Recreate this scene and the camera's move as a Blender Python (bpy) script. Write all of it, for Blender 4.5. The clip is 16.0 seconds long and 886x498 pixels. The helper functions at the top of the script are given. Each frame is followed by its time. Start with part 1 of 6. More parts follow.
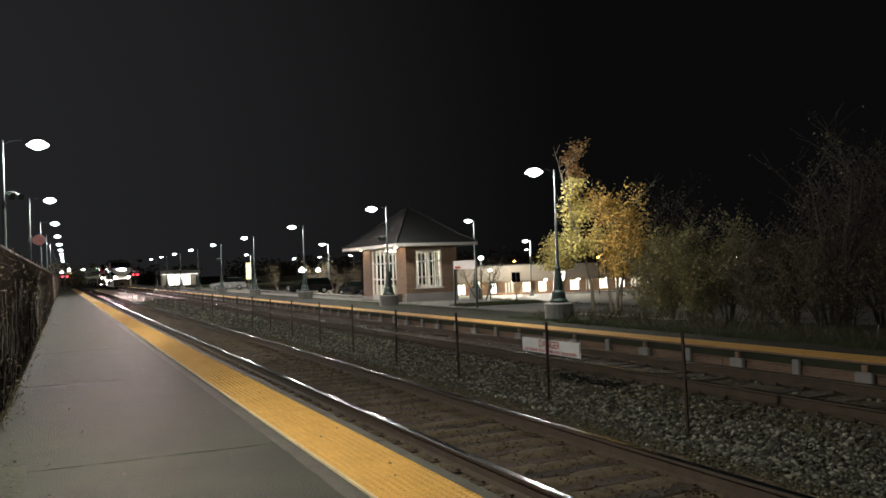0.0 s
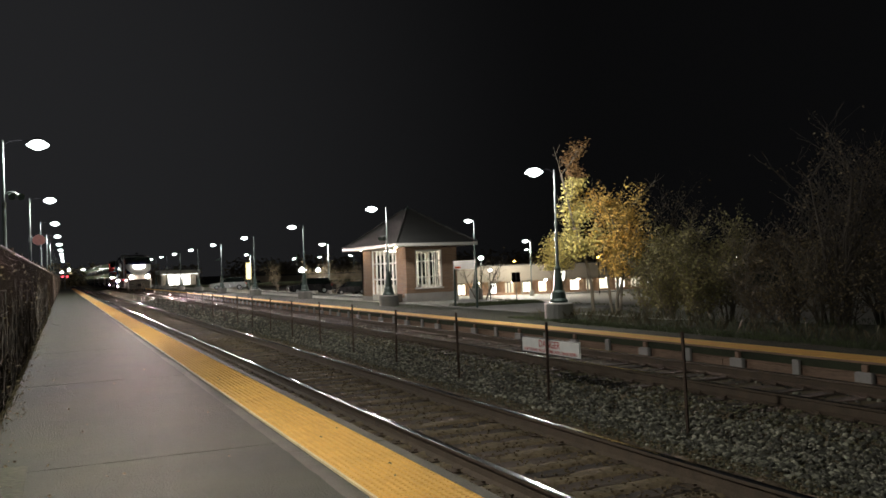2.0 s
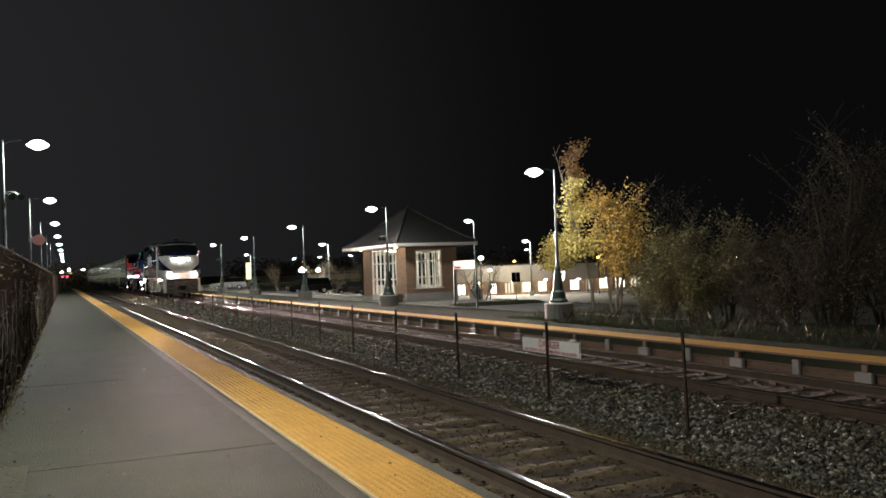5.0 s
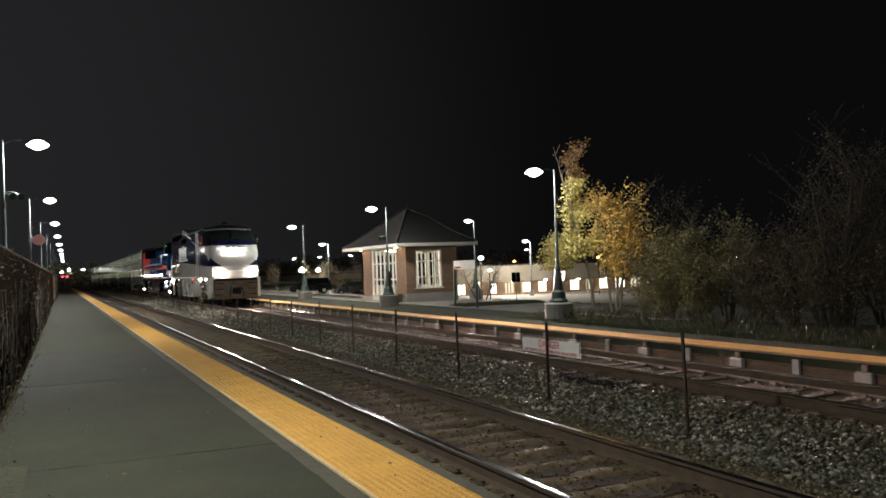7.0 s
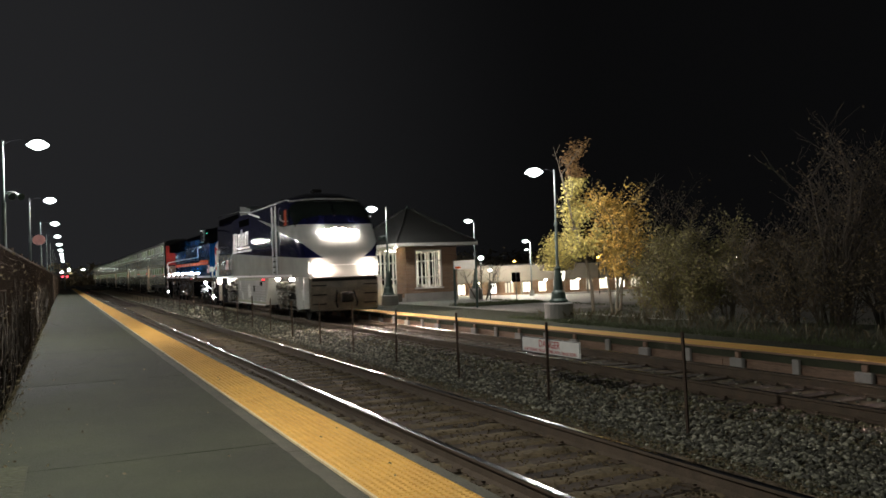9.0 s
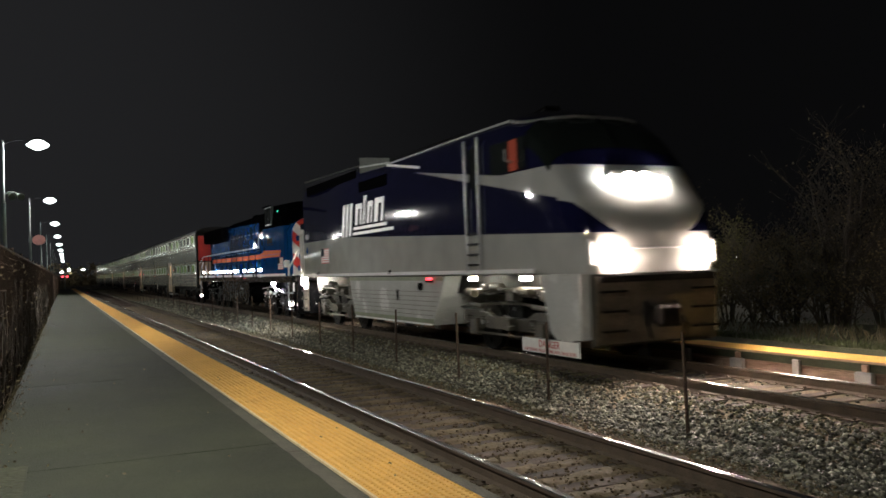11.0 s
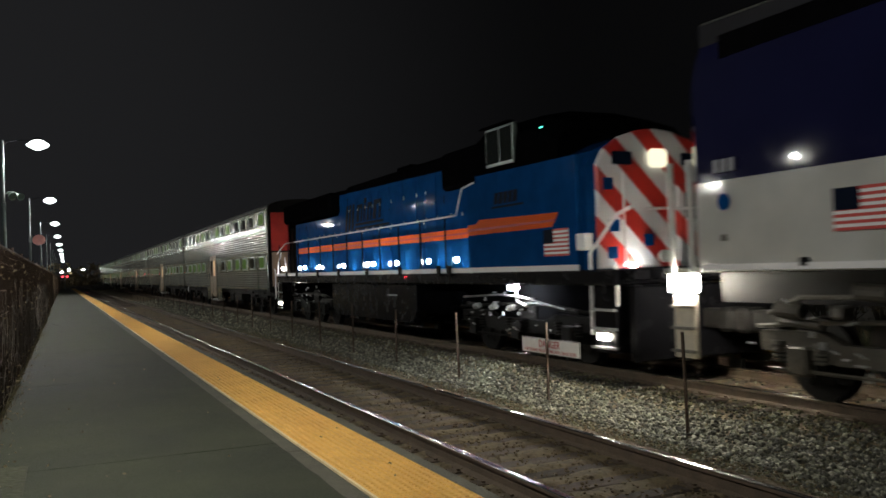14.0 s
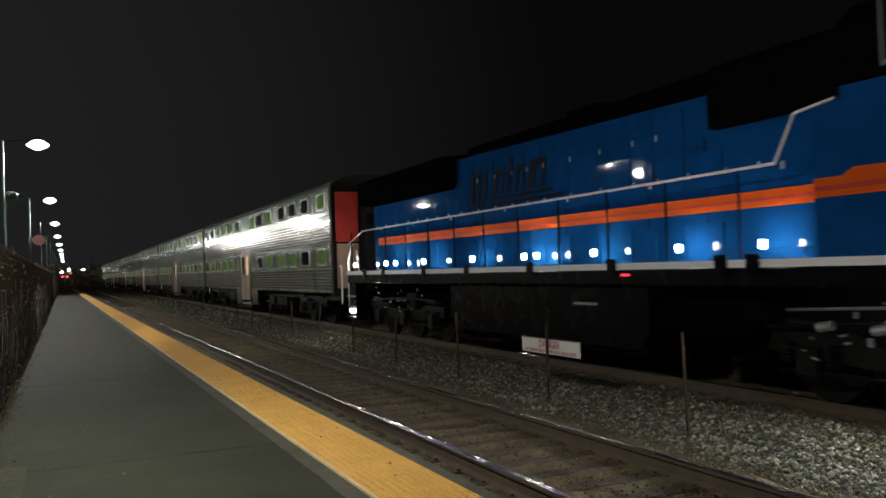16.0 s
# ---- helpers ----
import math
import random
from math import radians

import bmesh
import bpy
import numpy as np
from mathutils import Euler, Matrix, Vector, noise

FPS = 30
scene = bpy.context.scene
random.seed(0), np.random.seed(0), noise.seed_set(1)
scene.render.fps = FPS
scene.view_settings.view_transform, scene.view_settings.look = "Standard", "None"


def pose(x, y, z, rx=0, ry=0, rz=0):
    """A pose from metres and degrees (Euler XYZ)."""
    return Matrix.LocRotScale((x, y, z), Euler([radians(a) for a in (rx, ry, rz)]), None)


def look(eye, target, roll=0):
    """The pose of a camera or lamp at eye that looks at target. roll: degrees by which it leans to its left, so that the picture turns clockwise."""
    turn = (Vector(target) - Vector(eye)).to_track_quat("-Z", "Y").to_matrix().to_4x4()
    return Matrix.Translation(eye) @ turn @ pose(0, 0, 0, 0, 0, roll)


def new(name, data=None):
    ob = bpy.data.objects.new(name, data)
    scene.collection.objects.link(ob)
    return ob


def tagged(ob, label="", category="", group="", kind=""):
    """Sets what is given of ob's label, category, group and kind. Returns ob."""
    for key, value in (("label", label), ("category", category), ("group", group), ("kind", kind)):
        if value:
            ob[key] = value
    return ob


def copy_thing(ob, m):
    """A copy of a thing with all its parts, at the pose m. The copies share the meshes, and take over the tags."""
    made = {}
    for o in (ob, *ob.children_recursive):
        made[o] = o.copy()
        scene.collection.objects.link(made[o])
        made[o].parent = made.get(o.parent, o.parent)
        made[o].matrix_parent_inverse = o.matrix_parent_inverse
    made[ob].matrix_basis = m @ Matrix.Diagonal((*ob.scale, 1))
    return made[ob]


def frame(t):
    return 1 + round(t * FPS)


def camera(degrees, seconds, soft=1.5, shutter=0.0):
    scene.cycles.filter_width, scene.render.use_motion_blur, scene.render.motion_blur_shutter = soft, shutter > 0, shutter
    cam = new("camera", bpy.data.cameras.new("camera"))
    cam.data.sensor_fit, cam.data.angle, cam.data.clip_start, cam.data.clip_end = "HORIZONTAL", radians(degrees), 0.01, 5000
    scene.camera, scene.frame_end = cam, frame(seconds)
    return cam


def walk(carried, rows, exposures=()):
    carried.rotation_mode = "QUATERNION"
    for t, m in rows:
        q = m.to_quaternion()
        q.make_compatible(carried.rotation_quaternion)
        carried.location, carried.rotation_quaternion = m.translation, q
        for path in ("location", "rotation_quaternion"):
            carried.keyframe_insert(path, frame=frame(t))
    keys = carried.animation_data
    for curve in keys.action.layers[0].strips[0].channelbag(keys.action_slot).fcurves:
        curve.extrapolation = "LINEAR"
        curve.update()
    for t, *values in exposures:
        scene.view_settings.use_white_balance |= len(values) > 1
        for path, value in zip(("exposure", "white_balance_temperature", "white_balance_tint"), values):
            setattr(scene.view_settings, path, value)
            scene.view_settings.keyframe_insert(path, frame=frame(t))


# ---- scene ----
# Camera: stands still on the near platform; z = 0 is the top of the rails, tracks run along y.
YAW, PITCH, EYE_Z = 24.305, 1.2186, 1.805
cam = camera(54.943, 16.0, soft=1.6, shutter=0.6)
EYE = Vector((0, 0, EYE_Z))
AIM = EYE + Vector((math.sin(radians(YAW)) * math.cos(radians(PITCH)), math.cos(radians(YAW)) * math.cos(radians(PITCH)), math.sin(radians(PITCH))))
walk(cam, [(0.0, look(EYE, AIM, -1.9726)), (16.0, look(EYE, AIM, -1.9726))], exposures=[(0.0, 0.22), (9.0, 0.22), (12.5, -0.04), (16.0, -0.14)])

# Night sky: a faint town glow, stronger over the town centre up the line and fading away from it.
world = bpy.data.worlds.new("night_sky")
scene.world = world
world.use_nodes = True
wn, wl = world.node_tree.nodes, world.node_tree.links
wn["Background"].inputs[0].default_value = (0.96, 0.97, 1.04, 1)
sky_dir, toward, glow = wn.new("ShaderNodeTexCoord"), wn.new("ShaderNodeVectorMath"), wn.new("ShaderNodeMapRange")
toward.operation = "DOT_PRODUCT"
toward.inputs[1].default_value = (-0.37, 0.93, 0.05)
glow.interpolation_type = "SMOOTHSTEP"
glow.inputs["From Min"].default_value, glow.inputs["From Max"].default_value = 0.55, 1.02
glow.inputs["To Min"].default_value, glow.inputs["To Max"].default_value = 0.0026, 0.0150
wl.new(sky_dir.outputs["Generated"], toward.inputs[0])
wl.new(toward.outputs["Value"], glow.inputs["Value"])
wl.new(glow.outputs[0], wn["Background"].inputs[1])

LAMP_WATTS = 340.0
NEAR_LAMP_WATTS = 760.0
LAMP_COLOUR = (1.0, 0.985, 0.92)

# Plan
PLAT_Z = 0.276
NEAR_RAILS = (3.548, 5.053)
FAR_RAILS = (8.594, 10.099)
TRACK_X = 9.347
FAR_Z = 0.185
FAR_EDGE = 10.90


def fence_x(y):
    return -0.72 + 0.0055 * y


# ---------------------------------------------------------------- materials
def nodes_of(name):
    m = bpy.data.materials.new(name)
    m.use_nodes = True
    n, l = m.node_tree.nodes, m.node_tree.links
    return m, n, l, n["Principled BSDF"]


def clampc(c):
    return tuple(max(0.0, min(1.0, v)) for v in c) + (1,)


def mat(name, col, rough=0.6, metal=0.0, var=0.25, scale=2.0, fine=45.0, bump=0.2, col2=None, stretch=(1, 1, 1), spec=0.5):
    """Two-scale mottled paint, stone, metal or soil."""
    m, n, l, b = nodes_of(name)
    tc, mp = n.new("ShaderNodeTexCoord"), n.new("ShaderNodeMapping")
    mp.inputs["Scale"].default_value = stretch
    l.new(tc.outputs["Object"], mp.inputs[0])
    big, small = n.new("ShaderNodeTexNoise"), n.new("ShaderNodeTexNoise")
    for t, s, d in ((big, scale, 5), (small, fine, 3)):
        t.inputs["Scale"].default_value, t.inputs["Detail"].default_value = s, d
        l.new(mp.outputs[0], t.inputs["Vector"])
    mixf = n.new("ShaderNodeMix")
    mixf.data_type = "FLOAT"
    mixf.inputs[0].default_value = 0.45
    l.new(big.outputs["Fac"], mixf.inputs[2])
    l.new(small.outputs["Fac"], mixf.inputs[3])
    ramp = n.new("ShaderNodeValToRGB")
    ramp.color_ramp.elements[0].position, ramp.color_ramp.elements[1].position = 0.33, 0.68
    ramp.color_ramp.elements[0].color = clampc(v * (1 - var) for v in col)
    ramp.color_ramp.elements[1].color = clampc(col2) if col2 else clampc(v * (1 + var) for v in col)
    l.new(mixf.outputs[0], ramp.inputs[0])
    l.new(ramp.outputs[0], b.inputs["Base Color"])
    rr = n.new("ShaderNodeMapRange")
    rr.inputs["To Min"].default_value, rr.inputs["To Max"].default_value = max(0.03, rough - 0.12), min(1.0, rough + 0.12)
    l.new(big.outputs["Fac"], rr.inputs["Value"])
    l.new(rr.outputs[0], b.inputs["Roughness"])
    b.inputs["Metallic"].default_value = metal
    b.inputs["Specular IOR Level"].default_value = spec
    if bump:
        bp = n.new("ShaderNodeBump")
        bp.inputs["Strength"].default_value, bp.inputs["Distance"].default_value = bump, 0.02
        l.new(small.outputs["Fac"], bp.inputs["Height"])
        l.new(bp.outputs[0], b.inputs["Normal"])
    return m


def varied(m, amount=0.35, island=False):
    """Adds a change of brightness from piece to piece."""
    n, l = m.node_tree.nodes, m.node_tree.links
    b = n["Principled BSDF"]
    src = b.inputs["Base Color"].links[0].from_socket
    g = n.new("ShaderNodeNewGeometry" if island else "ShaderNodeObjectInfo")
    rnd = g.outputs["Random Per Island"] if island else g.outputs["Random"]
    mr = n.new("ShaderNodeMapRange")
    mr.inputs["To Min"].default_value, mr.inputs["To Max"].default_value = 1 - amount, 1 + amount
    l.new(rnd, mr.inputs["Value"])
    hsv = n.new("ShaderNodeHueSaturation")
    l.new(src, hsv.inputs["Color"])
    l.new(mr.outputs[0], hsv.inputs["Value"])
    l.new(hsv.outputs[0], b.inputs["Base Color"])
    return m


def satin(m, lo, hi):
    """Sets the range of a material's roughness."""
    for k in m.node_tree.nodes:
        if k.type == "MAP_RANGE" and k.outputs[0].links and k.outputs[0].links[0].to_socket.name == "Roughness":
            k.inputs["To Min"].default_value, k.inputs["To Max"].default_value = lo, hi
    return m


def emit(name, col, strength):
    m = bpy.data.materials.new(name)
    m.use_nodes = True
    n, l = m.node_tree.nodes, m.node_tree.links
    n.remove(n["Principled BSDF"])
    e = n.new("ShaderNodeEmission")
    e.inputs[0].default_value, e.inputs[1].default_value = (*col, 1), strength
    l.new(e.outputs[0], n["Material Output"].inputs[0])
    return m


def glass_mat(name, tint=(0.02, 0.025, 0.025), rough=0.04):
    m, n, l, b = nodes_of(name)
    b.inputs["Base Color"].default_value = (*tint, 1)
    b.inputs["Roughness"].default_value = rough
    b.inputs["Specular IOR Level"].default_value = 0.6
    return m


def clear_glass(name):
    m, n, l, b = nodes_of(name)
    b.inputs["Base Color"].default_value = (0.9, 0.95, 0.95, 1)
    b.inputs["Roughness"].default_value = 0.02
    b.inputs["Transmission Weight"].default_value = 1.0
    b.inputs["IOR"].default_value = 1.05
    return m


def brick_mat(name, c1, c2, mortar, sx=1.0):
    m, n, l, b = nodes_of(name)
    tc, br = n.new("ShaderNodeTexCoord"), n.new("ShaderNodeTexBrick")
    sep, comb, add = n.new("ShaderNodeSeparateXYZ"), n.new("ShaderNodeCombineXYZ"), n.new("ShaderNodeMath")
    l.new(tc.outputs["Object"], sep.inputs[0])
    l.new(sep.outputs[0], add.inputs[0])
    l.new(sep.outputs[1], add.inputs[1])
    l.new(add.outputs[0], comb.inputs[0])
    l.new(sep.outputs[2], comb.inputs[1])
    l.new(comb.outputs[0], br.inputs["Vector"])
    br.inputs["Color1"].default_value, br.inputs["Color2"].default_value, br.inputs["Mortar"].default_value = (*c1, 1), (*c2, 1), (*mortar, 1)
    br.inputs["Scale"].default_value, br.inputs["Brick Width"].default_value, br.inputs["Row Height"].default_value = sx, 0.21, 0.075
    br.inputs["Mortar Size"].default_value = 0.006
    l.new(br.outputs["Color"], b.inputs["Base Color"])
    bp = n.new("ShaderNodeBump")
    bp.inputs["Strength"].default_value, bp.inputs["Distance"].default_value, bp.invert = 0.5, 0.01, True
    l.new(br.outputs["Fac"], bp.inputs["Height"])
    l.new(bp.outputs[0], b.inputs["Normal"])
    b.inputs["Roughness"].default_value = 0.85
    return m


ASPHALT = mat("platform_asphalt", (0.046, 0.052, 0.030), 0.78, var=0.5, scale=1.1, fine=55, bump=0.8, spec=0.22)
CONCRETE = mat("weathered_concrete", (0.30, 0.29, 0.27), 0.8, var=0.25, scale=1.5, fine=60, bump=0.3)
CONCRETE_DARK = mat("stained_concrete", (0.16, 0.155, 0.135), 0.85, var=0.35, scale=2.5, fine=50, bump=0.4)
COPING = mat("worn_coping_cement", (0.105, 0.098, 0.070), 0.85, var=0.35, scale=3, fine=45, bump=0.5)
# Pale colour of the highlight painted along the tactile edge.
EDGE_HIGHLIGHT = mat("pale_yellow_highlight", (0.86, 0.66, 0.38), 0.6, var=0.2, scale=4, fine=40, bump=0.2)
MOSS_DIRT = mat("mossy_gravel_dirt", (0.115, 0.108, 0.060), 0.95, var=0.5, scale=4, fine=25, bump=1.0)
YELLOW = mat("tactile_yellow", (0.95, 0.52, 0.135), 0.72, var=0.2, scale=2.5, fine=30, bump=0.1, spec=0.3)
RAIL_TOP = mat("polished_rail_head", (0.42, 0.41, 0.40), 0.17, 1.0, var=0.2, scale=3, fine=60, bump=0.0, stretch=(1, 0.05, 1))
RAIL_RUST = mat("rusted_rail_side", (0.095, 0.068, 0.045), 0.8, 0.2, var=0.35, scale=5, fine=60, bump=0.3)
TIE = varied(mat("weathered_tie", (0.075, 0.056, 0.042), 0.9, var=0.4, scale=3, fine=35, bump=0.6, stretch=(0.25, 2, 1)), 0.4)
DIRT = mat("fouled_ballast", (0.14, 0.105, 0.058), 0.95, var=0.5, scale=3.5, fine=22, bump=1.0)
STONE = varied(mat("ballast_stone", (0.115, 0.112, 0.084), 0.7, var=0.35, scale=9, fine=70, bump=0.4), 0.75, True)
for link in [k for k in STONE.node_tree.links if k.from_node.type == "NEW_GEOMETRY"]:
    # few pale stones among many dark ones
    sharp = STONE.node_tree.nodes.new("ShaderNodeMath")
    sharp.operation = "POWER"
    sharp.inputs[1].default_value = 3.0
    target = link.to_socket
    STONE.node_tree.links.new(link.from_socket, sharp.inputs[0])
    STONE.node_tree.links.new(sharp.outputs[0], target)
    target.node.inputs["To Min"].default_value, target.node.inputs["To Max"].default_value = 0.5, 3.5
OLD_TIMBER = mat("brown_platform_timber", (0.25, 0.165, 0.115), 0.9, var=0.4, scale=3, fine=35, bump=0.5, stretch=(1, 0.25, 2))
SOIL = mat("soil_and_grass", (0.055, 0.06, 0.03), 0.95, var=0.5, scale=1.2, fine=18, bump=0.8)
LOT = mat("parking_lot_paving", (0.46, 0.435, 0.38), 0.8, var=0.2, scale=0.3, fine=30, bump=0.2)
STEEL = mat("galvanised_steel", (0.42, 0.43, 0.43), 0.45, 0.8, var=0.2, scale=5, fine=60, bump=0.05)
RUST = mat("rusty_post_steel", (0.085, 0.058, 0.042), 0.8, 0.3, var=0.4, scale=7, fine=60, bump=0.3)
SLAT = varied(mat("brown_fence_slat", (0.36, 0.26, 0.19), 0.7, var=0.3, scale=3, fine=40, bump=0.2, stretch=(1, 1, 0.2)), 0.3, True)
POST_GREEN = mat("dark_green_post_paint", (0.05, 0.075, 0.065), 0.4, 0.2, var=0.2, scale=4, fine=50, bump=0.05)
POST_GREY = mat("grey_post_paint", (0.13, 0.155, 0.15), 0.4, 0.4, var=0.15, scale=4, fine=50, bump=0.05)
LAMP_GLOW = emit("street_lamp_glow", (0.9, 1.0, 0.97), 5.0)
LAMP_GLOW_FAR = emit("parking_lamp_glow", (0.95, 1.0, 0.93), 16.0)
WARM_GLOW = emit("warm_window_glow", (1.0, 0.80, 0.52), 1.6)
WHITE_SIGN = mat("white_sign_enamel", (0.85, 0.84, 0.80), 0.45, var=0.1, scale=6, fine=50, bump=0.05)
RED_PAINT = mat("red_sign_paint", (0.50, 0.05, 0.04), 0.5, var=0.15, scale=8, fine=50, bump=0.05)
BLACK_PAINT = mat("black_gloss_paint", (0.0045, 0.0045, 0.0055), 0.25, var=0.3, scale=4, fine=40, bump=0.06, spec=0.1)
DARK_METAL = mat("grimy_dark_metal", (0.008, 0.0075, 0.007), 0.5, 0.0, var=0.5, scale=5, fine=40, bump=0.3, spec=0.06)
GRIME_METAL = mat("dusty_truck_metal", (0.16, 0.15, 0.13), 0.6, 0.3, var=0.5, scale=4, fine=40, bump=0.3)
BRICK = brick_mat("station_brick", (0.30, 0.175, 0.10), (0.22, 0.125, 0.075), (0.30, 0.26, 0.21))
STONE_BASE = mat("cast_stone", (0.36, 0.34, 0.31), 0.8, var=0.15, scale=2, fine=40, bump=0.2)
SHINGLE = mat("grey_green_shingles", (0.030, 0.030, 0.028), 0.9, var=0.3, scale=3, fine=26, bump=0.7, stretch=(1, 1, 3))
TRIM = mat("cream_trim_paint", (0.62, 0.60, 0.55), 0.5, var=0.1, scale=4, fine=50, bump=0.05)
WINDOW_GLASS = clear_glass("clear_window_glass")
INNER_WALL = mat("pale_inner_plaster", (0.6, 0.57, 0.5), 0.8, var=0.1, scale=2, fine=40, bump=0.1)
STUCCO = mat("cream_stucco", (0.23, 0.20, 0.155), 0.85, var=0.12, scale=1, fine=30, bump=0.2)


# ---------------------------------------------------------------- building helpers
def thing(name, label, category, m=None, group="", kind=""):
    ob = new(name)
    ob.empty_display_size = 0.3
    if m is not None:
        ob.matrix_basis = m
    return tagged(ob, label, category, group, kind)


def mesh_of(name, bm, material, smooth=False):
    me = bpy.data.meshes.new(name)
    bm.normal_update()
    bm.to_mesh(me)
    bm.free()
    for mt in (material if isinstance(material, (list, tuple)) else [material]):
        me.materials.append(mt)
    if smooth:
        me.polygons.foreach_set("use_smooth", [True] * len(me.polygons))
    return me


def part(name, bm, material, parent, label="", smooth=False, kind=""):
    ob = new(name, mesh_of(name, bm, material, smooth))
    ob.parent = parent
    return tagged(ob, label, kind=kind)


def single(name, bm, material, label, category, kind="", group="", smooth=False):
    return tagged(new(name, mesh_of(name, bm, material, smooth)), label, category, group, kind)


def box(bm, x0, x1, y0, y1, z0, z1, bevel=0.0, mi=0):
    vs = [bm.verts.new((x, y, z)) for x in (x0, x1) for y in (y0, y1) for z in (z0, z1)]
    fs = [bm.faces.new([vs[i] for i in q]) for q in ((0, 1, 3, 2), (4, 6, 7, 5), (0, 4, 5, 1), (2, 3, 7, 6), (0, 2, 6, 4), (1, 5, 7, 3))]
    for f in fs:
        f.material_index = mi
    if bevel:
        es = list({e for f in fs for e in f.edges})
        r = bmesh.ops.bevel(bm, geom=es, offset=bevel, segments=1, affect="EDGES")
        for f in r["faces"]:
            f.material_index = mi
    return bm


def rod(bm, p0, p1, r0, r1=None, seg=8, caps=True):
    p0, p1 = Vector(p0), Vector(p1)
    r1 = r0 if r1 is None else r1
    d = (p1 - p0).normalized()
    a = d.orthogonal().normalized()
    b = d.cross(a)
    rings = []
    for p, r in ((p0, r0), (p1, r1)):
        rings.append([bm.verts.new(p + (a * math.cos(2 * math.pi * k / seg) + b * math.sin(2 * math.pi * k / seg)) * r) for k in range(seg)])
    for k in range(seg):
        bm.faces.new((rings[0][k], rings[0][(k + 1) % seg], rings[1][(k + 1) % seg], rings[1][k]))
    if caps:
        bm.faces.new(rings[0][::-1])
        bm.faces.new(rings[1])
    return bm


def path_rod(bm, pts, r, seg=6):
    for p, q in zip(pts, pts[1:]):
        rod(bm, p, q, r, r, seg)
    return bm


def turned(bm, profile, seg=16, cx=0.0, cy=0.0):
    """A lathe shape about z from (radius, z) pairs."""
    rings = [[bm.verts.new((cx + r * math.cos(2 * math.pi * k / seg), cy + r * math.sin(2 * math.pi * k / seg), z)) for k in range(seg)] for r, z in profile]
    for a, b in zip(rings, rings[1:]):
        for k in range(seg):
            bm.faces.new((a[k], a[(k + 1) % seg], b[(k + 1) % seg], b[k]))
    bm.faces.new(rings[0][::-1])
    bm.faces.new(rings[-1])
    return bm


def turned_along(bm, profile, cx, cz, seg=14):
    """A lathe shape about an axis along y, from (radius, y) pairs."""
    rings = [[bm.verts.new((cx + r * math.cos(2 * math.pi * k / seg), y, cz + r * math.sin(2 * math.pi * k / seg))) for k in range(seg)] for r, y in profile]
    for a, b in zip(rings, rings[1:]):
        for k in range(seg):
            bm.faces.new((a[k], a[(k + 1) % seg], b[(k + 1) % seg], b[k]))
    bm.faces.new(rings[0][::-1])
    bm.faces.new(rings[-1])
    bmesh.ops.recalc_face_normals(bm, faces=bm.faces[:])
    return bm


def prism(bm, pts, y0, y1, mi=None, closed=True, cuts=1):
    """A profile of (x, z) points drawn out along y."""
    ys = [y0 + (y1 - y0) * k / cuts for k in range(cuts + 1)]
    rings = [[bm.verts.new((x, y, z)) for x, z in pts] for y in ys]
    n = len(pts)
    for a, b in zip(rings, rings[1:]):
        for k in range(n if closed else n - 1):
            f = bm.faces.new((a[k], b[k], b[(k + 1) % n], a[(k + 1) % n]))
            if mi:
                f.material_index = mi[k]
    if closed:
        bm.faces.new(rings[0])
        bm.faces.new(rings[-1][::-1])
    return bm


def side_prism(bm, pts, x0, x1):
    """A profile of (y, z) points drawn out along x."""
    a = [bm.verts.new((x0, y, z)) for y, z in pts]
    b = [bm.verts.new((x1, y, z)) for y, z in pts]
    n = len(pts)
    for k in range(n):
        bm.faces.new((a[k], a[(k + 1) % n], b[(k + 1) % n], b[k]))
    bm.faces.new(a[::-1])
    bm.faces.new(b)
    return bm


def loft(bm, sections, caps=True):
    rings = [[bm.verts.new(p) for p in s] for s in sections]
    for a, b in zip(rings, rings[1:]):
        for k in range(len(a) - 1):
            bm.faces.new((a[k], a[k + 1], b[k + 1], b[k]))
    if caps:
        bm.faces.new(rings[0][::-1])
        bm.faces.new(rings[-1])
    bmesh.ops.recalc_face_normals(bm, faces=bm.faces[:])
    return bm


B = bmesh.new


# ---------------------------------------------------------------- ground and track bed
def ground_z(x):
    pts = [(-3000, -0.1), (-1.5, -0.05), (-1.0, -0.2), (2.6, -0.32), (3.0, -0.225), (5.65, -0.22), (6.1, -0.30), (6.8, -0.335), (7.3, -0.27), (7.8, -0.19),
           (10.7, -0.19), (11.2, -0.26), (12.0, -0.26), (12.35, 0.165), (15.0, 0.165), (40.0, -1.75), (60.0, -2.2), (90.0, -2.35), (3000, -2.35)]
    for (a, za), (b, zb) in zip(pts, pts[1:]):
        if a <= x <= b:
            return za + (zb - za) * (x - a) / (b - a)
    return -2.35


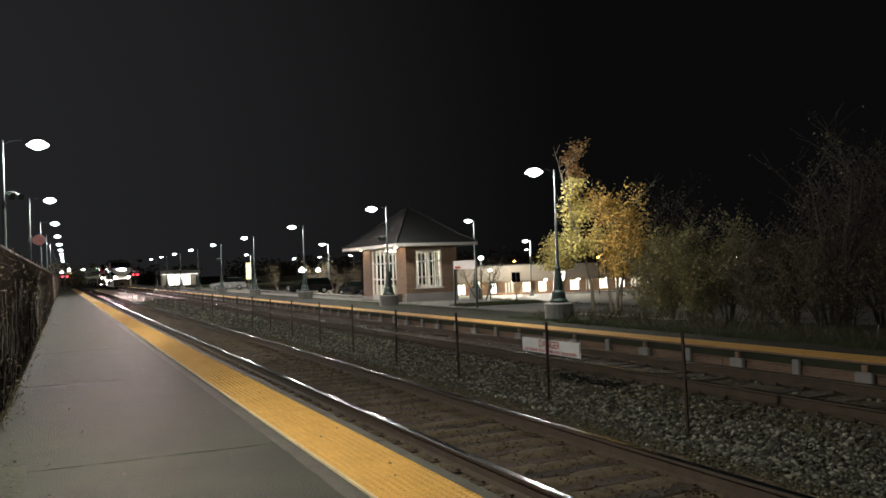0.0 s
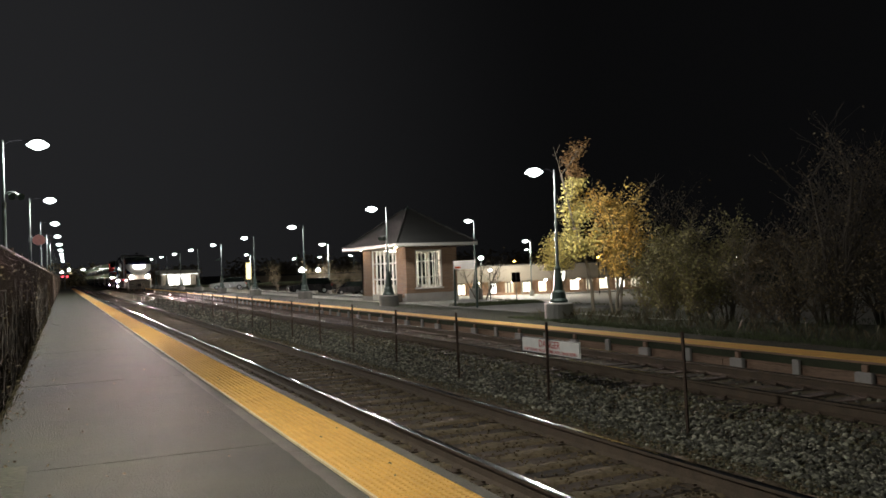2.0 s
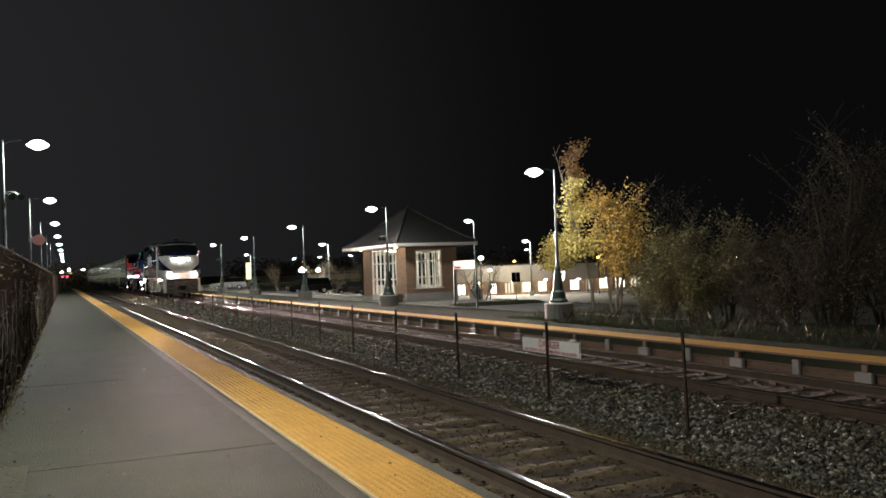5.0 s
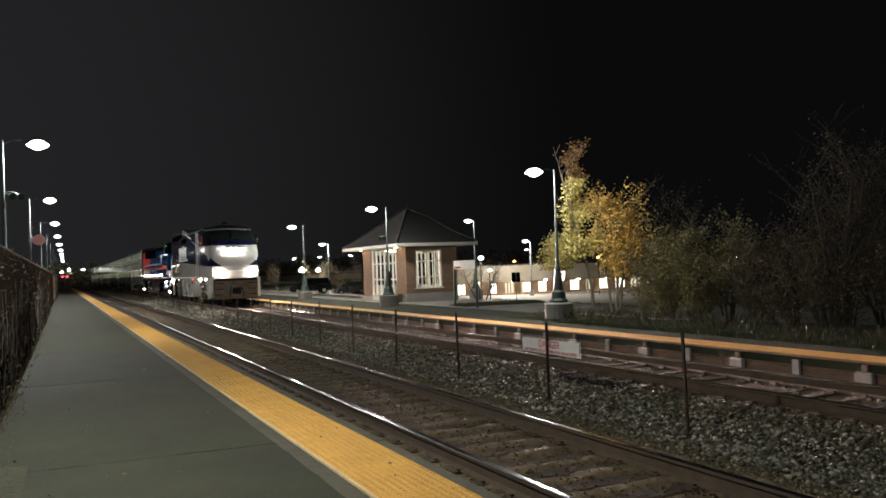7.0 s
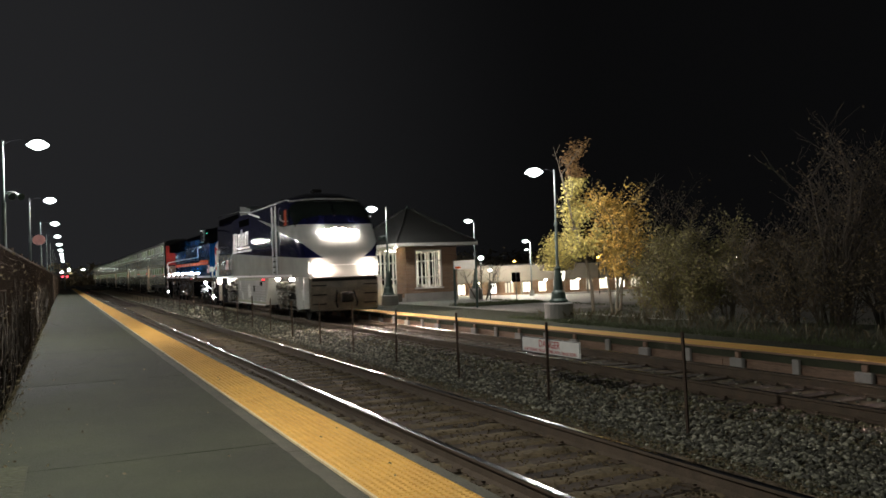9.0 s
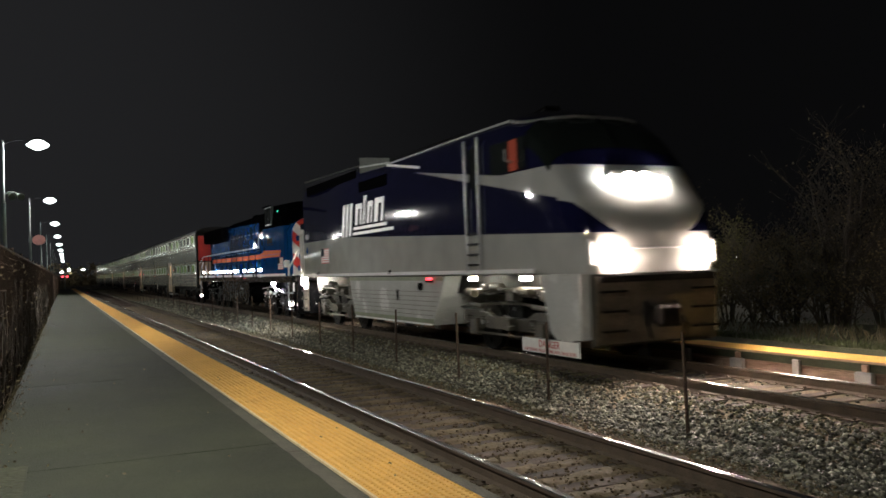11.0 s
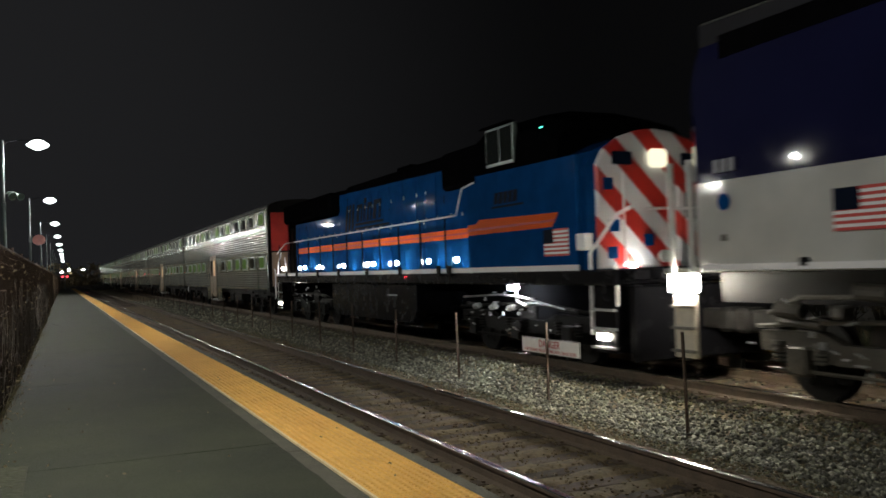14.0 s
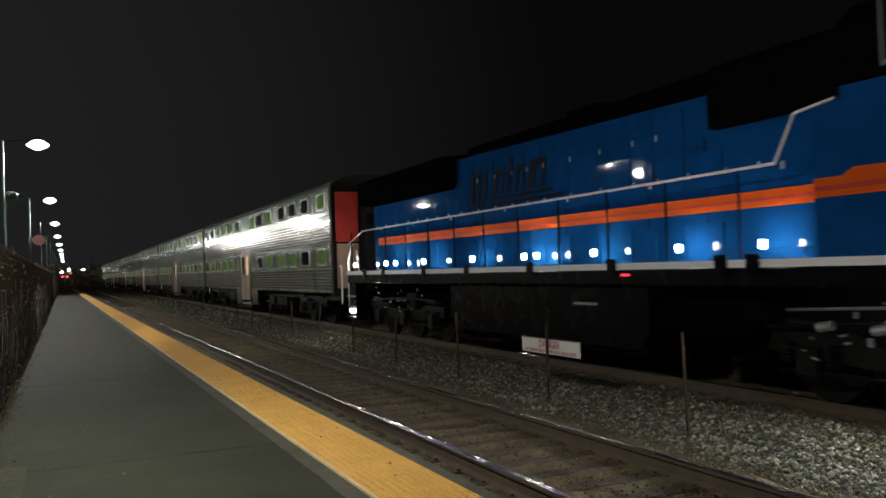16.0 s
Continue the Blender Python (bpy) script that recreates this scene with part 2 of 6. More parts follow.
def build_ground():
    xs = [-3000, -300, -40, -6, -1.5, -1.0, 2.6, 3.0, 5.65, 6.1, 6.8, 7.3, 7.8, 10.7, 11.2, 12.0, 12.35, 13.0, 14.2, 15, 20, 30, 40, 60, 90, 300, 3000]
    ys = [-1500, -200, -30, 0, 19, 40, 80, 165, 320, 600, 3000]
    bm = B()
    rows = [[bm.verts.new((x, y, ground_z(x))) for x in xs] for y in ys]
    for j in range(len(ys) - 1):
        for i in range(len(xs) - 1):
            f = bm.faces.new((rows[j][i], rows[j][i + 1], rows[j + 1][i + 1], rows[j + 1][i]))
            x, y = xs[i], ys[j]
            f.material_index = 1 if -1.5 <= x < 12 else (2 if (x >= 14.2 and 40 <= y < 320 and x < 90) or (x >= 15 and 19 <= y < 320 and x < 90) else 0)
    single("ground", bm, [SOIL, DIRT, LOT], "dark soil, fouled ballast and parking lot paving", "ground", "structure")


def rail_profile(x):
    return [(x - 0.07, -0.172), (x + 0.07, -0.172), (x + 0.068, -0.16), (x + 0.012, -0.135), (x + 0.009, -0.05), (x + 0.036, -0.036), (x + 0.036, -0.008),
            (x + 0.028, 0.0), (x - 0.028, 0.0), (x - 0.036, -0.008), (x - 0.036, -0.036), (x - 0.009, -0.05), (x - 0.012, -0.135), (x - 0.068, -0.16)]


def build_track(rails, label, y_from, y_parts):
    track = thing("railway_track", label, "railway track", kind="structure")
    for x in rails:
        bm = prism(B(), rail_profile(x), -60, 900, mi=[0, 0, 0, 0, 0, 0, 1, 1, 1, 0, 0, 0, 0, 0])
        part("rail", bm, [RAIL_RUST, RAIL_TOP], track, "steel rail with a polished head")
    cx = sum(rails) / 2
    rng = random.Random(int(cx * 10))
    datas = []
    for v in range(5):
        bm = box(B(), -1.29, 1.29, -0.115, 0.115, -0.1, 0.0, 0.012)
        for vert in bm.verts:
            vert.co += Vector((rng.uniform(-.02, .02), rng.uniform(-.008, .008), rng.uniform(-.008, .004)))
        datas.append(mesh_of("tie", bm, TIE))
    y, k = y_from, 0
    rest = B()
    while y < 260:
        if y < y_parts:
            tie = new("tie", datas[k % 5])
            tie.parent = track
            tie.location = (cx + rng.uniform(-0.03, 0.03), y + rng.uniform(-0.02, 0.02), -0.168 + rng.uniform(-0.012, 0.004))
            tie.rotation_euler = (0, 0, rng.uniform(-0.012, 0.012))
        else:
            box(rest, cx - 1.29, cx + 1.29, y - 0.115, y + 0.115, -0.26, -0.17)
        y += 0.533
        k += 1
    part("far_ties", rest, TIE, track, kind="stuff")
    plates = B()
    for x in rails:
        y = y_from
        while y < 60:
            box(plates, x - 0.16, x + 0.16, y - 0.09, y + 0.09, -0.171, -0.160)
            for s in (-1, 1):
                box(plates, x + s * 0.085 - 0.015, x + s * 0.085 + 0.015, y - 0.05, y - 0.02, -0.16, -0.142)
            y += 0.533
    part("tie_plates", plates, RAIL_RUST, track, kind="stuff")
    return track


def stone_mesh_data(rng):
    bm = B()
    bmesh.ops.create_icosphere(bm, subdivisions=1, radius=1.0)
    sx, sy, sz = rng.uniform(0.8, 1.3), rng.uniform(0.7, 1.1), rng.uniform(0.5, 0.8)
    for v in bm.verts:
        k = rng.uniform(0.6, 1.3)
        v.co = Vector((v.co.x * sx * k, v.co.y * sy * k, v.co.z * sz * k))
    verts = np.array([v.co[:] for v in bm.verts])
    faces = np.array([[v.index for v in f.verts] for f in bm.faces])
    bm.free()
    return verts, faces


def scatter(name, material, label, category, spots, variants, parent=None):
    """Many small loose pieces joined into one mesh. spots: rows of x, y, z, size, variant."""
    V, F, base = [], [], 0
    rng = np.random.RandomState(5)
    for x, y, z, s, v in spots:
        verts, faces = variants[int(v)]
        a = rng.uniform(0, 2 * math.pi)
        t = rng.uniform(-0.6, 0.6)
        rz = np.array([[math.cos(a), -math.sin(a), 0], [math.sin(a), math.cos(a), 0], [0, 0, 1]])
        rx = np.array([[1, 0, 0], [0, math.cos(t), -math.sin(t)], [0, math.sin(t), math.cos(t)]])
        V.append((verts * s) @ (rz @ rx).T + (x, y, z))
        F.append(faces + base)
        base += len(verts)
    V, F = np.vstack(V), np.vstack(F)
    me = bpy.data.meshes.new(name)
    me.from_pydata(V.tolist(), [], F.tolist())
    me.materials.append(material)
    ob = tagged(new(name, me), label, category, kind="stuff")
    return ob


def build_ballast():
    rng = random.Random(3)
    variants = [stone_mesh_data(rng) for _ in range(8)]
    spots = []
    # coarse clean stone between the tracks
    for _ in range(34000):
        y = 5.0 + 31.0 * rng.random() ** 1.6
        x = rng.uniform(5.85, 8.15)
        if x < 6.35 and rng.random() < 0.75 or x > 7.55 and rng.random() < 0.7:
            continue
        spots.append((x, y, ground_z(x) + rng.uniform(-0.01, 0.035), rng.uniform(0.014, 0.04) * (0.6 if x < 6.2 else 1), rng.randrange(8)))
    # outer shoulder and between the far rails
    for _ in range(3200):
        y, x = 4.0 + 40 * rng.random() ** 1.4, rng.uniform(8.0, 10.95)
        spots.append((x, y, ground_z(x) + rng.uniform(-0.02, 0.02), rng.uniform(0.02, 0.042), rng.randrange(8)))
    # thinner cover further off
    for _ in range(5000):
        y, x = rng.uniform(34, 80), rng.uniform(5.7, 8.2)
        spots.append((x, y, ground_z(x) + rng.uniform(-0.01, 0.03), rng.uniform(0.035, 0.075), rng.randrange(8)))
    scatter("ballast", STONE, "loose grey crushed stone between the tracks", "ballast", spots, variants)
    fine, mossy = [], []
    for _ in range(9000):
        y, x = 3.0 + 24 * rng.random() ** 1.5, rng.uniform(2.75, 6.3)
        fine.append((x, y, ground_z(x) + rng.uniform(-0.004, 0.012) + (0.062 if 3.0 < x < 5.6 else 0.02), rng.uniform(0.008, 0.022), rng.randrange(8)))
    scatter("dirty_ballast", DIRT, "small dirty stones fouling the near track", "ballast", fine, variants)
    # mossy fines on the shoulder beside the near track
    for _ in range(15000):
        y = 4.5 + 30 * rng.random() ** 1.6
        x = 5.62 + 1.3 * rng.random() ** 1.4
        mossy.append((x, y, ground_z(x) + rng.uniform(-0.004, 0.018), rng.uniform(0.008, 0.026), rng.randrange(8)))
    for _ in range(7000):
        y, x = 4.5 + 34 * rng.random() ** 1.5, rng.uniform(7.4, 8.55)
        mossy.append((x, y, ground_z(x) + rng.uniform(-0.004, 0.02), rng.uniform(0.012, 0.03), rng.randrange(8)))
    scatter("mossy_gravel", varied(MOSS_DIRT, 0.6, True), "fine mossy gravel on the ballast shoulder", "ballast", mossy, variants)
    # dirt ridges between the near ties
    bm = B()
    rows = []
    y = 2.0
    while y < 62:
        d = abs((y - 2.2 + 0.2665) % 0.533 - 0.2665)
        dip = max(0.0, min(1.0, (0.155 - d) / 0.05))
        rows.append([bm.verts.new((x, y, -0.162 - 0.042 * dip * (1 if 3.05 < x < 5.55 else 0.3) + 0.022 * noise.noise(Vector((x * 3, y * 3, 0))) + 0.016 * noise.noise(Vector((x * 11, y * 11, 4)))
                                   - max(0.0, (2.95 - x) * 0.3) - max(0.0, (x - 5.6) * 0.36))) for x in np.linspace(2.62, 6.1, 44)])
        y += 0.055 if y < 26 else 0.13
    for a, b in zip(rows, rows[1:]):
        for k in range(43):
            bm.faces.new((a[k], a[k + 1], b[k + 1], b[k]))
    single("track_dirt", bm, DIRT, "brown dirt and fouled ballast between the ties", "dirt", "stuff", smooth=True)


# ---------------------------------------------------------------- platforms
def build_near_platform():
    plat = thing("platform", "dark asphalt platform with a yellow tactile edge", "platform", kind="structure")
    y0, y1 = -8.0, 164.0
    bm = B()
    box(bm, -1.4, 2.58, y0, y1, -0.35, PLAT_Z - 0.05)
    part("platform_base", bm, CONCRETE_DARK, plat)
    # asphalt bays with open joints every twenty feet
    ys = [y0] + [1.55 + 6.1 * k for k in range(27)]
    rng = random.Random(8)
    for a, b in zip(ys, ys[1:]):
        bm = B()
        xl, xr = -1.35, 1.738
        nx, ny = 14, 40
        g = [[bm.verts.new((xl + (xr - xl) * i / nx + (0.02 * noise.noise(Vector((a * 1.7, j * 0.9, 6))) if i == nx else 0), a + 0.008 + (b - a - 0.016) * j / ny, PLAT_Z + (0.004 * noise.noise(Vector((i * .6, (a + j) * .5, 1))) if 0 < i < nx else 0)))
              for i in range(nx + 1)] for j in range(ny + 1)]
        for j in range(ny):
            for i in range(nx):
                bm.faces.new((g[j][i], g[j][i + 1], g[j + 1][i + 1], g[j + 1][i]))
        edge = [e for e in bm.edges if e.is_boundary]
        r = bmesh.ops.extrude_edge_only(bm, edges=edge)
        for v in (w for w in r["geom"] if isinstance(w, bmesh.types.BMVert)):
            v.co.z -= 0.045
        part("asphalt_bay", bm, ASPHALT, plat, smooth=False)
    for k in range(54):
        a = y0 + 3.05 * k
        part("coping_stone", box(B(), 1.70, 1.889, a, a + 3.04, PLAT_Z - 0.2, PLAT_Z - 0.006, 0.006), COPING, plat)
        # Thin strip that paints the bright kerb highlight beside the yellow tiles.
        part("highlight_strip", box(B(), 1.891, 1.9145, a, a + 3.04, PLAT_Z - 0.05, PLAT_Z + 0.0065, 0.002), EDGE_HIGHLIGHT, plat)
        part("edge_stone", box(B(), 2.518, 2.655, a, a + 3.04, -0.25, PLAT_Z - 0.004, 0.02), COPING, plat)
    tile = mesh_of("tactile_tile", box(B(), 1.916, 2.516, 0.003, 1.217, -0.04, 0.006, 0.004), YELLOW)
    for k in range(138):
        ob = new("tactile_tile", tile)
        ob.parent = plat
        ob.location = (0, y0 + 1.22 * k, PLAT_Z)
    part("repair_patch", box(B(), -0.62, -0.27, 5.2, 7.9, PLAT_Z - 0.02, PLAT_Z + 0.009, 0.003), SOIL, plat, "rough repair patch beside the fence")
    # truncated domes
    V, F = [], []
    ring = [(math.cos(math.pi * k / 3), math.sin(math.pi * k / 3)) for k in range(6)]
    y = 4.4
    while y < 62:
        for i in range(10):
            x = 1.944 + i * 0.0605
            s = len(V)
            V += [(x + 0.0195 * c, y + 0.0195 * q, PLAT_Z + 0.006) for c, q in ring] + [(x + 0.012 * c, y + 0.012 * q, PLAT_Z + 0.0155) for c, q in ring]
            F += [(s + k, s + (k + 1) % 6, s + 6 + (k + 1) % 6, s + 6 + k) for k in range(6)] + [tuple(range(s + 6, s + 12))]
        y += 0.0605
    me = bpy.data.meshes.new("tactile_domes")
    me.from_pydata(V, [], F)
    me.materials.append(YELLOW)
    ob = tagged(new("tactile_domes", me), kind="stuff")
    ob.parent = plat


def build_far_platform():
    plat = thing("platform", "asphalt platform on concrete posts with yellow edge", "platform", kind="structure")
    bm = B()
    box(bm, FAR_EDGE + 0.05, 12.3, -25, 20, FAR_Z - 0.17, FAR_Z)
    part("deck", bm, ASPHALT, plat)
    part("deck", box(B(), FAR_EDGE + 0.05, 14.3, 20, 165, FAR_Z - 0.17, FAR_Z + 0.001), ASPHALT, plat)
    part("apron", box(B(), 14.302, 18.2, 25.0, 37.25, -0.1, 0.215), CONCRETE, plat, "stained concrete apron before the station house")
    part("verge", box(B(), 14.55, 18.2, 30.2, 31.9, 0.1, 0.24, 0.02), SOIL, plat, "narrow grass verge in the apron")
    part("edge_beam", box(B(), FAR_EDGE + 0.004, FAR_EDGE + 0.05, -25, 165, FAR_Z - 0.035, FAR_Z - 0.002), OLD_TIMBER, plat)
    # upright timber boarding under the edge
    rng = random.Random(15)
    y = -2.0
    while y < 110:
        w = rng.uniform(2.3, 3.6)
        d = rng.uniform(0, 0.012)
        part("edge_board", box(B(), FAR_EDGE + 0.06 + d, FAR_EDGE + 0.12, y, y + w - 0.012, -0.02, FAR_Z - 0.037, 0.006), OLD_TIMBER, plat)
        part("edge_board", box(B(), FAR_EDGE + 0.075 + d, FAR_EDGE + 0.12, y + 0.3, y + w + 0.288, -0.2, -0.028, 0.006), OLD_TIMBER, plat)
        y += w
    part("back_wall", box(B(), 11.24, 11.4, -25, 165, -0.3, FAR_Z - 0.172), OLD_TIMBER, plat)
    tile = mesh_of("tactile_tile", box(B(), FAR_EDGE + 0.002, FAR_EDGE + 0.612, 0.003, 0.607, 0, 0.012, 0.004), YELLOW)
    for k in range(250):
        ob = new("tactile_tile", tile)
        ob.parent = plat
        ob.location = (0, 4 + 0.61 * k, FAR_Z)
    post = mesh_of("support_post", box(B(), FAR_EDGE + 0.0, FAR_EDGE + 0.058, -0.075, 0.075, -0.2, 0.1, 0.01), CONCRETE)
    cap = mesh_of("support_cap", box(B(), FAR_EDGE + 0.0, FAR_EDGE + 0.058, -0.055, 0.055, 0.022, 0.13, 0.01), OLD_TIMBER)
    foot = mesh_of("support_block", box(B(), FAR_EDGE - 0.04, FAR_EDGE + 0.058, -0.16, 0.16, -0.2, 0.02, 0.02), CONCRETE)
    for k in range(80):
        y = 9.05 + 1.31 * k
        for data in ((foot, cap) if k % 2 == 0 else (post,)):
            ob = new(data.name.split(".")[0], data)
            ob.parent, ob.location = plat, (0, y, 0)


# ---------------------------------------------------------------- fences
def build_left_fence():
    ang = math.degrees(math.atan(0.0055))
    fence = thing("chain_link_fence", "brown slatted chain-link fence along the platform", "fence", pose(fence_x(0), 0, PLAT_Z, 0, 0, -ang))
    top = 1.98
    for k in range(50):
        y = 5.2 + 3.05 * k
        part("post", rod(B(), (0, y, -0.3), (0, y, top + 0.06), 0.03, seg=8), RUST, fence)
    part("top_rail", rod(B(), (0, -4, top), (0, 160, top), 0.022, seg=8), RUST, fence)
    part("bottom_rail", rod(B(), (0, -4, 0.09), (0, 160, 0.09), 0.016, seg=6), RUST, fence)
    # woven mesh: two families of diagonal wires
    V, F = [], []
    h, r = top - 0.04, 0.0028

    def wire(ya, yb, x):
        s = len(V)
        for y, z in ((ya, 0.05), (yb, 0.05 + h - 0.05)):
            V.extend([(x - r, y - r, z), (x + r, y - r, z), (x + r, y + r, z), (x - r, y + r, z)])
        F.extend([(s + k, s + (k + 1) % 4, s + 4 + (k + 1) % 4, s + 4 + k) for k in range(4)])
    y = 5.0
    while y < 60:
        wire(y, y + h, 0.022)
        wire(y + h, y, 0.030)
        y += 0.075
    me = bpy.data.meshes.new("wire_mesh")
    me.from_pydata(V, [], F)
    me.materials.append(RUST)
    ob = new("wire_mesh", me)
    ob.parent = fence
    # privacy slats in the mesh
    rng = random.Random(21)
    bm = B()
    y = 4.0
    while y < 160:
        w = 0.058 if y < 60 else 0.4
        gap = 0.014 if y < 60 else 0.03
        box(bm, -0.006 + rng.uniform(-.006, .006), 0.008 + rng.uniform(-.006, .006), y, y + w, 0.03 + rng.uniform(0, .05), h - rng.uniform(0, .05))
        y += w + gap
    part("slats", bm, SLAT, fence, "brown plastic privacy slats", kind="stuff")
    # horizontal weave of the slats
    bm = B()
    for k in range(38):
        z = 0.12 + k * 0.048
        yy = 4.0
        while yy < 60:
            ln = rng.uniform(2.0, 4.0)
            box(bm, 0.012, 0.019 + rng.uniform(0, .012), yy, yy + ln, z, z + 0.022)
            yy += ln + rng.uniform(0.02, 0.1)
    part("weave", bm, SLAT, fence, "woven brown strips", kind="stuff")


def build_middle_fence():
    ys = [8.18 - 3.2, 8.18, 11.39, 14.62, 17.9, 20.95, 24.0, 27.2, 30.4, 33.5, 36.5, 39.7] + [39.7 + 3.15 * k for k in range(1, 24)]
    rng = random.Random(4)
    for y in ys:
        post = thing("fence_post", "thin rusty steel fence post in the ballast", "fence post", pose(6.85, y, -0.45, rng.uniform(-1.2, 1.2), rng.uniform(-0.8, 0.8), rng.uniform(0, 30)), "posts between the tracks")
        h = 1.36 + rng.uniform(-.03, .03)
        bm = B()
        box(bm, -0.022, 0.022, -0.004, 0.004, 0, h)
        box(bm, -0.004, 0.004, 0.0045, 0.03, 0, h)
        for k in range(6):
            box(bm, -0.03, 0.0, -0.012, -0.0045, 0.45 + k * 0.15, 0.47 + k * 0.15)
        part("shaft", bm, RUST, post)
    sign = thing("warning_sign", "white metal warning sign with red lettering on a fence post", "sign", pose(6.895, 11.39, 0.515, 0, 0, -90))
    part("panel", box(B(), -0.86, 0.86, -0.004, 0.004, -0.125, 0.125, 0.003), WHITE_SIGN, sign)
    bm = B()
    for x0, x1, z0, z1 in ((-0.85, 0.85, 0.112, 0.122), (-0.85, 0.85, -0.122, -0.112), (-0.85, -0.84, -0.122, 0.122), (0.84, 0.85, -0.122, 0.122)):
        box(bm, x0, x1, -0.0075, -0.0045, z0, z1)
    part("border", bm, BLACK_PAINT, sign)
    write(sign, "DANGER", RED_PAINT, 0.155, (0, -0.0085, 0.03))
    write(sign, "STAY BEHIND YELLOW LINE UNTIL TRAIN STOPS", RED_PAINT, 0.069, (0, -0.0085, -0.075))
    part("bracket", box(B(), -0.05, 0.05, -0.03, -0.009, 0.09, 0.11), STEEL, sign)


def write(parent, text, material, size, where):
    cu = bpy.data.curves.new("lettering", "FONT")
    cu.body, cu.size, cu.align_x, cu.align_y, cu.extrude = text, size, "CENTER", "CENTER", 0.001
    cu.materials.append(material)
    ob = new("lettering", cu)
    ob.parent = parent
    ob.location, ob.rotation_euler = where, (math.pi / 2, 0, 0)
    return ob


# ---------------------------------------------------------------- lamps
def platform_lamp(m, side, pedestal=True, watts=0.0, speakers=False, tall=0.0, reach=0.68):
    """side: +1 or -1, the way along x that the arm reaches; base at local z = 0; tall: height of the shaft beyond the usual."""
    q = tall
    lamp = thing("platform_lamp", "tall platform lamp with flared base and glowing white head", "street lamp", m, "platform lamps")
    if pedestal:
        part("pedestal", turned(B(), [(0.42, -0.25), (0.42, 0.42), (0.38, 0.46)], 20), CONCRETE, lamp, "round concrete footing")
    z0 = 0.46 if pedestal else 0.0
    part("base", turned(B(), [(0.27, z0), (0.27, z0 + 0.06), (0.22, z0 + 0.12), (0.2, z0 + 0.3), (0.15, z0 + 0.36), (0.12, z0 + 0.7), (0.09, z0 + 0.95), (0.10, z0 + 1.0), (0.07, z0 + 1.05)], 14), POST_GREEN, lamp, "dark green flared cast base")
    part("shaft", turned(B(), [(0.052, z0 + 1.0), (0.042, 2.7 + q), (0.05, 2.72 + q), (0.05, 2.8 + q), (0.03, 2.82 + q), (0.025, 4.33 + q), (0.015, 4.36 + q)], 12), POST_GREY, lamp)
    bm = B()
    path_rod(bm, [(0, 0, 4.22 + q), (side * 0.12, 0, 4.33 + q), (side * 0.3, 0, 4.37 + q), (side * (reach - 0.1), 0, 4.37 + q)], 0.009)
    part("arm", bm, BLACK_PAINT, lamp, "thin black arm")
    part("hood", turned(B(), [(0.13, 4.375 + q), (0.13, 4.40 + q), (0.08, 4.43 + q), (0.03, 4.45 + q)], 16, side * reach), BLACK_PAINT, lamp)
    part("lens", turned(B(), [(0.05, 4.13 + q), (0.14, 4.17 + q), (0.255, 4.235 + q), (0.27, 4.265 + q), (0.235, 4.30 + q), (0.12, 4.373 + q)], 18, side * reach), LAMP_GLOW, lamp, "glowing white lens")
    if speakers:
        # two small horns on a curved bracket, one before the other
        part("bracket", path_rod(B(), [(0, 0, 3.0 + q), (side * 0.1, 0, 3.07 + q), (side * 0.24, 0, 3.07 + q), (side * 0.34, 0, 3.0 + q)], 0.014), POST_GREY, lamp)
        for d in (0.12, 0.32):
            bm = B()
            rod(bm, (side * d, 0.02, 3.0 + q), (side * (d + 0.07), -0.16, 2.94 + q), 0.03, 0.09, 12)
            part("speaker", bm, POST_GREEN, lamp, "small horn loudspeaker")
    if watts:
        d = bpy.data.lights.new("lamp_light", "POINT")
        d.energy, d.color, d.shadow_soft_size = watts, LAMP_COLOUR, 0.1
        ob = new("lamp_light", d)
        ob.parent, ob.location = lamp, (side * reach, 0, 3.98 + q)
    return lamp


def build_lamps():
    for k in range(-1, 10):
        y = 23.6 + 16.4 * k
        platform_lamp(pose(-1.38 + 0.0078 * y, y, 0.17), 1, pedestal=False, watts=NEAR_LAMP_WATTS if k < 5 else 0.0, speakers=k == 0, tall=0.79, reach=0.79)
    for k in range(0, 9):
        y = 21.36 + 14.1 * k
        platform_lamp(pose(13.3, y, 0.2), -1, watts=LAMP_WATTS if k < 5 else 0.0, speakers=k in (1, 4))
    # round red plaque on the second lamp of the near platform
    y = 40.0
    disc = thing("hanging_sign", "faded red round sign on a bracket beside a lamp post", "sign", pose(-1.38 + 0.0078 * y, y - 0.02, 3.55))
    bm = rod(B(), (0.32, -0.02, 0), (0.32, 0.02, 0), 0.3, 0.3, 18)
    for v in bm.verts:
        v.co.z *= 0.72
        v.co.x = 0.33 + (v.co.x - 0.32) * 0.85
    part("panel", bm, mat("faded_red_enamel", (0.62, 0.27, 0.25), 0.5, var=0.15, scale=6, fine=40, bump=0.05), disc)
    part("bracket", box(B(), -0.06, 0.1, -0.015, 0.015, -0.1, 0.1), POST_GREY, disc)


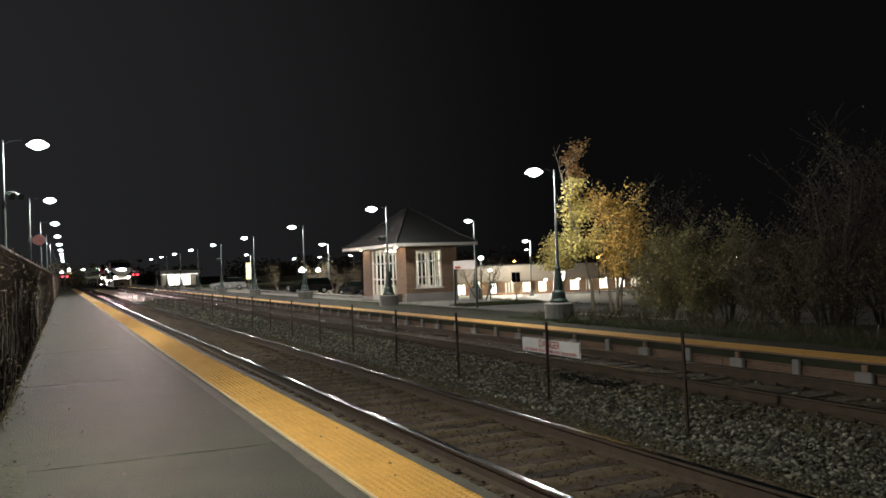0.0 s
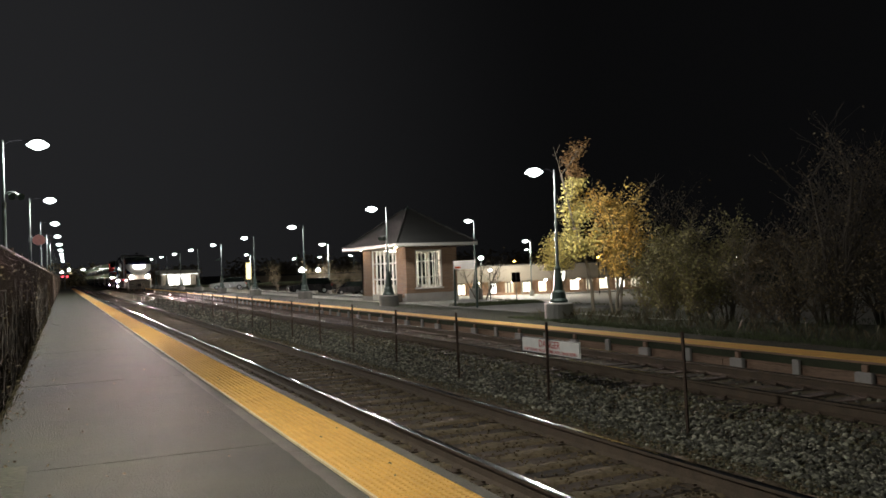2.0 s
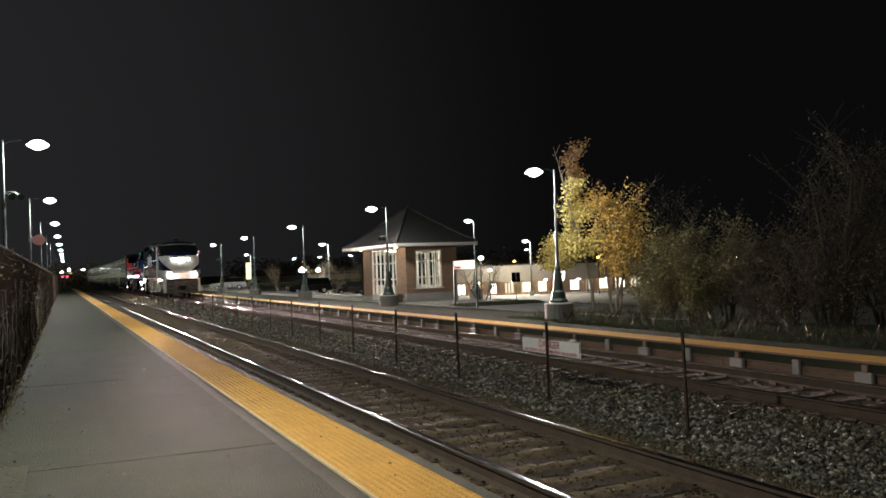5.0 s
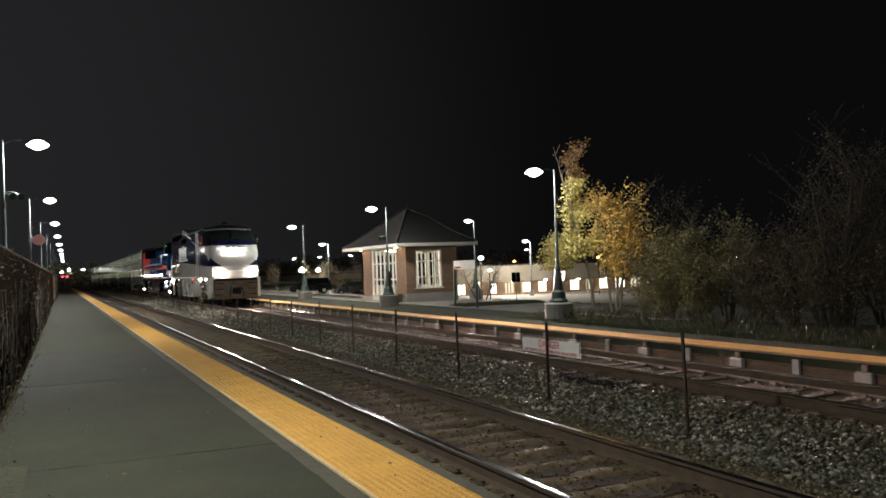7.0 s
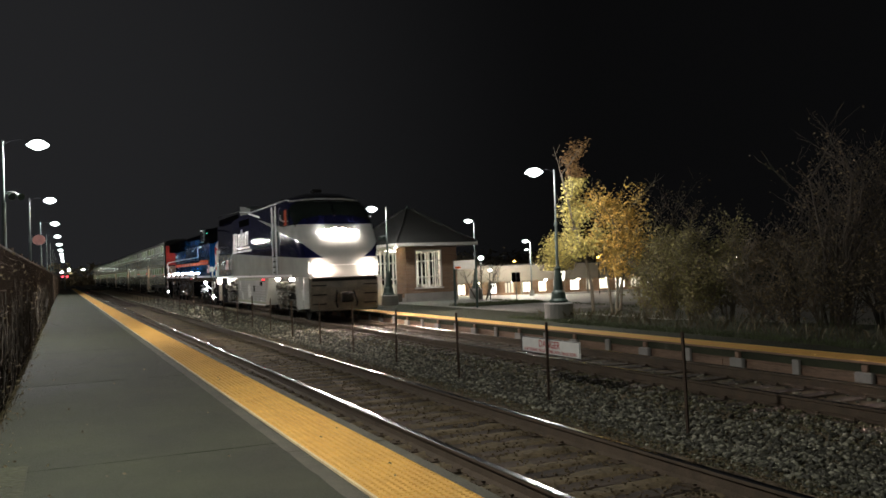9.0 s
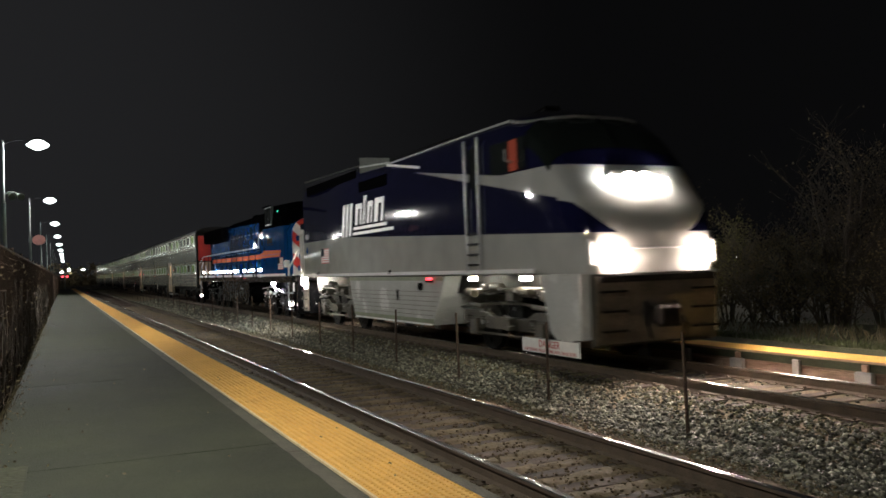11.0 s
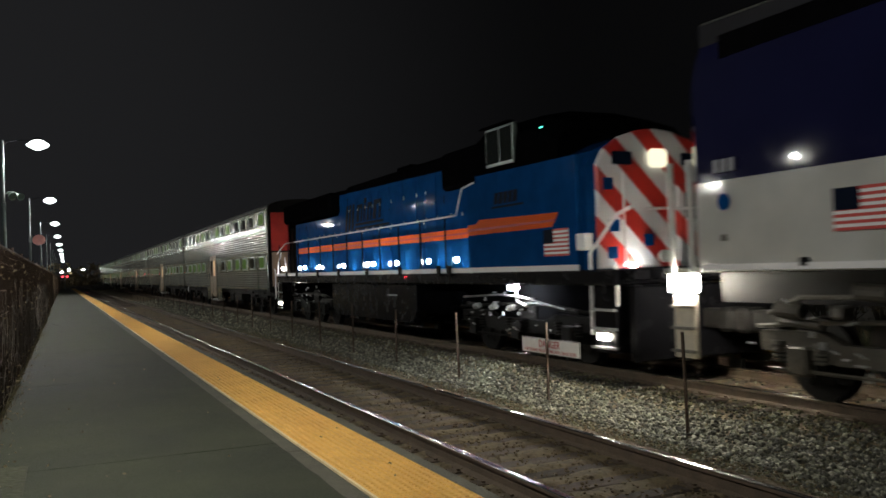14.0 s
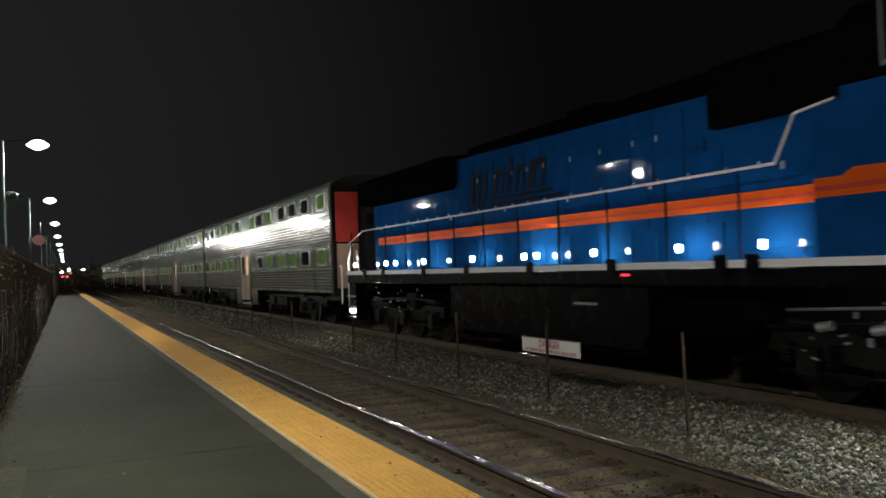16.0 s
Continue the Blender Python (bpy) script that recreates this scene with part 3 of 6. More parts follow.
def parking_lamp(m, h, glow=LAMP_GLOW_FAR, size=0.35, watts=0.0):
    lamp = thing("parking_lamp", "tall parking lot lamp with glowing head", "street lamp", m, "parking lamps")
    part("footing", turned(B(), [(0.3, -0.3), (0.3, 0.7)], 10), CONCRETE, lamp)
    part("pole", rod(B(), (0, 0, 0.6), (0, 0, h), 0.08, 0.06, 8), POST_GREY, lamp)
    part("arm", rod(B(), (0, 0, h - 0.1), (-0.5, 0, h), 0.04, 0.04, 6), POST_GREY, lamp)
    part("hood", box(B(), -1.0, -0.4, -0.2, 0.2, h + 0.02, h + 0.14, 0.03), POST_GREY, lamp)
    part("lens", turned(B(), [(size * 0.4, h - 0.22), (size, h - 0.08), (size, h + 0.015)], 10, -0.7), glow, lamp, "glowing lens")
    if watts:
        d = bpy.data.lights.new("lamp_light", "POINT")
        d.energy, d.color, d.shadow_soft_size = watts, (1.0, 0.95, 0.85), 0.25
        ob = new("lamp_light", d)
        ob.parent, ob.location = lamp, (-0.7, 0, h - 0.55)
    return lamp


# ---------------------------------------------------------------- train materials
def calc(n, l, op, a, b=None):
    k = n.new("ShaderNodeMath")
    k.operation = op
    for i, v in enumerate((a, b)):
        if v is None:
            continue
        if isinstance(v, (int, float)):
            k.inputs[i].default_value = v
        else:
            l.new(v, k.inputs[i])
    return k.outputs[0]


def lead_paint():
    """White, dark blue and grey livery of the leading engine, with its swept white wedge."""
    m, n, l, b = nodes_of("lead_engine_paint")
    tc, sep = n.new("ShaderNodeTexCoord"), n.new("ShaderNodeSeparateXYZ")
    l.new(tc.outputs["Object"], sep.inputs[0])
    x, y, z = sep.outputs
    front = calc(n, l, "MINIMUM", calc(n, l, "MULTIPLY", calc(n, l, "ADD", y, 30.0), 0.04), 0.0)
    belt = calc(n, l, "ADD", front, 2.80)
    low = calc(n, l, "LESS_THAN", z, belt)
    zl = calc(n, l, "ADD", calc(n, l, "MULTIPLY", calc(n, l, "ADD", y, 36.4), 0.185), 3.96)
    zu = calc(n, l, "MAXIMUM", calc(n, l, "ADD", calc(n, l, "MULTIPLY", calc(n, l, "ADD", y, 36.4), 0.13), 4.0), 3.53)
    wedge = calc(n, l, "MULTIPLY", calc(n, l, "GREATER_THAN", z, zl), calc(n, l, "LESS_THAN", z, zu))
    wedge = calc(n, l, "MULTIPLY", wedge, calc(n, l, "LESS_THAN", y, -35.5))
    arc = calc(n, l, "ADD", calc(n, l, "MULTIPLY", calc(n, l, "POWER", calc(n, l, "ABSOLUTE", x), 2.0), 0.38), 2.08)
    chest = calc(n, l, "MULTIPLY", calc(n, l, "LESS_THAN", y, -41.9), calc(n, l, "MULTIPLY", calc(n, l, "GREATER_THAN", z, arc), calc(n, l, "LESS_THAN", z, 3.53)))
    white = calc(n, l, "MAXIMUM", calc(n, l, "MAXIMUM", low, wedge), chest)
    roof = calc(n, l, "GREATER_THAN", z, 4.6)
    grime = n.new("ShaderNodeTexNoise")
    grime.inputs["Scale"].default_value, grime.inputs["Detail"].default_value = 1.3, 6
    l.new(tc.outputs["Object"], grime.inputs["Vector"])
    mix1, mix2, mul = n.new("ShaderNodeMix"), n.new("ShaderNodeMix"), n.new("ShaderNodeMix")
    for k in (mix1, mix2, mul):
        k.data_type = "RGBA"
    mix1.inputs[6].default_value, mix1.inputs[7].default_value = (0.009, 0.010, 0.045, 1), (0.56, 0.57, 0.54, 1)
    l.new(white, mix1.inputs[0])
    l.new(mix1.outputs[2], mix2.inputs[6])
    mix2.inputs[7].default_value = (0.035, 0.035, 0.04, 1)
    l.new(roof, mix2.inputs[0])
    mul.blend_type = "MULTIPLY"
    mul.inputs[0].default_value = 0.45
    l.new(mix2.outputs[2], mul.inputs[6])
    l.new(grime.outputs["Fac"], mul.inputs[7])
    l.new(mul.outputs[2], b.inputs["Base Color"])
    rr = n.new("ShaderNodeMapRange")
    rr.inputs["To Min"].default_value, rr.inputs["To Max"].default_value = 0.03, 0.09
    l.new(grime.outputs["Fac"], rr.inputs["Value"])
    l.new(rr.outputs[0], b.inputs["Roughness"])
    wave, bp = n.new("ShaderNodeTexNoise"), n.new("ShaderNodeBump")
    wave.inputs["Scale"].default_value, wave.inputs["Detail"].default_value = 2.6, 2
    l.new(tc.outputs["Object"], wave.inputs["Vector"])
    bp.inputs["Strength"].default_value, bp.inputs["Distance"].default_value = 0.10, 0.04
    l.new(wave.outputs["Fac"], bp.inputs["Height"])
    l.new(bp.outputs[0], b.inputs["Normal"])
    return m


def stripe_paint():
    """Red and white diagonal stripes of the second engine's nose."""
    m, n, l, b = nodes_of("striped_nose_paint")
    tc, sep = n.new("ShaderNodeTexCoord"), n.new("ShaderNodeSeparateXYZ")
    l.new(tc.outputs["Object"], sep.inputs[0])
    x, y, z = sep.outputs
    d = calc(n, l, "ADD", calc(n, l, "ADD", calc(n, l, "MULTIPLY", x, 1.0), calc(n, l, "MULTIPLY", y, -0.3)), calc(n, l, "MULTIPLY", z, 1.0))
    w = calc(n, l, "FRACT", calc(n, l, "MULTIPLY", d, 1.15))
    red = calc(n, l, "LESS_THAN", w, 0.5)
    mix = n.new("ShaderNodeMix")
    mix.data_type = "RGBA"
    mix.inputs[6].default_value, mix.inputs[7].default_value = (0.72, 0.72, 0.72, 1), (0.52, 0.035, 0.025, 1)
    l.new(red, mix.inputs[0])
    l.new(mix.outputs[2], b.inputs["Base Color"])
    b.inputs["Roughness"].default_value = 0.3
    return m


LEAD = lead_paint()
STRIPES = stripe_paint()
LEAD_WHITE = mat("lead_engine_white", (0.52, 0.53, 0.51), 0.25, var=0.14, scale=1.5, fine=25, bump=0.03, col2=(0.6, 0.61, 0.59))
DUSTY_ROOF = mat("dusty_roof_steel", (0.07, 0.075, 0.065), 0.7, 0.2, var=0.5, scale=3, fine=30, bump=0.2)
# Green light reflected in the white tank skirt, painted as a colour.
REFLECTED_GREEN = mat("green_reflection_on_white", (0.20, 0.235, 0.15), 0.45, var=0.5, scale=2, fine=30, bump=0.1)
LOGO_WHITE = mat("logo_white_vinyl", (0.8, 0.8, 0.8), 0.35, var=0.05, scale=5, fine=40, bump=0.0)
BLUE = satin(mat("second_engine_blue", (0.0042, 0.052, 0.182), 0.06, var=0.2, scale=1.2, fine=3, bump=0.035, spec=0.06), 0.02, 0.05)
DIM_WHITE = mat("dull_number_vinyl", (0.30, 0.30, 0.32), 0.6, var=0.1, scale=5, fine=40, bump=0.0)
BLUE_DARK = mat("logo_dark_blue", (0.003, 0.007, 0.018), 0.7, var=0.1, scale=5, fine=40, bump=0.0, spec=0.05)
ORANGE = mat("orange_stripe_paint", (0.66, 0.095, 0.008), 0.6, var=0.1, scale=3, fine=30, bump=0.0, spec=0.05)
STAINLESS = satin(mat("fluted_stainless_steel", (0.56, 0.60, 0.52), 0.2, 0.76, var=0.35, scale=1.6, fine=9, bump=0.03, stretch=(1, 1, 0.1)), 0.08, 0.19)
CAR_RED = mat("red_end_paint", (0.46, 0.040, 0.030), 0.5, var=0.25, scale=2, fine=30, bump=0.05, spec=0.2)
CAR_DOOR = mat("tan_door_panel", (0.25, 0.17, 0.11), 0.5, var=0.2, scale=3, fine=40, bump=0.05)
TRAIN_GLASS = glass_mat("dark_train_glass", (0.012, 0.016, 0.014))
CAR_GLASS = emit("dim_green_car_window", (0.34, 0.55, 0.16), 0.16)
CAR_GLASS_WARM = emit("warm_vestibule_light", (1.0, 0.66, 0.36), 0.7)
SOOT = mat("soot_black", (0.004, 0.004, 0.004), 0.9, var=0.1, bump=0.0)
HEAD_CORE = emit("headlight_filament", (1.0, 0.74, 0.68), 6.0e7)
HEAD_LENS = emit("headlight_lens", (1.0, 0.86, 0.74), 240.0)
DITCH_CORE = emit("ditch_light_filament", (1.0, 0.72, 0.64), 7.0e5)
DITCH_LENS = emit("ditch_light_lens", (1.0, 0.80, 0.68), 800.0)
STEP_LIGHT = emit("step_light_glow", (1.0, 0.94, 0.78), 200.0)
DECK_LIGHT = emit("deck_light_glow", (1.0, 0.97, 0.92), 210.0)
CREAM = mat("cream_step_paint", (0.55, 0.50, 0.40), 0.5, var=0.2, scale=5, fine=30, bump=0.1)
WELL_GLOW = emit("rear_step_lamp_glow", (1.0, 0.93, 0.78), 260.0)
TRUCK_LIGHT = emit("truck_lamp_glow", (0.92, 0.97, 1.0), 800.0)
RED_LIGHT = emit("red_marker_glow", (1.0, 0.04, 0.06), 6.0)
RED_BLIND = emit("lit_red_blind", (1.0, 0.20, 0.12), 0.13)


TRUCK_METAL = mat("dim_truck_metal", (0.055, 0.049, 0.037), 0.45, 0.0, var=0.7, scale=3, fine=25, bump=0.4)
ROOF_BLACK = mat("sooty_roof_black", (0.003, 0.003, 0.0035), 0.8, var=0.3, scale=4, fine=30, bump=0.1, spec=0.0)


def wheelset(parent, y, r=0.5, half=0.76):
    """An axle with its two wheels; origin on the axle so that it can turn."""
    bm = B()
    rod(bm, (-half - 0.1, 0, 0), (half + 0.1, 0, 0), 0.09, seg=10)
    for s in (-1, 1):
        rod(bm, (s * (half - 0.06), 0, 0), (s * (half + 0.06), 0, 0), r, r, 24)
        rod(bm, (s * (half - 0.09), 0, 0), (s * (half - 0.061), 0, 0), r + 0.03, r + 0.03, 24)
        rod(bm, (s * (half + 0.061), 0, 0), (s * (half + 0.09), 0, 0), r * 0.36, r * 0.3, 12)
        for k in range(6):
            a = k * math.pi / 3
            rod(bm, (s * (half + 0.0605), 0.62 * r * math.cos(a), 0.62 * r * math.sin(a)), (s * (half + 0.075), 0.62 * r * math.cos(a), 0.62 * r * math.sin(a)), 0.06, 0.05, 6)
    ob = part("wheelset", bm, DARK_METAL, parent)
    ob.location = (0, y, r)
    return ob


def truck(parent, yc, axles, metal, span):
    """A truck frame with springs, journal boxes and brake rigging on both sides."""
    for s in (-1, 1):
        bm = B()
        pts = [(yc - span, 0.62), (yc - span, 0.86), (yc - span * 0.55, 0.88), (yc - span * 0.38, 0.74), (yc + span * 0.38, 0.74), (yc + span * 0.55, 0.88), (yc + span, 0.86), (yc + span, 0.62), (yc + span * 0.4, 0.5), (yc - span * 0.4, 0.5)]
        side_prism(bm, pts, s * 1.0, s * 1.16)
        part("side_frame", bm, metal, parent)
        for a in axles:
            bm = B()
            box(bm, s * 1.10 if s > 0 else -1.26, 1.26 if s > 0 else s * 1.10, a - 0.17, a + 0.17, 0.34, 0.70, 0.03)
            for d in (-0.32, 0.32):
                for z in range(5):
                    rod(bm, (s * 1.18, a + d, 0.50 + z * 0.055), (s * 1.18, a + d, 0.53 + z * 0.055), 0.075, 0.075, 8)
            rod(bm, (s * 1.22, a - 0.4, 0.95), (s * 1.22, a + 0.25, 1.0), 0.05, 0.05, 8)
            part("journal_box", bm, metal, parent)
        bm = B()
        path_rod(bm, [(s * 1.2, yc - span, 0.95), (s * 1.2, yc - span * 0.3, 1.05), (s * 1.2, yc + span * 0.3, 1.02), (s * 1.2, yc + span, 0.92)], 0.03)
        path_rod(bm, [(s * 1.2, yc - span * 0.9, 0.4), (s * 1.2, yc + span * 0.9, 0.4)], 0.025)
        rod(bm, (s * 1.16, yc - 0.25, 0.62), (s * 1.32, yc - 0.25, 0.62), 0.12, 0.12, 10)
        part("brake_rigging", bm, metal, parent)
    part("bolster", box(B(), -0.98, 0.98, yc - 0.35, yc + 0.35, 0.45, 1.15, 0.05), DARK_METAL, parent)


def pipe_fittings(parent, yc, span, count, seed):
    """Small bright pipes, nuts and levers scattered over a truck."""
    rng = random.Random(seed)
    for _ in range(count):
        y, z, w = yc + rng.gauss(0, span * 0.45), rng.uniform(0.55, 1.3), rng.uniform(0.03, 0.16)
        x = -1.37 + rng.uniform(0, 0.06)
        if rng.random() < 0.6:
            bm = rod(B(), (x, y, z), (x, y + w, z + rng.uniform(-0.05, 0.05)), 0.014, 0.014, 8)
        else:
            bm = box(B(), x - 0.02, x + 0.02, y, y + w * 0.5, z, z + rng.uniform(0.03, 0.1), 0.006)
        part("pipe_fitting", bm, STEEL, parent)


def grab_rail(parent, pts, material, r=0.02):
    return part("handrail", path_rod(B(), pts, r), material, parent)


def slanted_bar(bm, x, pts):
    """A flat decal on a side wall from (y, z) points, 5 mm thick, outward towards -x."""
    side_prism(bm, pts, x - 0.006, x)


def flag_decal(parent, x, y0, y1, z0, z1):
    """Striped red and white decal with a blue corner; y0 is its forward end."""
    n = 13
    bm = B()
    slanted_bar(bm, x, [(y0, z0), (y1, z0), (y1, z1), (y0, z1)])
    d = part("flag_decal", bm, LOGO_WHITE, parent, "red and white striped flag decal")
    step = (z1 - z0) / n
    for k in range(0, n, 2):
        za = z0 + step * k
        part("red_stripe", box(B(), x - 0.0105, x - 0.0065, y0, y1, za, za + step), RED_PAINT, d)
    bm = B()
    slanted_bar(bm, x - 0.009, [(y1 - (y1 - y0) * 0.4, z0 + (z1 - z0) * 0.48), (y1, z0 + (z1 - z0) * 0.48), (y1, z1), (y1 - (y1 - y0) * 0.4, z1)])
    part("canton", bm, BLUE_DARK, d)


def logo(parent, material, x, ya, za, ht, w):
    """Five slanted letter-like blocks over two bars, running from ya towards -y."""
    bm = B()

    def bar(y, wd, z, h):
        slanted_bar(bm, x, [(y - z * 0.25, za + z), (y - wd - z * 0.25, za + z), (y - wd - (z + h) * 0.25, za + z + h), (y - (z + h) * 0.25, za + z + h)])
    u = w / 10.0
    for k in range(3):
        bar(ya - k * 0.95 * u, 0.55 * u, -0.28 * ht, 1.28 * ht)
    for k, (y, wd, h) in enumerate(((3.3, 1.5, 0.8), (5.2, 0.6, 1.05), (6.2, 1.1, 0.8), (7.8, 1.9, 0.85))):
        bar(ya - y * u, wd * u * 0.42, 0.12 * ht, h * ht)
        bar(ya - (y + wd * 0.42) * u, wd * u * 0.58, (h + 0.12 - 0.2) * ht, 0.2 * ht)
        bar(ya - (y + wd * 0.78) * u, wd * u * 0.22, 0.12 * ht, (h - 0.2) * ht)
    bar(ya - 3.0 * u, 7.6 * u, -0.06 * ht, 0.11 * ht)
    bar(ya - 3.0 * u, 9.0 * u, -0.26 * ht, 0.11 * ht)
    return part("emblem", bm, material, parent, "slanted emblem of plain blocks over two bars")


def coupler(parent, y, s):
    bm = B()
    box(bm, -0.14, 0.14, min(y, y + s * 0.6), max(y, y + s * 0.6), 0.72, 1.02, 0.04)
    box(bm, -0.24, 0.24, min(y + s * 0.5, y + s * 0.8), max(y + s * 0.5, y + s * 0.8), 0.68, 1.05, 0.06)
    return part("coupler", bm, DARK_METAL, parent)


# ---------------------------------------------------------------- leading engine
def lead_section(y, w, zb, zs, zt):
    half = [(w * 0.98, zb), (w, zb + 0.15), (w, zs - 0.5 * (zs - zb)), (w, zs), (w * 0.95, zs + 0.38 * (zt - zs)), (w * 0.8, zs + 0.72 * (zt - zs)), (w * 0.45, zt - 0.03)]
    return [(-a, y, c) for a, c in half] + [(0, y, zt)] + [(a, y, c) for a, c in reversed(half)]


def beam_lamp(parent, name, c, r, core, lens, label):
    """A sealed-beam lamp that faces -y: bright core deep in a barrel, glowing lens ring round it."""
    x, y, z = c
    lamp = part(name, rod(B(), (x, y + 0.16, z), (x, y + 0.02, z), r * 1.25, r * 1.35, 20), BLACK_PAINT, parent, label)
    bm = B()
    seg = 24
    rings = []
    for rr, yy in ((r * 1.2, 0.012), (r * 1.15, -0.03), (r * 0.8, -0.11), (0.0112, -0.16)):
        rings.append([bm.verts.new((x + rr * math.cos(2 * math.pi * k / seg), y + yy, z + rr * math.sin(2 * math.pi * k / seg))) for k in range(seg)])
    for a, b in zip(rings, rings[1:]):
        for k in range(seg):
            bm.faces.new((a[k], a[(k + 1) % seg], b[(k + 1) % seg], b[k]))
    part("lens", bm, lens, lamp, "glowing lens")
    bm = B()
    tube = [[bm.verts.new((x + 0.0108 * math.cos(2 * math.pi * k / 10), y + yy, z + 0.0108 * math.sin(2 * math.pi * k / 10))) for k in range(10)] for yy in (0.014, -0.158)]
    for k in range(10):
        bm.faces.new((tube[0][k], tube[0][(k + 1) % 10], tube[1][(k + 1) % 10], tube[1][k]))
    part("barrel", bm, SOOT, lamp)
    bm = B()
    bm.faces.new([bm.verts.new((x + 0.0102 * math.cos(2 * math.pi * k / 10), y + 0.012, z + 0.0102 * math.sin(2 * math.pi * k / 10))) for k in range(10)])
    part("reflector", bm, core, lamp, "brilliant beam")
    return lamp


def build_lead_engine():
    e = thing("locomotive", "white and dark blue streamlined diesel locomotive with blazing headlights", "locomotive")
    S = [(-25.25, 1.42, 1.62, 4.1, 4.8), (-25.45, 1.53, 1.62, 4.28, 4.92), (-31.0, 1.55, 1.62, 4.3, 4.95), (-36.5, 1.55, 1.62, 4.26, 4.84), (-38.2, 1.55, 1.62, 4.25, 4.86), (-40.2, 1.54, 1.62, 4.2, 4.82),
         (-40.9, 1.52, 1.62, 4.0, 4.6), (-41.4, 1.50, 1.62, 3.72, 4.28), (-41.9, 1.48, 1.62, 3.4, 3.86), (-42.25, 1.46, 1.62, 3.2, 3.52), (-42.45, 1.44, 1.62, 3.05, 3.28), (-42.8, 1.40, 1.6, 2.82, 3.02),
         (-43.1, 1.33, 1.6, 2.52, 2.70), (-43.3, 1.24, 1.6, 2.2, 2.36), (-43.38, 1.12, 1.6, 1.95, 2.06)]
    bm = loft(B(), [lead_section(*s) for s in S])
    part("body", bm, LEAD, e, "white, dark blue and grey painted body shell", smooth=True)
    # sill line and belt groove
    for s in (-1, 1):
        bm = B()
        box(bm, s * 1.555 - 0.012, s * 1.555 + 0.012, -41.2, -25.5, 1.64, 1.72)
        part("sill", bm, LOGO_WHITE, e)
    # fuel tank skirt with ribs
    tank = part("fuel_tank", side_prism(B(), [(-30.2, 1.60), (-37.1, 1.60), (-36.8, 1.1), (-36.3, 0.46), (-30.7, 0.46), (-30.35, 1.1)], -1.46, 1.46), LEAD_WHITE, e, "grimy white fuel tank skirt")
    for k in range(6):
        z = 0.68 + 0.11 * k
        part("rib", box(B(), -1.475, -1.461, -36.4 - 0.07 * k, -30.6 + 0.04 * k, z, z + 0.012), GRIME_METAL, tank)
    # Two strips paint the greenish reflections along the skirt's top and bottom.
    part("tank_band", box(B(), -1.468, -1.461, -37.0, -30.2, 1.50, 1.595), REFLECTED_GREEN, tank, "band with a painted green reflection")
    part("tank_band", box(B(), -1.468, -1.461, -36.4, -30.62, 0.50, 0.60), REFLECTED_GREEN, tank, "band with a painted green reflection")
    part("tank_edge", box(B(), -1.475, -1.461, -36.3, -30.72, 0.452, 0.495), LOGO_WHITE, tank)
    part("filler_cap", rod(B(), (-1.461, -35.7, 1.36), (-1.52, -35.7, 1.36), 0.1, 0.09, 12), BLACK_PAINT, tank)
    part("filler_pipe", box(B(), -1.50, -1.461, -34.22, -34.12, 1.0, 1.28, 0.02), DARK_METAL, tank)
    # front apron
    for s in (-1, 1):
        x0, x1 = (1.2, 1.46) if s > 0 else (-1.46, -1.2)
        part("front_apron", side_prism(B(), [(-41.25, 1.61), (-43.1, 1.61), (-43.1, 0.5), (-42.0, 0.44), (-41.65, 0.6)], x0, x1), LEAD_WHITE, e)
    bm = B()
    side_prism(bm, [(-43.12, 1.59), (-43.42, 1.55), (-43.42, 1.2), (-43.3, 0.42), (-43.05, 0.36)], -1.26, 1.26)
    part("pilot", bm, TRUCK_METAL, e, "dark steel pilot with steps")
    bm = B()
    for z in (0.62, 0.95, 1.28):
        for s in (-1, 1):
            box(bm, s * 0.95 - 0.25, s * 0.95 + 0.25, -43.52, -43.425, z, z + 0.04)
    box(bm, -1.2, 1.2, -43.5, -43.425, 1.45, 1.56)
    part("steps", bm, DARK_METAL, e)
    coupler(e, -43.1, -1)
    coupler(e, -25.4, 1)
    for s in (-1, 1):
        bm = B()
        path_rod(bm, [(s * 0.3, -43.46, 1.1), (s * 0.4, -43.7, 0.7), (s * 0.35, -43.72, 0.5)], 0.025)
        part("air_hose", bm, BLACK_PAINT, e)
    # windscreen and cab windows
    glass = [[(x * 1.006, y - 0.014, z + 0.016) for x, y, z in lead_section(*s)[3:12]] for s in S[6:9]]
    bm = loft(B(), glass, caps=False)
    part("windscreen", bm, TRAIN_GLASS, e, "dark wrap-round windscreen")
    part("centre_post", path_rod(B(), [(0, y - 0.014, zt + 0.025) for y, w, zb, zs, zt in S[6:9]], 0.03), BLACK_PAINT, e)
    part("visor_edge", path_rod(B(), [(-1.40, -40.2, 4.56), (-1.36, -40.5, 4.49), (-1.22, -40.8, 4.47), (-0.95, -41.0, 4.50), (-0.5, -41.1, 4.53), (0.5, -41.1, 4.53), (0.95, -41.0, 4.50), (1.22, -40.8, 4.47), (1.36, -40.5, 4.49), (1.40, -40.2, 4.56)], 0.03), STEEL, e, "pale edge over the windscreen")
    for s in (-1, 1):
        part("cab_window", box(B(), s * 1.553 - 0.008, s * 1.553 + 0.008, -41.0, -39.65, 3.56, 4.16, 0.006), TRAIN_GLASS, e)
    part("window_blind", box(B(), -1.572, -1.563, -40.72, -40.42, 3.56, 4.14), RED_BLIND, e, "red-lit blind behind a cab window")
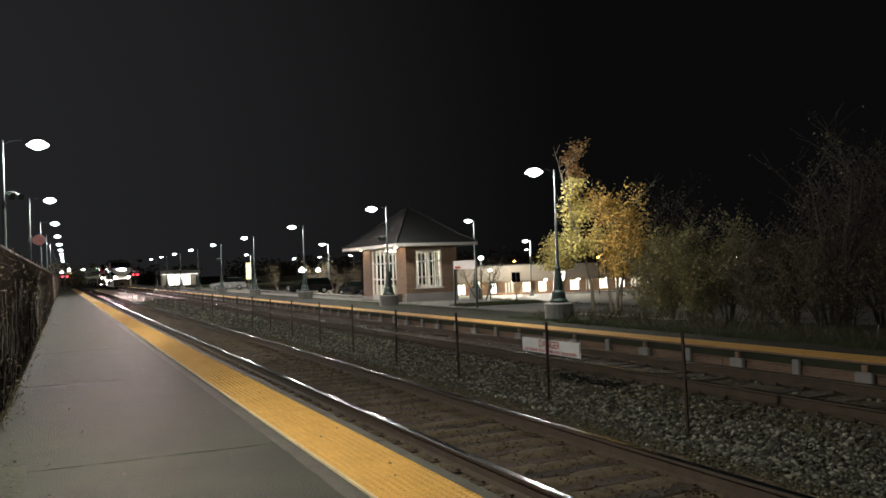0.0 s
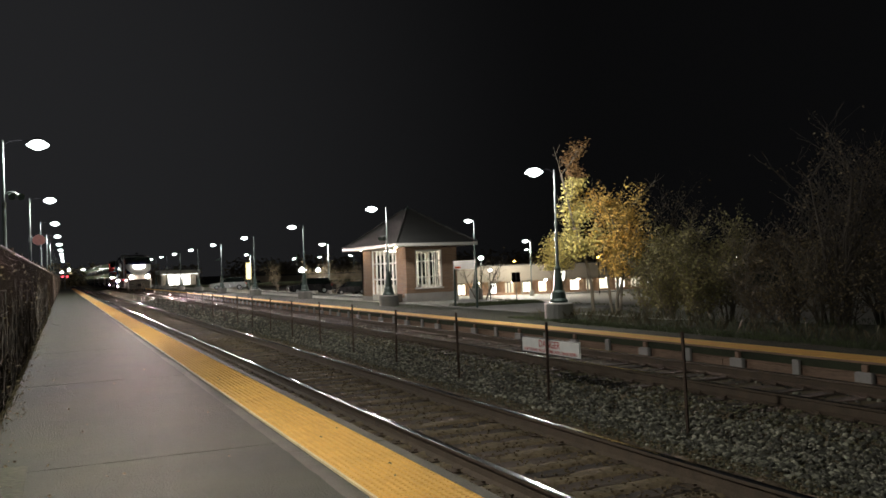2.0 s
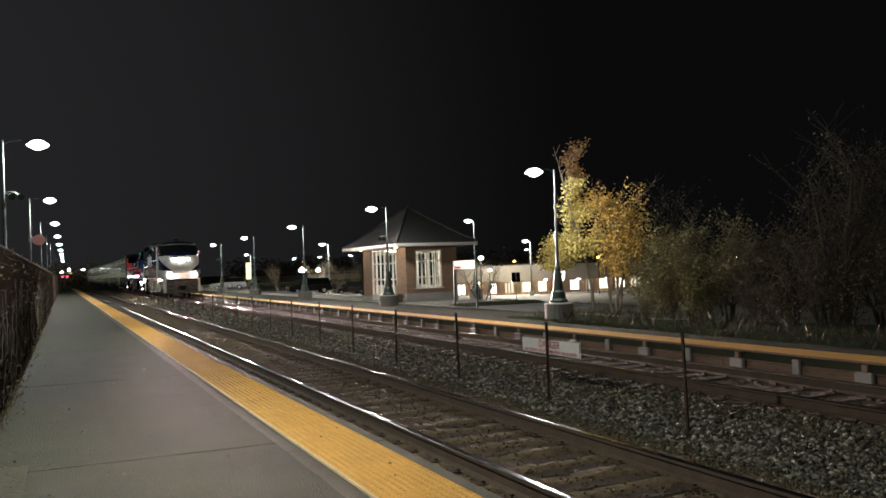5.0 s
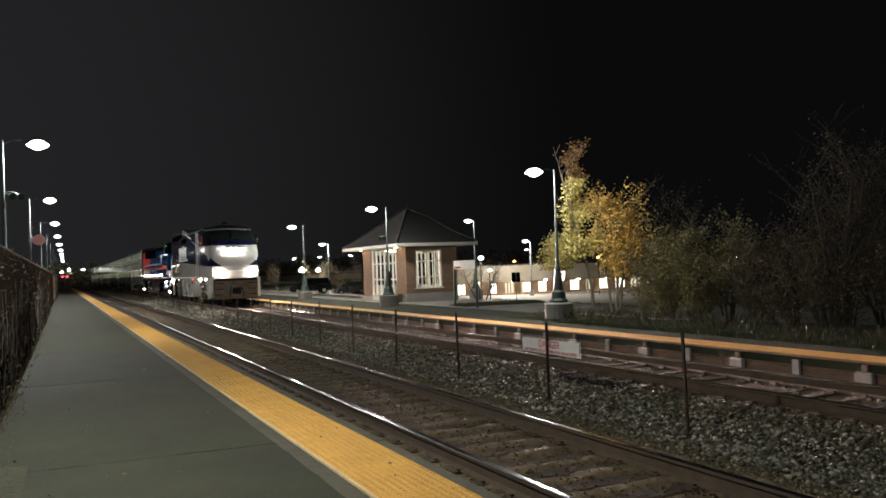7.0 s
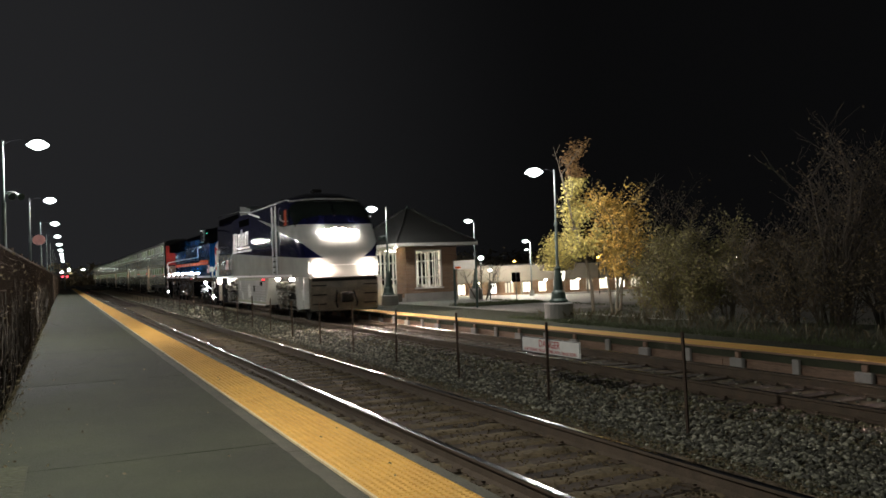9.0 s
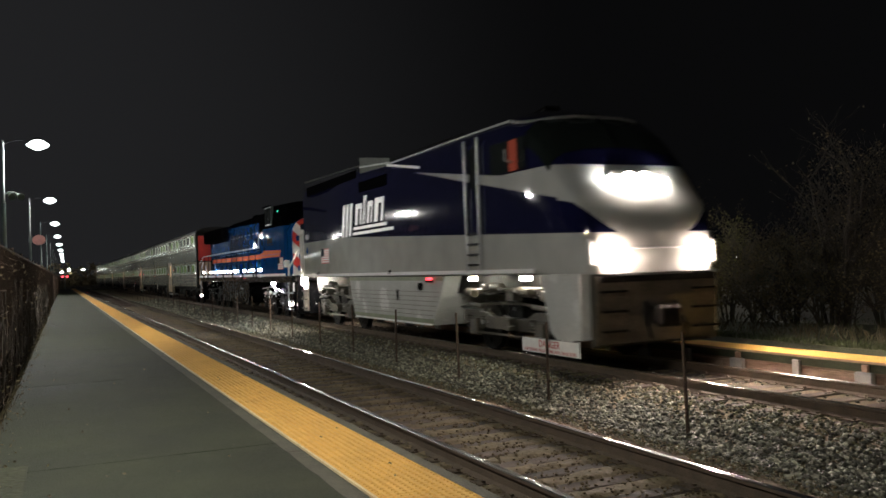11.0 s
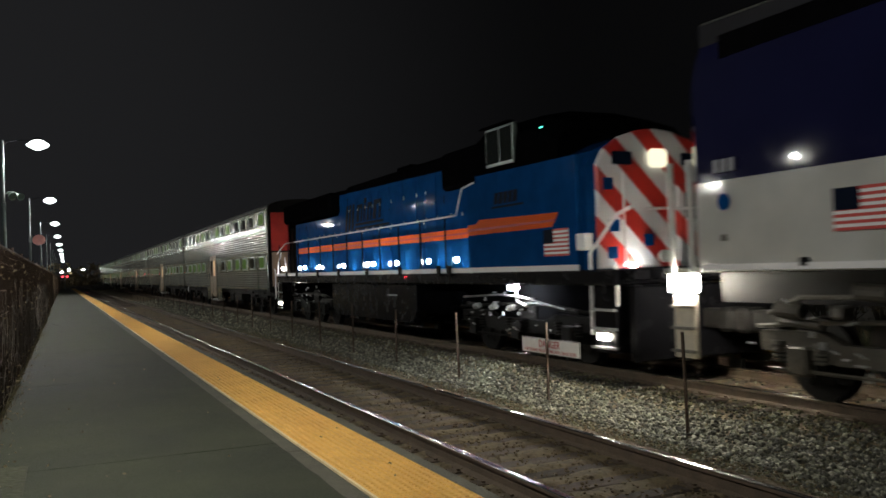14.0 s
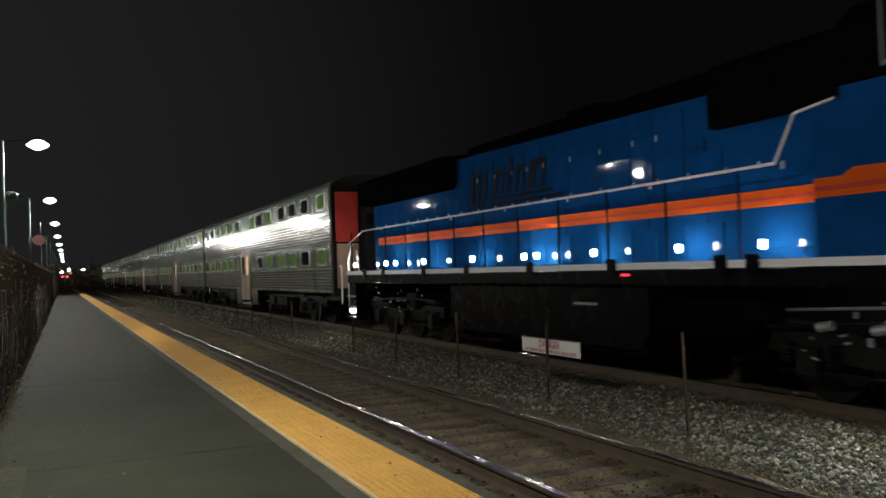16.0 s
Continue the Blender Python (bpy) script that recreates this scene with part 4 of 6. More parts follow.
    part("door_window", box(B(), -1.567, -1.556, -39.04, -38.7, 3.4, 4.2), TRAIN_GLASS, e)
    # handrails beside the cab door
    for y in (-38.56, -39.16):
        grab_rail(e, [(-1.60, y, 1.7), (-1.60, y, 4.4)], STEEL, 0.03)
    for k in range(4):
        part("rung", box(B(), -1.61, -1.556, -39.12, -38.6, 1.80 + 0.21 * k, 1.85 + 0.21 * k), BLACK_PAINT, e)
    # roof kit: fans, exhaust, roof rail, horn
    for y in (-27.2, -28.9):
        part("fan_hood", turned(B(), [(0.72, 4.7), (0.72, 5.0), (0.62, 5.04)], 20, 0, y), DARK_METAL, e)
    part("exhaust_pipe", box(B(), -0.45, 0.45, -33.6, -32.4, 4.6, 4.92, 0.05), DARK_METAL, e)
    part("roof_hatch", box(B(), -0.9, 0.9, -37.0, -34.2, 4.5, 4.86, 0.06), DARK_METAL, e)
    for s in (-1, 1):
        part("roof_edge", path_rod(B(), [(s * 1.45, -33.9, 4.54), (s * 1.43, -38.2, 4.56), (s * 1.40, -40.2, 4.56)], 0.025), LEAD_WHITE, e)
        part("air_intake", box(B(), s * 1.553 - 0.012, s * 1.553 + 0.012, -33.85, -31.6, 3.98, 4.28, 0.006), ROOF_BLACK, e)
    # taller radiator and exhaust housings over the rear half
    part("radiator_housing", side_prism(B(), [(-25.55, 4.25), (-31.49, 4.25), (-31.49, 4.76), (-25.55, 4.90)], -1.49, 1.49), LEAD, e, "dark radiator housing")
    part("exhaust_housing", side_prism(B(), [(-31.5, 4.25), (-33.9, 4.25), (-33.9, 4.68), (-31.5, 5.0)], -1.47, 1.47), DUSTY_ROOF, e, "dusty grey exhaust housing")
    for s in (-1, 1):
        part("housing_edge", path_rod(B(), [(s * 1.492, -25.6, 4.90), (s * 1.492, -31.45, 4.765)], 0.012), DUSTY_ROOF, e)
        part("housing_edge", path_rod(B(), [(s * 1.48, -31.52, 4.72), (s * 1.48, -33.9, 4.56)], 0.022), LEAD_WHITE, e)
        part("radiator_grille", box(B(), s * 1.492 - 0.012, s * 1.492 + 0.012, -31.2, -25.9, 4.34, 4.68, 0.006), ROOF_BLACK, e)
    part("white_slash", side_prism(B(), [(-36.05, 4.14), (-33.9, 4.46), (-33.9, 4.52), (-36.05, 4.20)], -1.566, -1.556), LOGO_WHITE, e)
    bm = B()
    for s in (-0.12, 0.12, 0.0):
        rod(bm, (s, -39.0, 4.98), (s, -39.5, 4.98), 0.03, 0.08, 10)
    rod(bm, (0, -39.0, 4.8), (0, -39.0, 4.98), 0.03)
    part("horn", bm, DARK_METAL, e)
    for s in (-1, 1):
        rear = path_rod(B(), [(s * 1.5, -40.55, 3.7), (s * 1.75, -40.6, 3.75), (s * 1.75, -40.6, 3.95)], 0.018)
        part("mirror", rear, STEEL, e)
    # headlight pod and ditch lights
    part("headlight_pod", box(B(), -0.55, 0.55, -42.62, -42.1, 3.06, 3.40, 0.06), LEAD_WHITE, e)
    for s in (-1, 1):
        beam_lamp(e, "headlight", (s * 0.16, -42.66, 3.22), 0.13, HEAD_CORE, HEAD_LENS, "twin headlight, glowing white")
        part("class_light", box(B(), s * 0.52 - 0.14, s * 0.52 + 0.14, -42.66, -42.61, 3.17, 3.28, 0.02), DECK_LIGHT, e, "small white marker light")
        part("ditch_light_housing", box(B(), s * 0.98 - 0.24, s * 0.98 + 0.24, -43.34, -42.8, 1.74, 2.1, 0.05), LEAD_WHITE, e)
        beam_lamp(e, "ditch_light", (s * 0.98, -43.39, 1.92), 0.13, DITCH_CORE, DITCH_LENS, "ditch light, glowing warm white")
        bm = B()
        side_prism(bm, [(-42.9, 2.34), (-43.28, 2.14), (-43.32, 1.76), (-42.8, 1.76)], s * 1.26 - 0.05, s * 1.26 + 0.05)
        part("cheek", bm, LEAD_WHITE, e)
    part("grab_iron", path_rod(B(), [(-0.55, -43.44, 2.02), (0.55, -43.44, 2.02)], 0.018), LOGO_WHITE, e)
    # decals and small lights
    logo(e, LOGO_WHITE, -1.557, -29.95, 3.0, 0.74, 3.6)
    flag_decal(e, -1.557, -28.5, -27.65, 2.05, 2.52)
    for k in range(3):
        y = -25.78 - 0.14 * k
        bm = B()
        slanted_bar(bm, -1.557, [(y, 2.9), (y - 0.09, 2.9), (y - 0.1, 3.07), (y - 0.01, 3.07)])
        part("number_bar", bm, DIM_WHITE, e)
    part("badge", rod(B(), (-1.557, -25.95, 2.52), (-1.562, -25.95, 2.52), 0.11, 0.11, 16), BLUE, e, "small round blue badge")
    part("data_plate", box(B(), -1.561, -1.557, -25.98, -25.88, 2.02, 2.1), GRIME_METAL, e)
    part("marker_light", box(B(), -1.56, -1.50, -36.42, -36.24, 1.52, 1.57, 0.01), RED_LIGHT, e, "small red light strip")
    part("marker_box", box(B(), -1.555, -1.50, -36.52, -36.14, 1.46, 1.51, 0.01), BLACK_PAINT, e)
    for y in (-33.85, -27.2):
        part("jack_pad", box(B(), -1.57, -1.50, y - 0.07, y + 0.07, 1.66, 1.78, 0.02), BLACK_PAINT, e)
    for y, n in ((-38.3, 0.09), (-40.55, 0.13)):
        part("step_light", box(B(), -1.42, -1.3, y - n, y + n, 1.50, 1.58, 0.02), STEP_LIGHT, e, "lit step light under the sill")
    well = part("step_well", box(B(), -1.40, -1.32, -25.14, -24.70, 0.42, 1.30, 0.02), CREAM, e, "cream-lit rear steps")
    for z in (0.5, 0.82, 1.12):
        part("tread", box(B(), -1.46, -1.39, -25.14, -24.70, z, z + 0.04), GRIME_METAL, well)
    part("rear_deck", box(B(), -1.45, 1.45, -25.3, -24.6, 1.60, 1.68, 0.01), GRIME_METAL, e)
    part("step_lamp", box(B(), -1.46, -1.38, -25.24, -24.68, 1.34, 1.59, 0.02), WELL_GLOW, e, "bright step lamp under the rear deck")
    for y in (-25.22, -24.82):
        grab_rail(e, [(-1.47, y, 1.62), (-1.47, y, 3.15)], LEAD_WHITE, 0.055)
    grab_rail(e, [(1.4, -25.15, 0.8), (1.4, -25.15, 2.6)], LEAD_WHITE, 0.04)
    # trucks
    wheels = []
    for yc in (-28.1, -39.4):
        truck(e, yc, (yc - 1.37, yc + 1.37), TRUCK_METAL, 2.0)
        for a in (-1.37, 1.37):
            wheels.append(wheelset(e, yc + a, 0.51))
    for yc in (-28.1, -39.4):
        rng = random.Random(int(-yc))
        for k in range(6):
            ya, w, zl = yc - 1.8 + k * 0.6, rng.uniform(0.12, 0.4), rng.uniform(1.0, 1.3)
            if k % 2:
                part("air_tank", rod(B(), (-1.27, ya, zl + 0.1), (-1.27, ya + w + 0.2, zl + 0.12), 0.1, 0.1, 12), TRUCK_METAL, e)
            else:
                part("valve_box", box(B(), -1.36, -1.12, ya, ya + w, zl, zl + rng.uniform(0.15, 0.4), 0.03), (TRUCK_METAL, GRIME_METAL)[k % 4 == 0], e)
        bm = B()
        path_rod(bm, [(-1.3, yc - 2, 1.35), (-1.3, yc + 1.2, 1.3), (-1.3, yc + 1.7, 1.1)], 0.03)
        part("air_equipment", bm, GRIME_METAL, e)
    pipe_fittings(e, -39.4, 1.7, 22, 7)
    pipe_fittings(e, -28.1, 1.7, 14, 8)
    part("underframe", box(B(), -1.05, 1.05, -43.0, -25.3, 1.2, 1.6), DARK_METAL, e)
    # the nose is a quarter shorter than drawn above
    for ob in e.children_recursive:
        if ob.type == "MESH" and ob not in wheels:
            for v in ob.data.vertices:
                if v.co.y < -41.3:
                    v.co.y = -41.3 + (v.co.y + 41.3) * 0.67
    return e, wheels


# ---------------------------------------------------------------- second engine
def build_second_engine():
    e = thing("locomotive", "blue diesel locomotive with orange stripe and red-striped nose", "locomotive")
    part("frame", box(B(), -1.5, 1.5, -23.9, -1.5, 1.42, 1.68, 0.03), BLACK_PAINT, e)
    for s in (-1, 1):
        part("deck_edge", box(B(), s * 1.51 - 0.012, s * 1.51 + 0.012, -22.95, -1.55, 1.67, 1.77), LOGO_WHITE, e, "white deck edge")
    # long hood in three heights
    hood = part("hood", side_prism(B(), [(-19.05, 1.69), (-2.5, 1.69), (-2.5, 3.62), (-8.05, 3.60), (-8.05, 4.26), (-16.5, 4.10), (-16.5, 3.60), (-19.05, 3.56)], -0.95, 0.95), BLUE, e, "blue hood with access doors")
    k, y = 0, -3.0
    while y > -18.8:
        part("door_seam", box(B(), -0.958, -0.951, y - 0.012, y + 0.012, 1.74, 3.52 if y > -8.3 or y < -16.4 else 4.06), BLUE_DARK, hood)
        if k % 2 == 0:
            part("latch", box(B(), -0.975, -0.951, y - 0.12, y - 0.06, 2.9, 3.0), STEEL, hood)
        y -= 1.32 if k % 3 else 1.05
        k += 1
    # access doors, none of them quite flush
    rng = random.Random(41)
    y = -2.75
    while y > -18.0:
        w = rng.uniform(0.55, 0.9)
        tall = y < -8.5 and y - w > -16.6
        for z0, z1 in ((1.82, 2.30), (2.80, 3.32 if not tall else 3.42)) + (((3.46, 4.04),) if tall else ()):
            bm = box(B(), -0.966, -0.951, y - w, y, z0, z1)
            a, b = rng.uniform(-0.007, 0.007), rng.uniform(-0.007, 0.007)
            for v in bm.verts:
                if v.co.x < -0.96:
                    v.co.x += a * (1 if v.co.y < y - w / 2 else -1) + b * (1 if v.co.z < (z0 + z1) / 2 else -1)
            door = part("access_door", bm, BLUE, hood)
            if z0 > 2.5:
                part("handle", turned(B(), [(0.008, z0 + 0.15), (0.017, z0 + 0.17), (0.017, z0 + 0.23), (0.008, z0 + 0.25)], 8, -0.98, y - 0.08), STEEL, door)
        y -= w + 0.03
    part("hood_panel", box(B(), -0.972, -0.951, -18.9, -17.0, 1.9, 3.5, 0.008), BLUE, hood)
    # black roof gear
    bm = B()
    box(bm, -1.32, 1.32, -8.2, -2.1, 3.66, 4.35, 0.08)
    part("radiator", bm, ROOF_BLACK, e, "black flared radiator section")
    for y in (-3.2, -5.0, -6.8):
        part("fan", turned(B(), [(0.6, 4.3), (0.6, 4.5), (0.5, 4.53)], 16, 0, y), ROOF_BLACK, e)
    part("roof_housing", box(B(), -0.8, 0.8, -16.4, -8.4, 4.0, 4.5, 0.08), ROOF_BLACK, e)
    part("exhaust_pipe", box(B(), -0.4, 0.4, -13.0, -12.0, 4.5, 4.7, 0.03), ROOF_BLACK, e)
    part("filter_box", box(B(), -1.1, 1.1, -18.9, -16.6, 3.58, 4.45, 0.08), ROOF_BLACK, e)
    # cab
    cab = part("cab", side_prism(B(), [(-22.9, 1.69), (-18.8, 1.69), (-18.8, 3.48), (-19.2, 3.50), (-19.2, 3.64), (-22.9, 3.60)], -1.5, 1.5), BLUE, e, "blue cab sides")
    half = [(1.499, 3.62), (1.42, 4.25), (1.1, 4.55), (0.5, 4.66)]
    sec = lambda y, d, k: [(-a, y, c * k + d) for a, c in half] + [(a, y, c * k + d) for a, c in reversed(half)]
    part("cab_roof", loft(B(), [sec(-19.07, 0.05, 1.0), sec(-21.3, 0.0, 1.0), sec(-22.3, -0.3, 1.0)]), ROOF_BLACK, e, "black cab roof")
    fr = part("side_window", box(B(), -1.5, -1.40, -20.85, -19.72, 3.74, 4.5, 0.01), POST_GREY, cab, "sliding cab window with pale frame")
    for ya, yb in ((-20.80, -20.33), (-20.27, -19.77)):
        part("pane", box(B(), -1.512, -1.501, ya, yb, 3.80, 4.45), TRAIN_GLASS, fr)
    part("sunshade", box(B(), -1.62, -1.5, -20.9, -19.7, 4.5, 4.53), ROOF_BLACK, e)
    part("green_light", box(B(), -1.47, -1.45, -21.85, -21.78, 4.22, 4.25), emit("green_cab_lamp", (0.1, 1.0, 0.7), 3.0), e)
    # nose: arched front sheet on a blue nose
    arch = [(-1.22, 1.69), (-1.22, 3.42), (-1.08, 3.68), (-0.75, 3.90), (-0.35, 4.02), (0, 4.05)]
    arch += [(-x, z) for x, z in reversed(arch[:-1])]
    part("nose", prism(B(), [(x * 1.15 if abs(x) > 1 else x, z - 0.03) for x, z in arch], -23.05, -21.9), BLUE, e, "blue nose sides")
    bm = prism(B(), arch, -23.12, -23.052)
    bmesh.ops.bevel(bm, geom=[ed for ed in bm.edges if all(v.co.y < -23.1 for v in ed.verts)], offset=0.03, segments=1, affect="EDGES")
    part("nose_front", bm, STRIPES, e, "nose front with red and white diagonal stripes")
    part("nose_door", box(B(), 0.42, 0.98, -23.165, -23.125, 1.75, 3.1, 0.015), STRIPES, e, "striped nose door")
    part("door_window", box(B(), 0.55, 0.85, -23.175, -23.166, 2.5, 2.95, 0.004), BLUE_DARK, e)
    part("headlight", box(B(), -0.2, 0.2, -23.24, -23.125, 3.38, 3.70, 0.06), emit("dimmed_headlight", (1.0, 0.93, 0.66), 1.3), e, "dimmed square headlight")
    for s in (-1, 1):
        part("number_box", box(B(), s * 0.72 - 0.2, s * 0.72 + 0.2, -23.18, -23.125, 3.42, 3.64, 0.02), BLUE_DARK, e)
        part("ditch_light", rod(B(), (s * 0.85, -24.28, 1.86), (s * 0.85, -24.36, 1.86), 0.1, 0.1, 12), STEEL, e)
    for x, z in ((-1.0, 3.1), (-0.9, 2.4), (-0.95, 1.95), (-0.2, 2.15)):
        part("blue_patch", box(B(), x - 0.1, x + 0.1, -23.13, -23.122, z - 0.1, z + 0.1), BLUE, e)
    grab_rail(e, [(-0.75, -23.2, 1.8), (-0.75, -23.2, 3.3)], LOGO_WHITE, 0.02)
    # Small glowing box added to brighten the lower nose stripes.
    part("nose_fill_glow", box(B(), -0.66, -0.54, -23.24, -23.16, 1.70, 1.76, 0.02), DECK_LIGHT, e, "added glow that brightens the foot of the nose")
    part("front_deck", box(B(), -1.4, 1.4, -24.25, -23.14, 1.5, 1.68, 0.02), BLACK_PAINT, e)
    part("centre_beam", box(B(), -0.9, 0.9, -22.9, -2.0, 0.72, 1.42), ROOF_BLACK, e)
    part("anti_climber", box(B(), -1.1, 1.1, -24.6, -24.26, 1.5, 1.7, 0.04), BLACK_PAINT, e)
    part("pilot_plate", box(B(), -1.4, 1.4, -24.3, -24.1, 0.25, 1.42, 0.03), BLACK_PAINT, e)
    part("white_box", box(B(), -1.54, -1.38, -23.2, -22.91, 2.0, 2.28, 0.02), LOGO_WHITE, e, "white box beside the steps")
    # stripe, decals
    bm = B()
    slanted_bar(bm, -0.978, [(-2.9, 2.49), (-18.79, 2.44), (-18.79, 2.66), (-2.9, 2.69)])
    stripe = part("orange_stripe", bm, ORANGE, e, "orange stripe")
    bm = B()
    slanted_bar(bm, -0.985, [(-2.9, 2.565), (-18.79, 2.52), (-18.79, 2.565), (-2.9, 2.605)])
    part("dark_line", bm, CAR_RED, stripe)
    bm = B()
    slanted_bar(bm, -1.501, [(-18.81, 2.44), (-22.15, 2.44), (-22.35, 2.68), (-19.35, 2.74), (-19.2, 2.66), (-18.81, 2.66)])
    stripe = part("orange_stripe", bm, ORANGE, e, "pointed orange stripe on the cab")
    bm = B()
    slanted_bar(bm, -1.509, [(-18.81, 2.52), (-22.25, 2.53), (-22.27, 2.57), (-18.81, 2.57)])
    part("dark_line", bm, CAR_RED, stripe)
    flag_decal(e, -1.501, -22.65, -21.85, 1.93, 2.4)
    logo(e, BLUE_DARK, -0.978, -8.85, 3.2, 0.64, 3.3)
    bm = B()
    for k in range(5):
        slanted_bar(bm, -1.501, [(-20.0 - 0.19 * k, 3.0), (-20.15 - 0.19 * k, 3.0), (-20.2 - 0.19 * k, 3.22), (-20.05 - 0.19 * k, 3.22)])
    slanted_bar(bm, -1.501, [(-19.9, 2.92), (-21.15, 2.92), (-21.15, 2.96), (-19.9, 2.96)])
    part("cab_emblem", bm, BLUE_DARK, e)
    # walkway handrails, stanchions and deck lights
    rail = [(-1.5, -1.6, 2.55), (-1.5, -3.0, 2.9), (-1.5, -18.23, 2.91), (-1.52, -18.58, 3.45), (-1.52, -19.15, 3.52)]
    grab_rail(e, rail, LOGO_WHITE, 0.02)
    grab_rail(e, [(-p[0], p[1], p[2]) for p in rail[:3]], LOGO_WHITE, 0.02)
    for k in range(12):
        y = -2.0 - 1.42 * k
        part("stanchion", rod(B(), (-1.5, y, 1.66), (-1.5, y, 2.9), 0.018, seg=6), BLUE_DARK, e)
    for y in (-3.2, -4.68, -7.43, -9.74, -12.38, -14.9, -17.29, -17.85):
        part("deck_bracket", box(B(), -1.56, -1.524, y - 0.11, y + 0.11, 1.6, 1.84, 0.01), BLACK_PAINT, e)
    for y in (-1.7, -4.31, -5.02, -6.92, -9.57, -11.78, -12.26, -14.09, -16.21, -17.8):
        part("deck_light", box(B(), -1.34, -1.27, y - 0.032, y + 0.032, 1.9, 2.01, 0.012), DECK_LIGHT, e, "small glowing walkway light")
    # end rails and steps
    for x in (-1.42, 1.42):
        grab_rail(e, [(x, -23.15, 0.62), (x, -23.15, 1.95), (x * 0.82, -23.55, 2.55), (x * 0.8, -23.9, 2.65)], LOGO_WHITE, 0.035)
        grab_rail(e, [(x, -23.85, 1.1), (x, -23.85, 1.75)], LOGO_WHITE, 0.03)
        grab_rail(e, [(x, -1.4, 0.7), (x, -1.4, 2.1), (x * 0.9, -1.35, 2.6)], LOGO_WHITE, 0.03)
        grab_rail(e, [(x * 0.7, -1.35, 1.1), (x * 0.8, -1.33, 2.4)], LOGO_WHITE, 0.025)
    grab_rail(e, [(-1.1, -24.25, 2.6), (1.1, -24.25, 2.6), (1.1, -24.25, 1.7)], LOGO_WHITE, 0.022)
    for y0 in (-23.85, -2.1):
        well = part("step_well", box(B(), -1.45, -1.1, y0, y0 + 0.62, 0.35, 1.42, 0.02), BLACK_PAINT, e)
        for z in (0.42, 0.72, 1.02):
            part("tread", box(B(), -1.52, -1.44, y0, y0 + 0.62, z, z + 0.035), STEEL, well)
        part("step_light", box(B(), -1.5, -1.455, y0 + 0.2, y0 + 0.45, 0.56, 0.66, 0.01), STEP_LIGHT, well, "lit step light")
    coupler(e, -24.2, -1)
    coupler(e, -1.6, 1)
    # tank and trucks
    bm = side_prism(B(), [(-8.6, 1.4), (-15.6, 1.4), (-15.6, 0.75), (-15.3, 0.45), (-8.9, 0.45), (-8.6, 0.75)], -1.4, 1.4)
    part("fuel_tank", bm, BLACK_PAINT, e, "black fuel tank")
    # Added black fillers: they hide the lit far platform and stand for shade.
    for x in (-1.08, 1.08):
        part("gap_cylinder", turned_along(B(), [(0.08, -17.6), (0.3, -17.45), (0.3, -15.85), (0.08, -15.7)], x, 0.95), ROOF_BLACK, e, "black cylinder added to close the gap under the engine")
    part("gap_block", box(B(), -0.75, 0.75, -17.5, -15.65, 0.42, 1.41, 0.03), BLACK_PAINT, e)
    part("marker_light", box(B(), -1.50, -1.43, -15.3, -15.06, 1.56, 1.62, 0.01), RED_LIGHT, e, "small red light")
    part("white_strip", box(B(), -1.415, -1.405, -14.3, -13.6, 1.1, 1.14), STEEL, e)
    part("truck_light", box(B(), -1.45, -1.35, -20.6, -20.35, 1.33, 1.40, 0.01), TRUCK_LIGHT, e, "light over the leading truck")
    wheels = []
    for yc in (-5.2, -20.2):
        ax = (yc - 1.85, yc, yc + 1.85)
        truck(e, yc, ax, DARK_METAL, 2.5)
        for a in ax:
            wheels.append(wheelset(e, a, 0.52))
    pipe_fittings(e, -20.2, 1.7, 26, 5)
    pipe_fittings(e, -5.2, 2.0, 12, 6)
    for k in range(3):
        part("brake_cylinder", rod(B(), (-1.3, -18.6 - 0.75 * k, 0.95), (-1.3, -18.8 - 0.75 * k, 0.98), 0.06, 0.06, 10), STEEL, e)
    bm = B()
    path_rod(bm, [(-1.36, -18.2, 1.15), (-1.36, -19.8, 1.22), (-1.36, -20.6, 1.2), (-1.36, -22.2, 1.0)], 0.018)
    path_rod(bm, [(-1.36, -20.5, 1.32), (-1.36, -20.55, 1.1), (-1.36, -20.9, 1.02)], 0.03)
    part("air_pipe", bm, STEEL, e)
    return e, wheels


# ---------------------------------------------------------------- passenger cars
FRAME_STEEL = mat("bright_window_frame", (0.34, 0.36, 0.32), 0.4, 0.6, var=0.1, scale=4, fine=20, bump=0.03)


# Shade of the recesses between flutes, put into a dark colour.
GROOVE = mat("shaded_flute_groove", (0.045, 0.045, 0.038), 0.7, 0.2, var=0.4, scale=2, fine=20, bump=0.1)
CAR_ROOF = mat("dull_car_roof", (0.10, 0.10, 0.095), 0.6, 0.2, var=0.3, scale=2, fine=20, bump=0.1)


def octagon_pane():
    """A pane with cut corners, lying in the y-z plane."""
    return side_prism(B(), [(-0.42, -0.14), (-0.33, -0.23), (0.33, -0.23), (0.42, -0.14), (0.42, 0.14), (0.33, 0.23), (-0.33, 0.23), (-0.42, 0.14)], -0.006, 0.006)


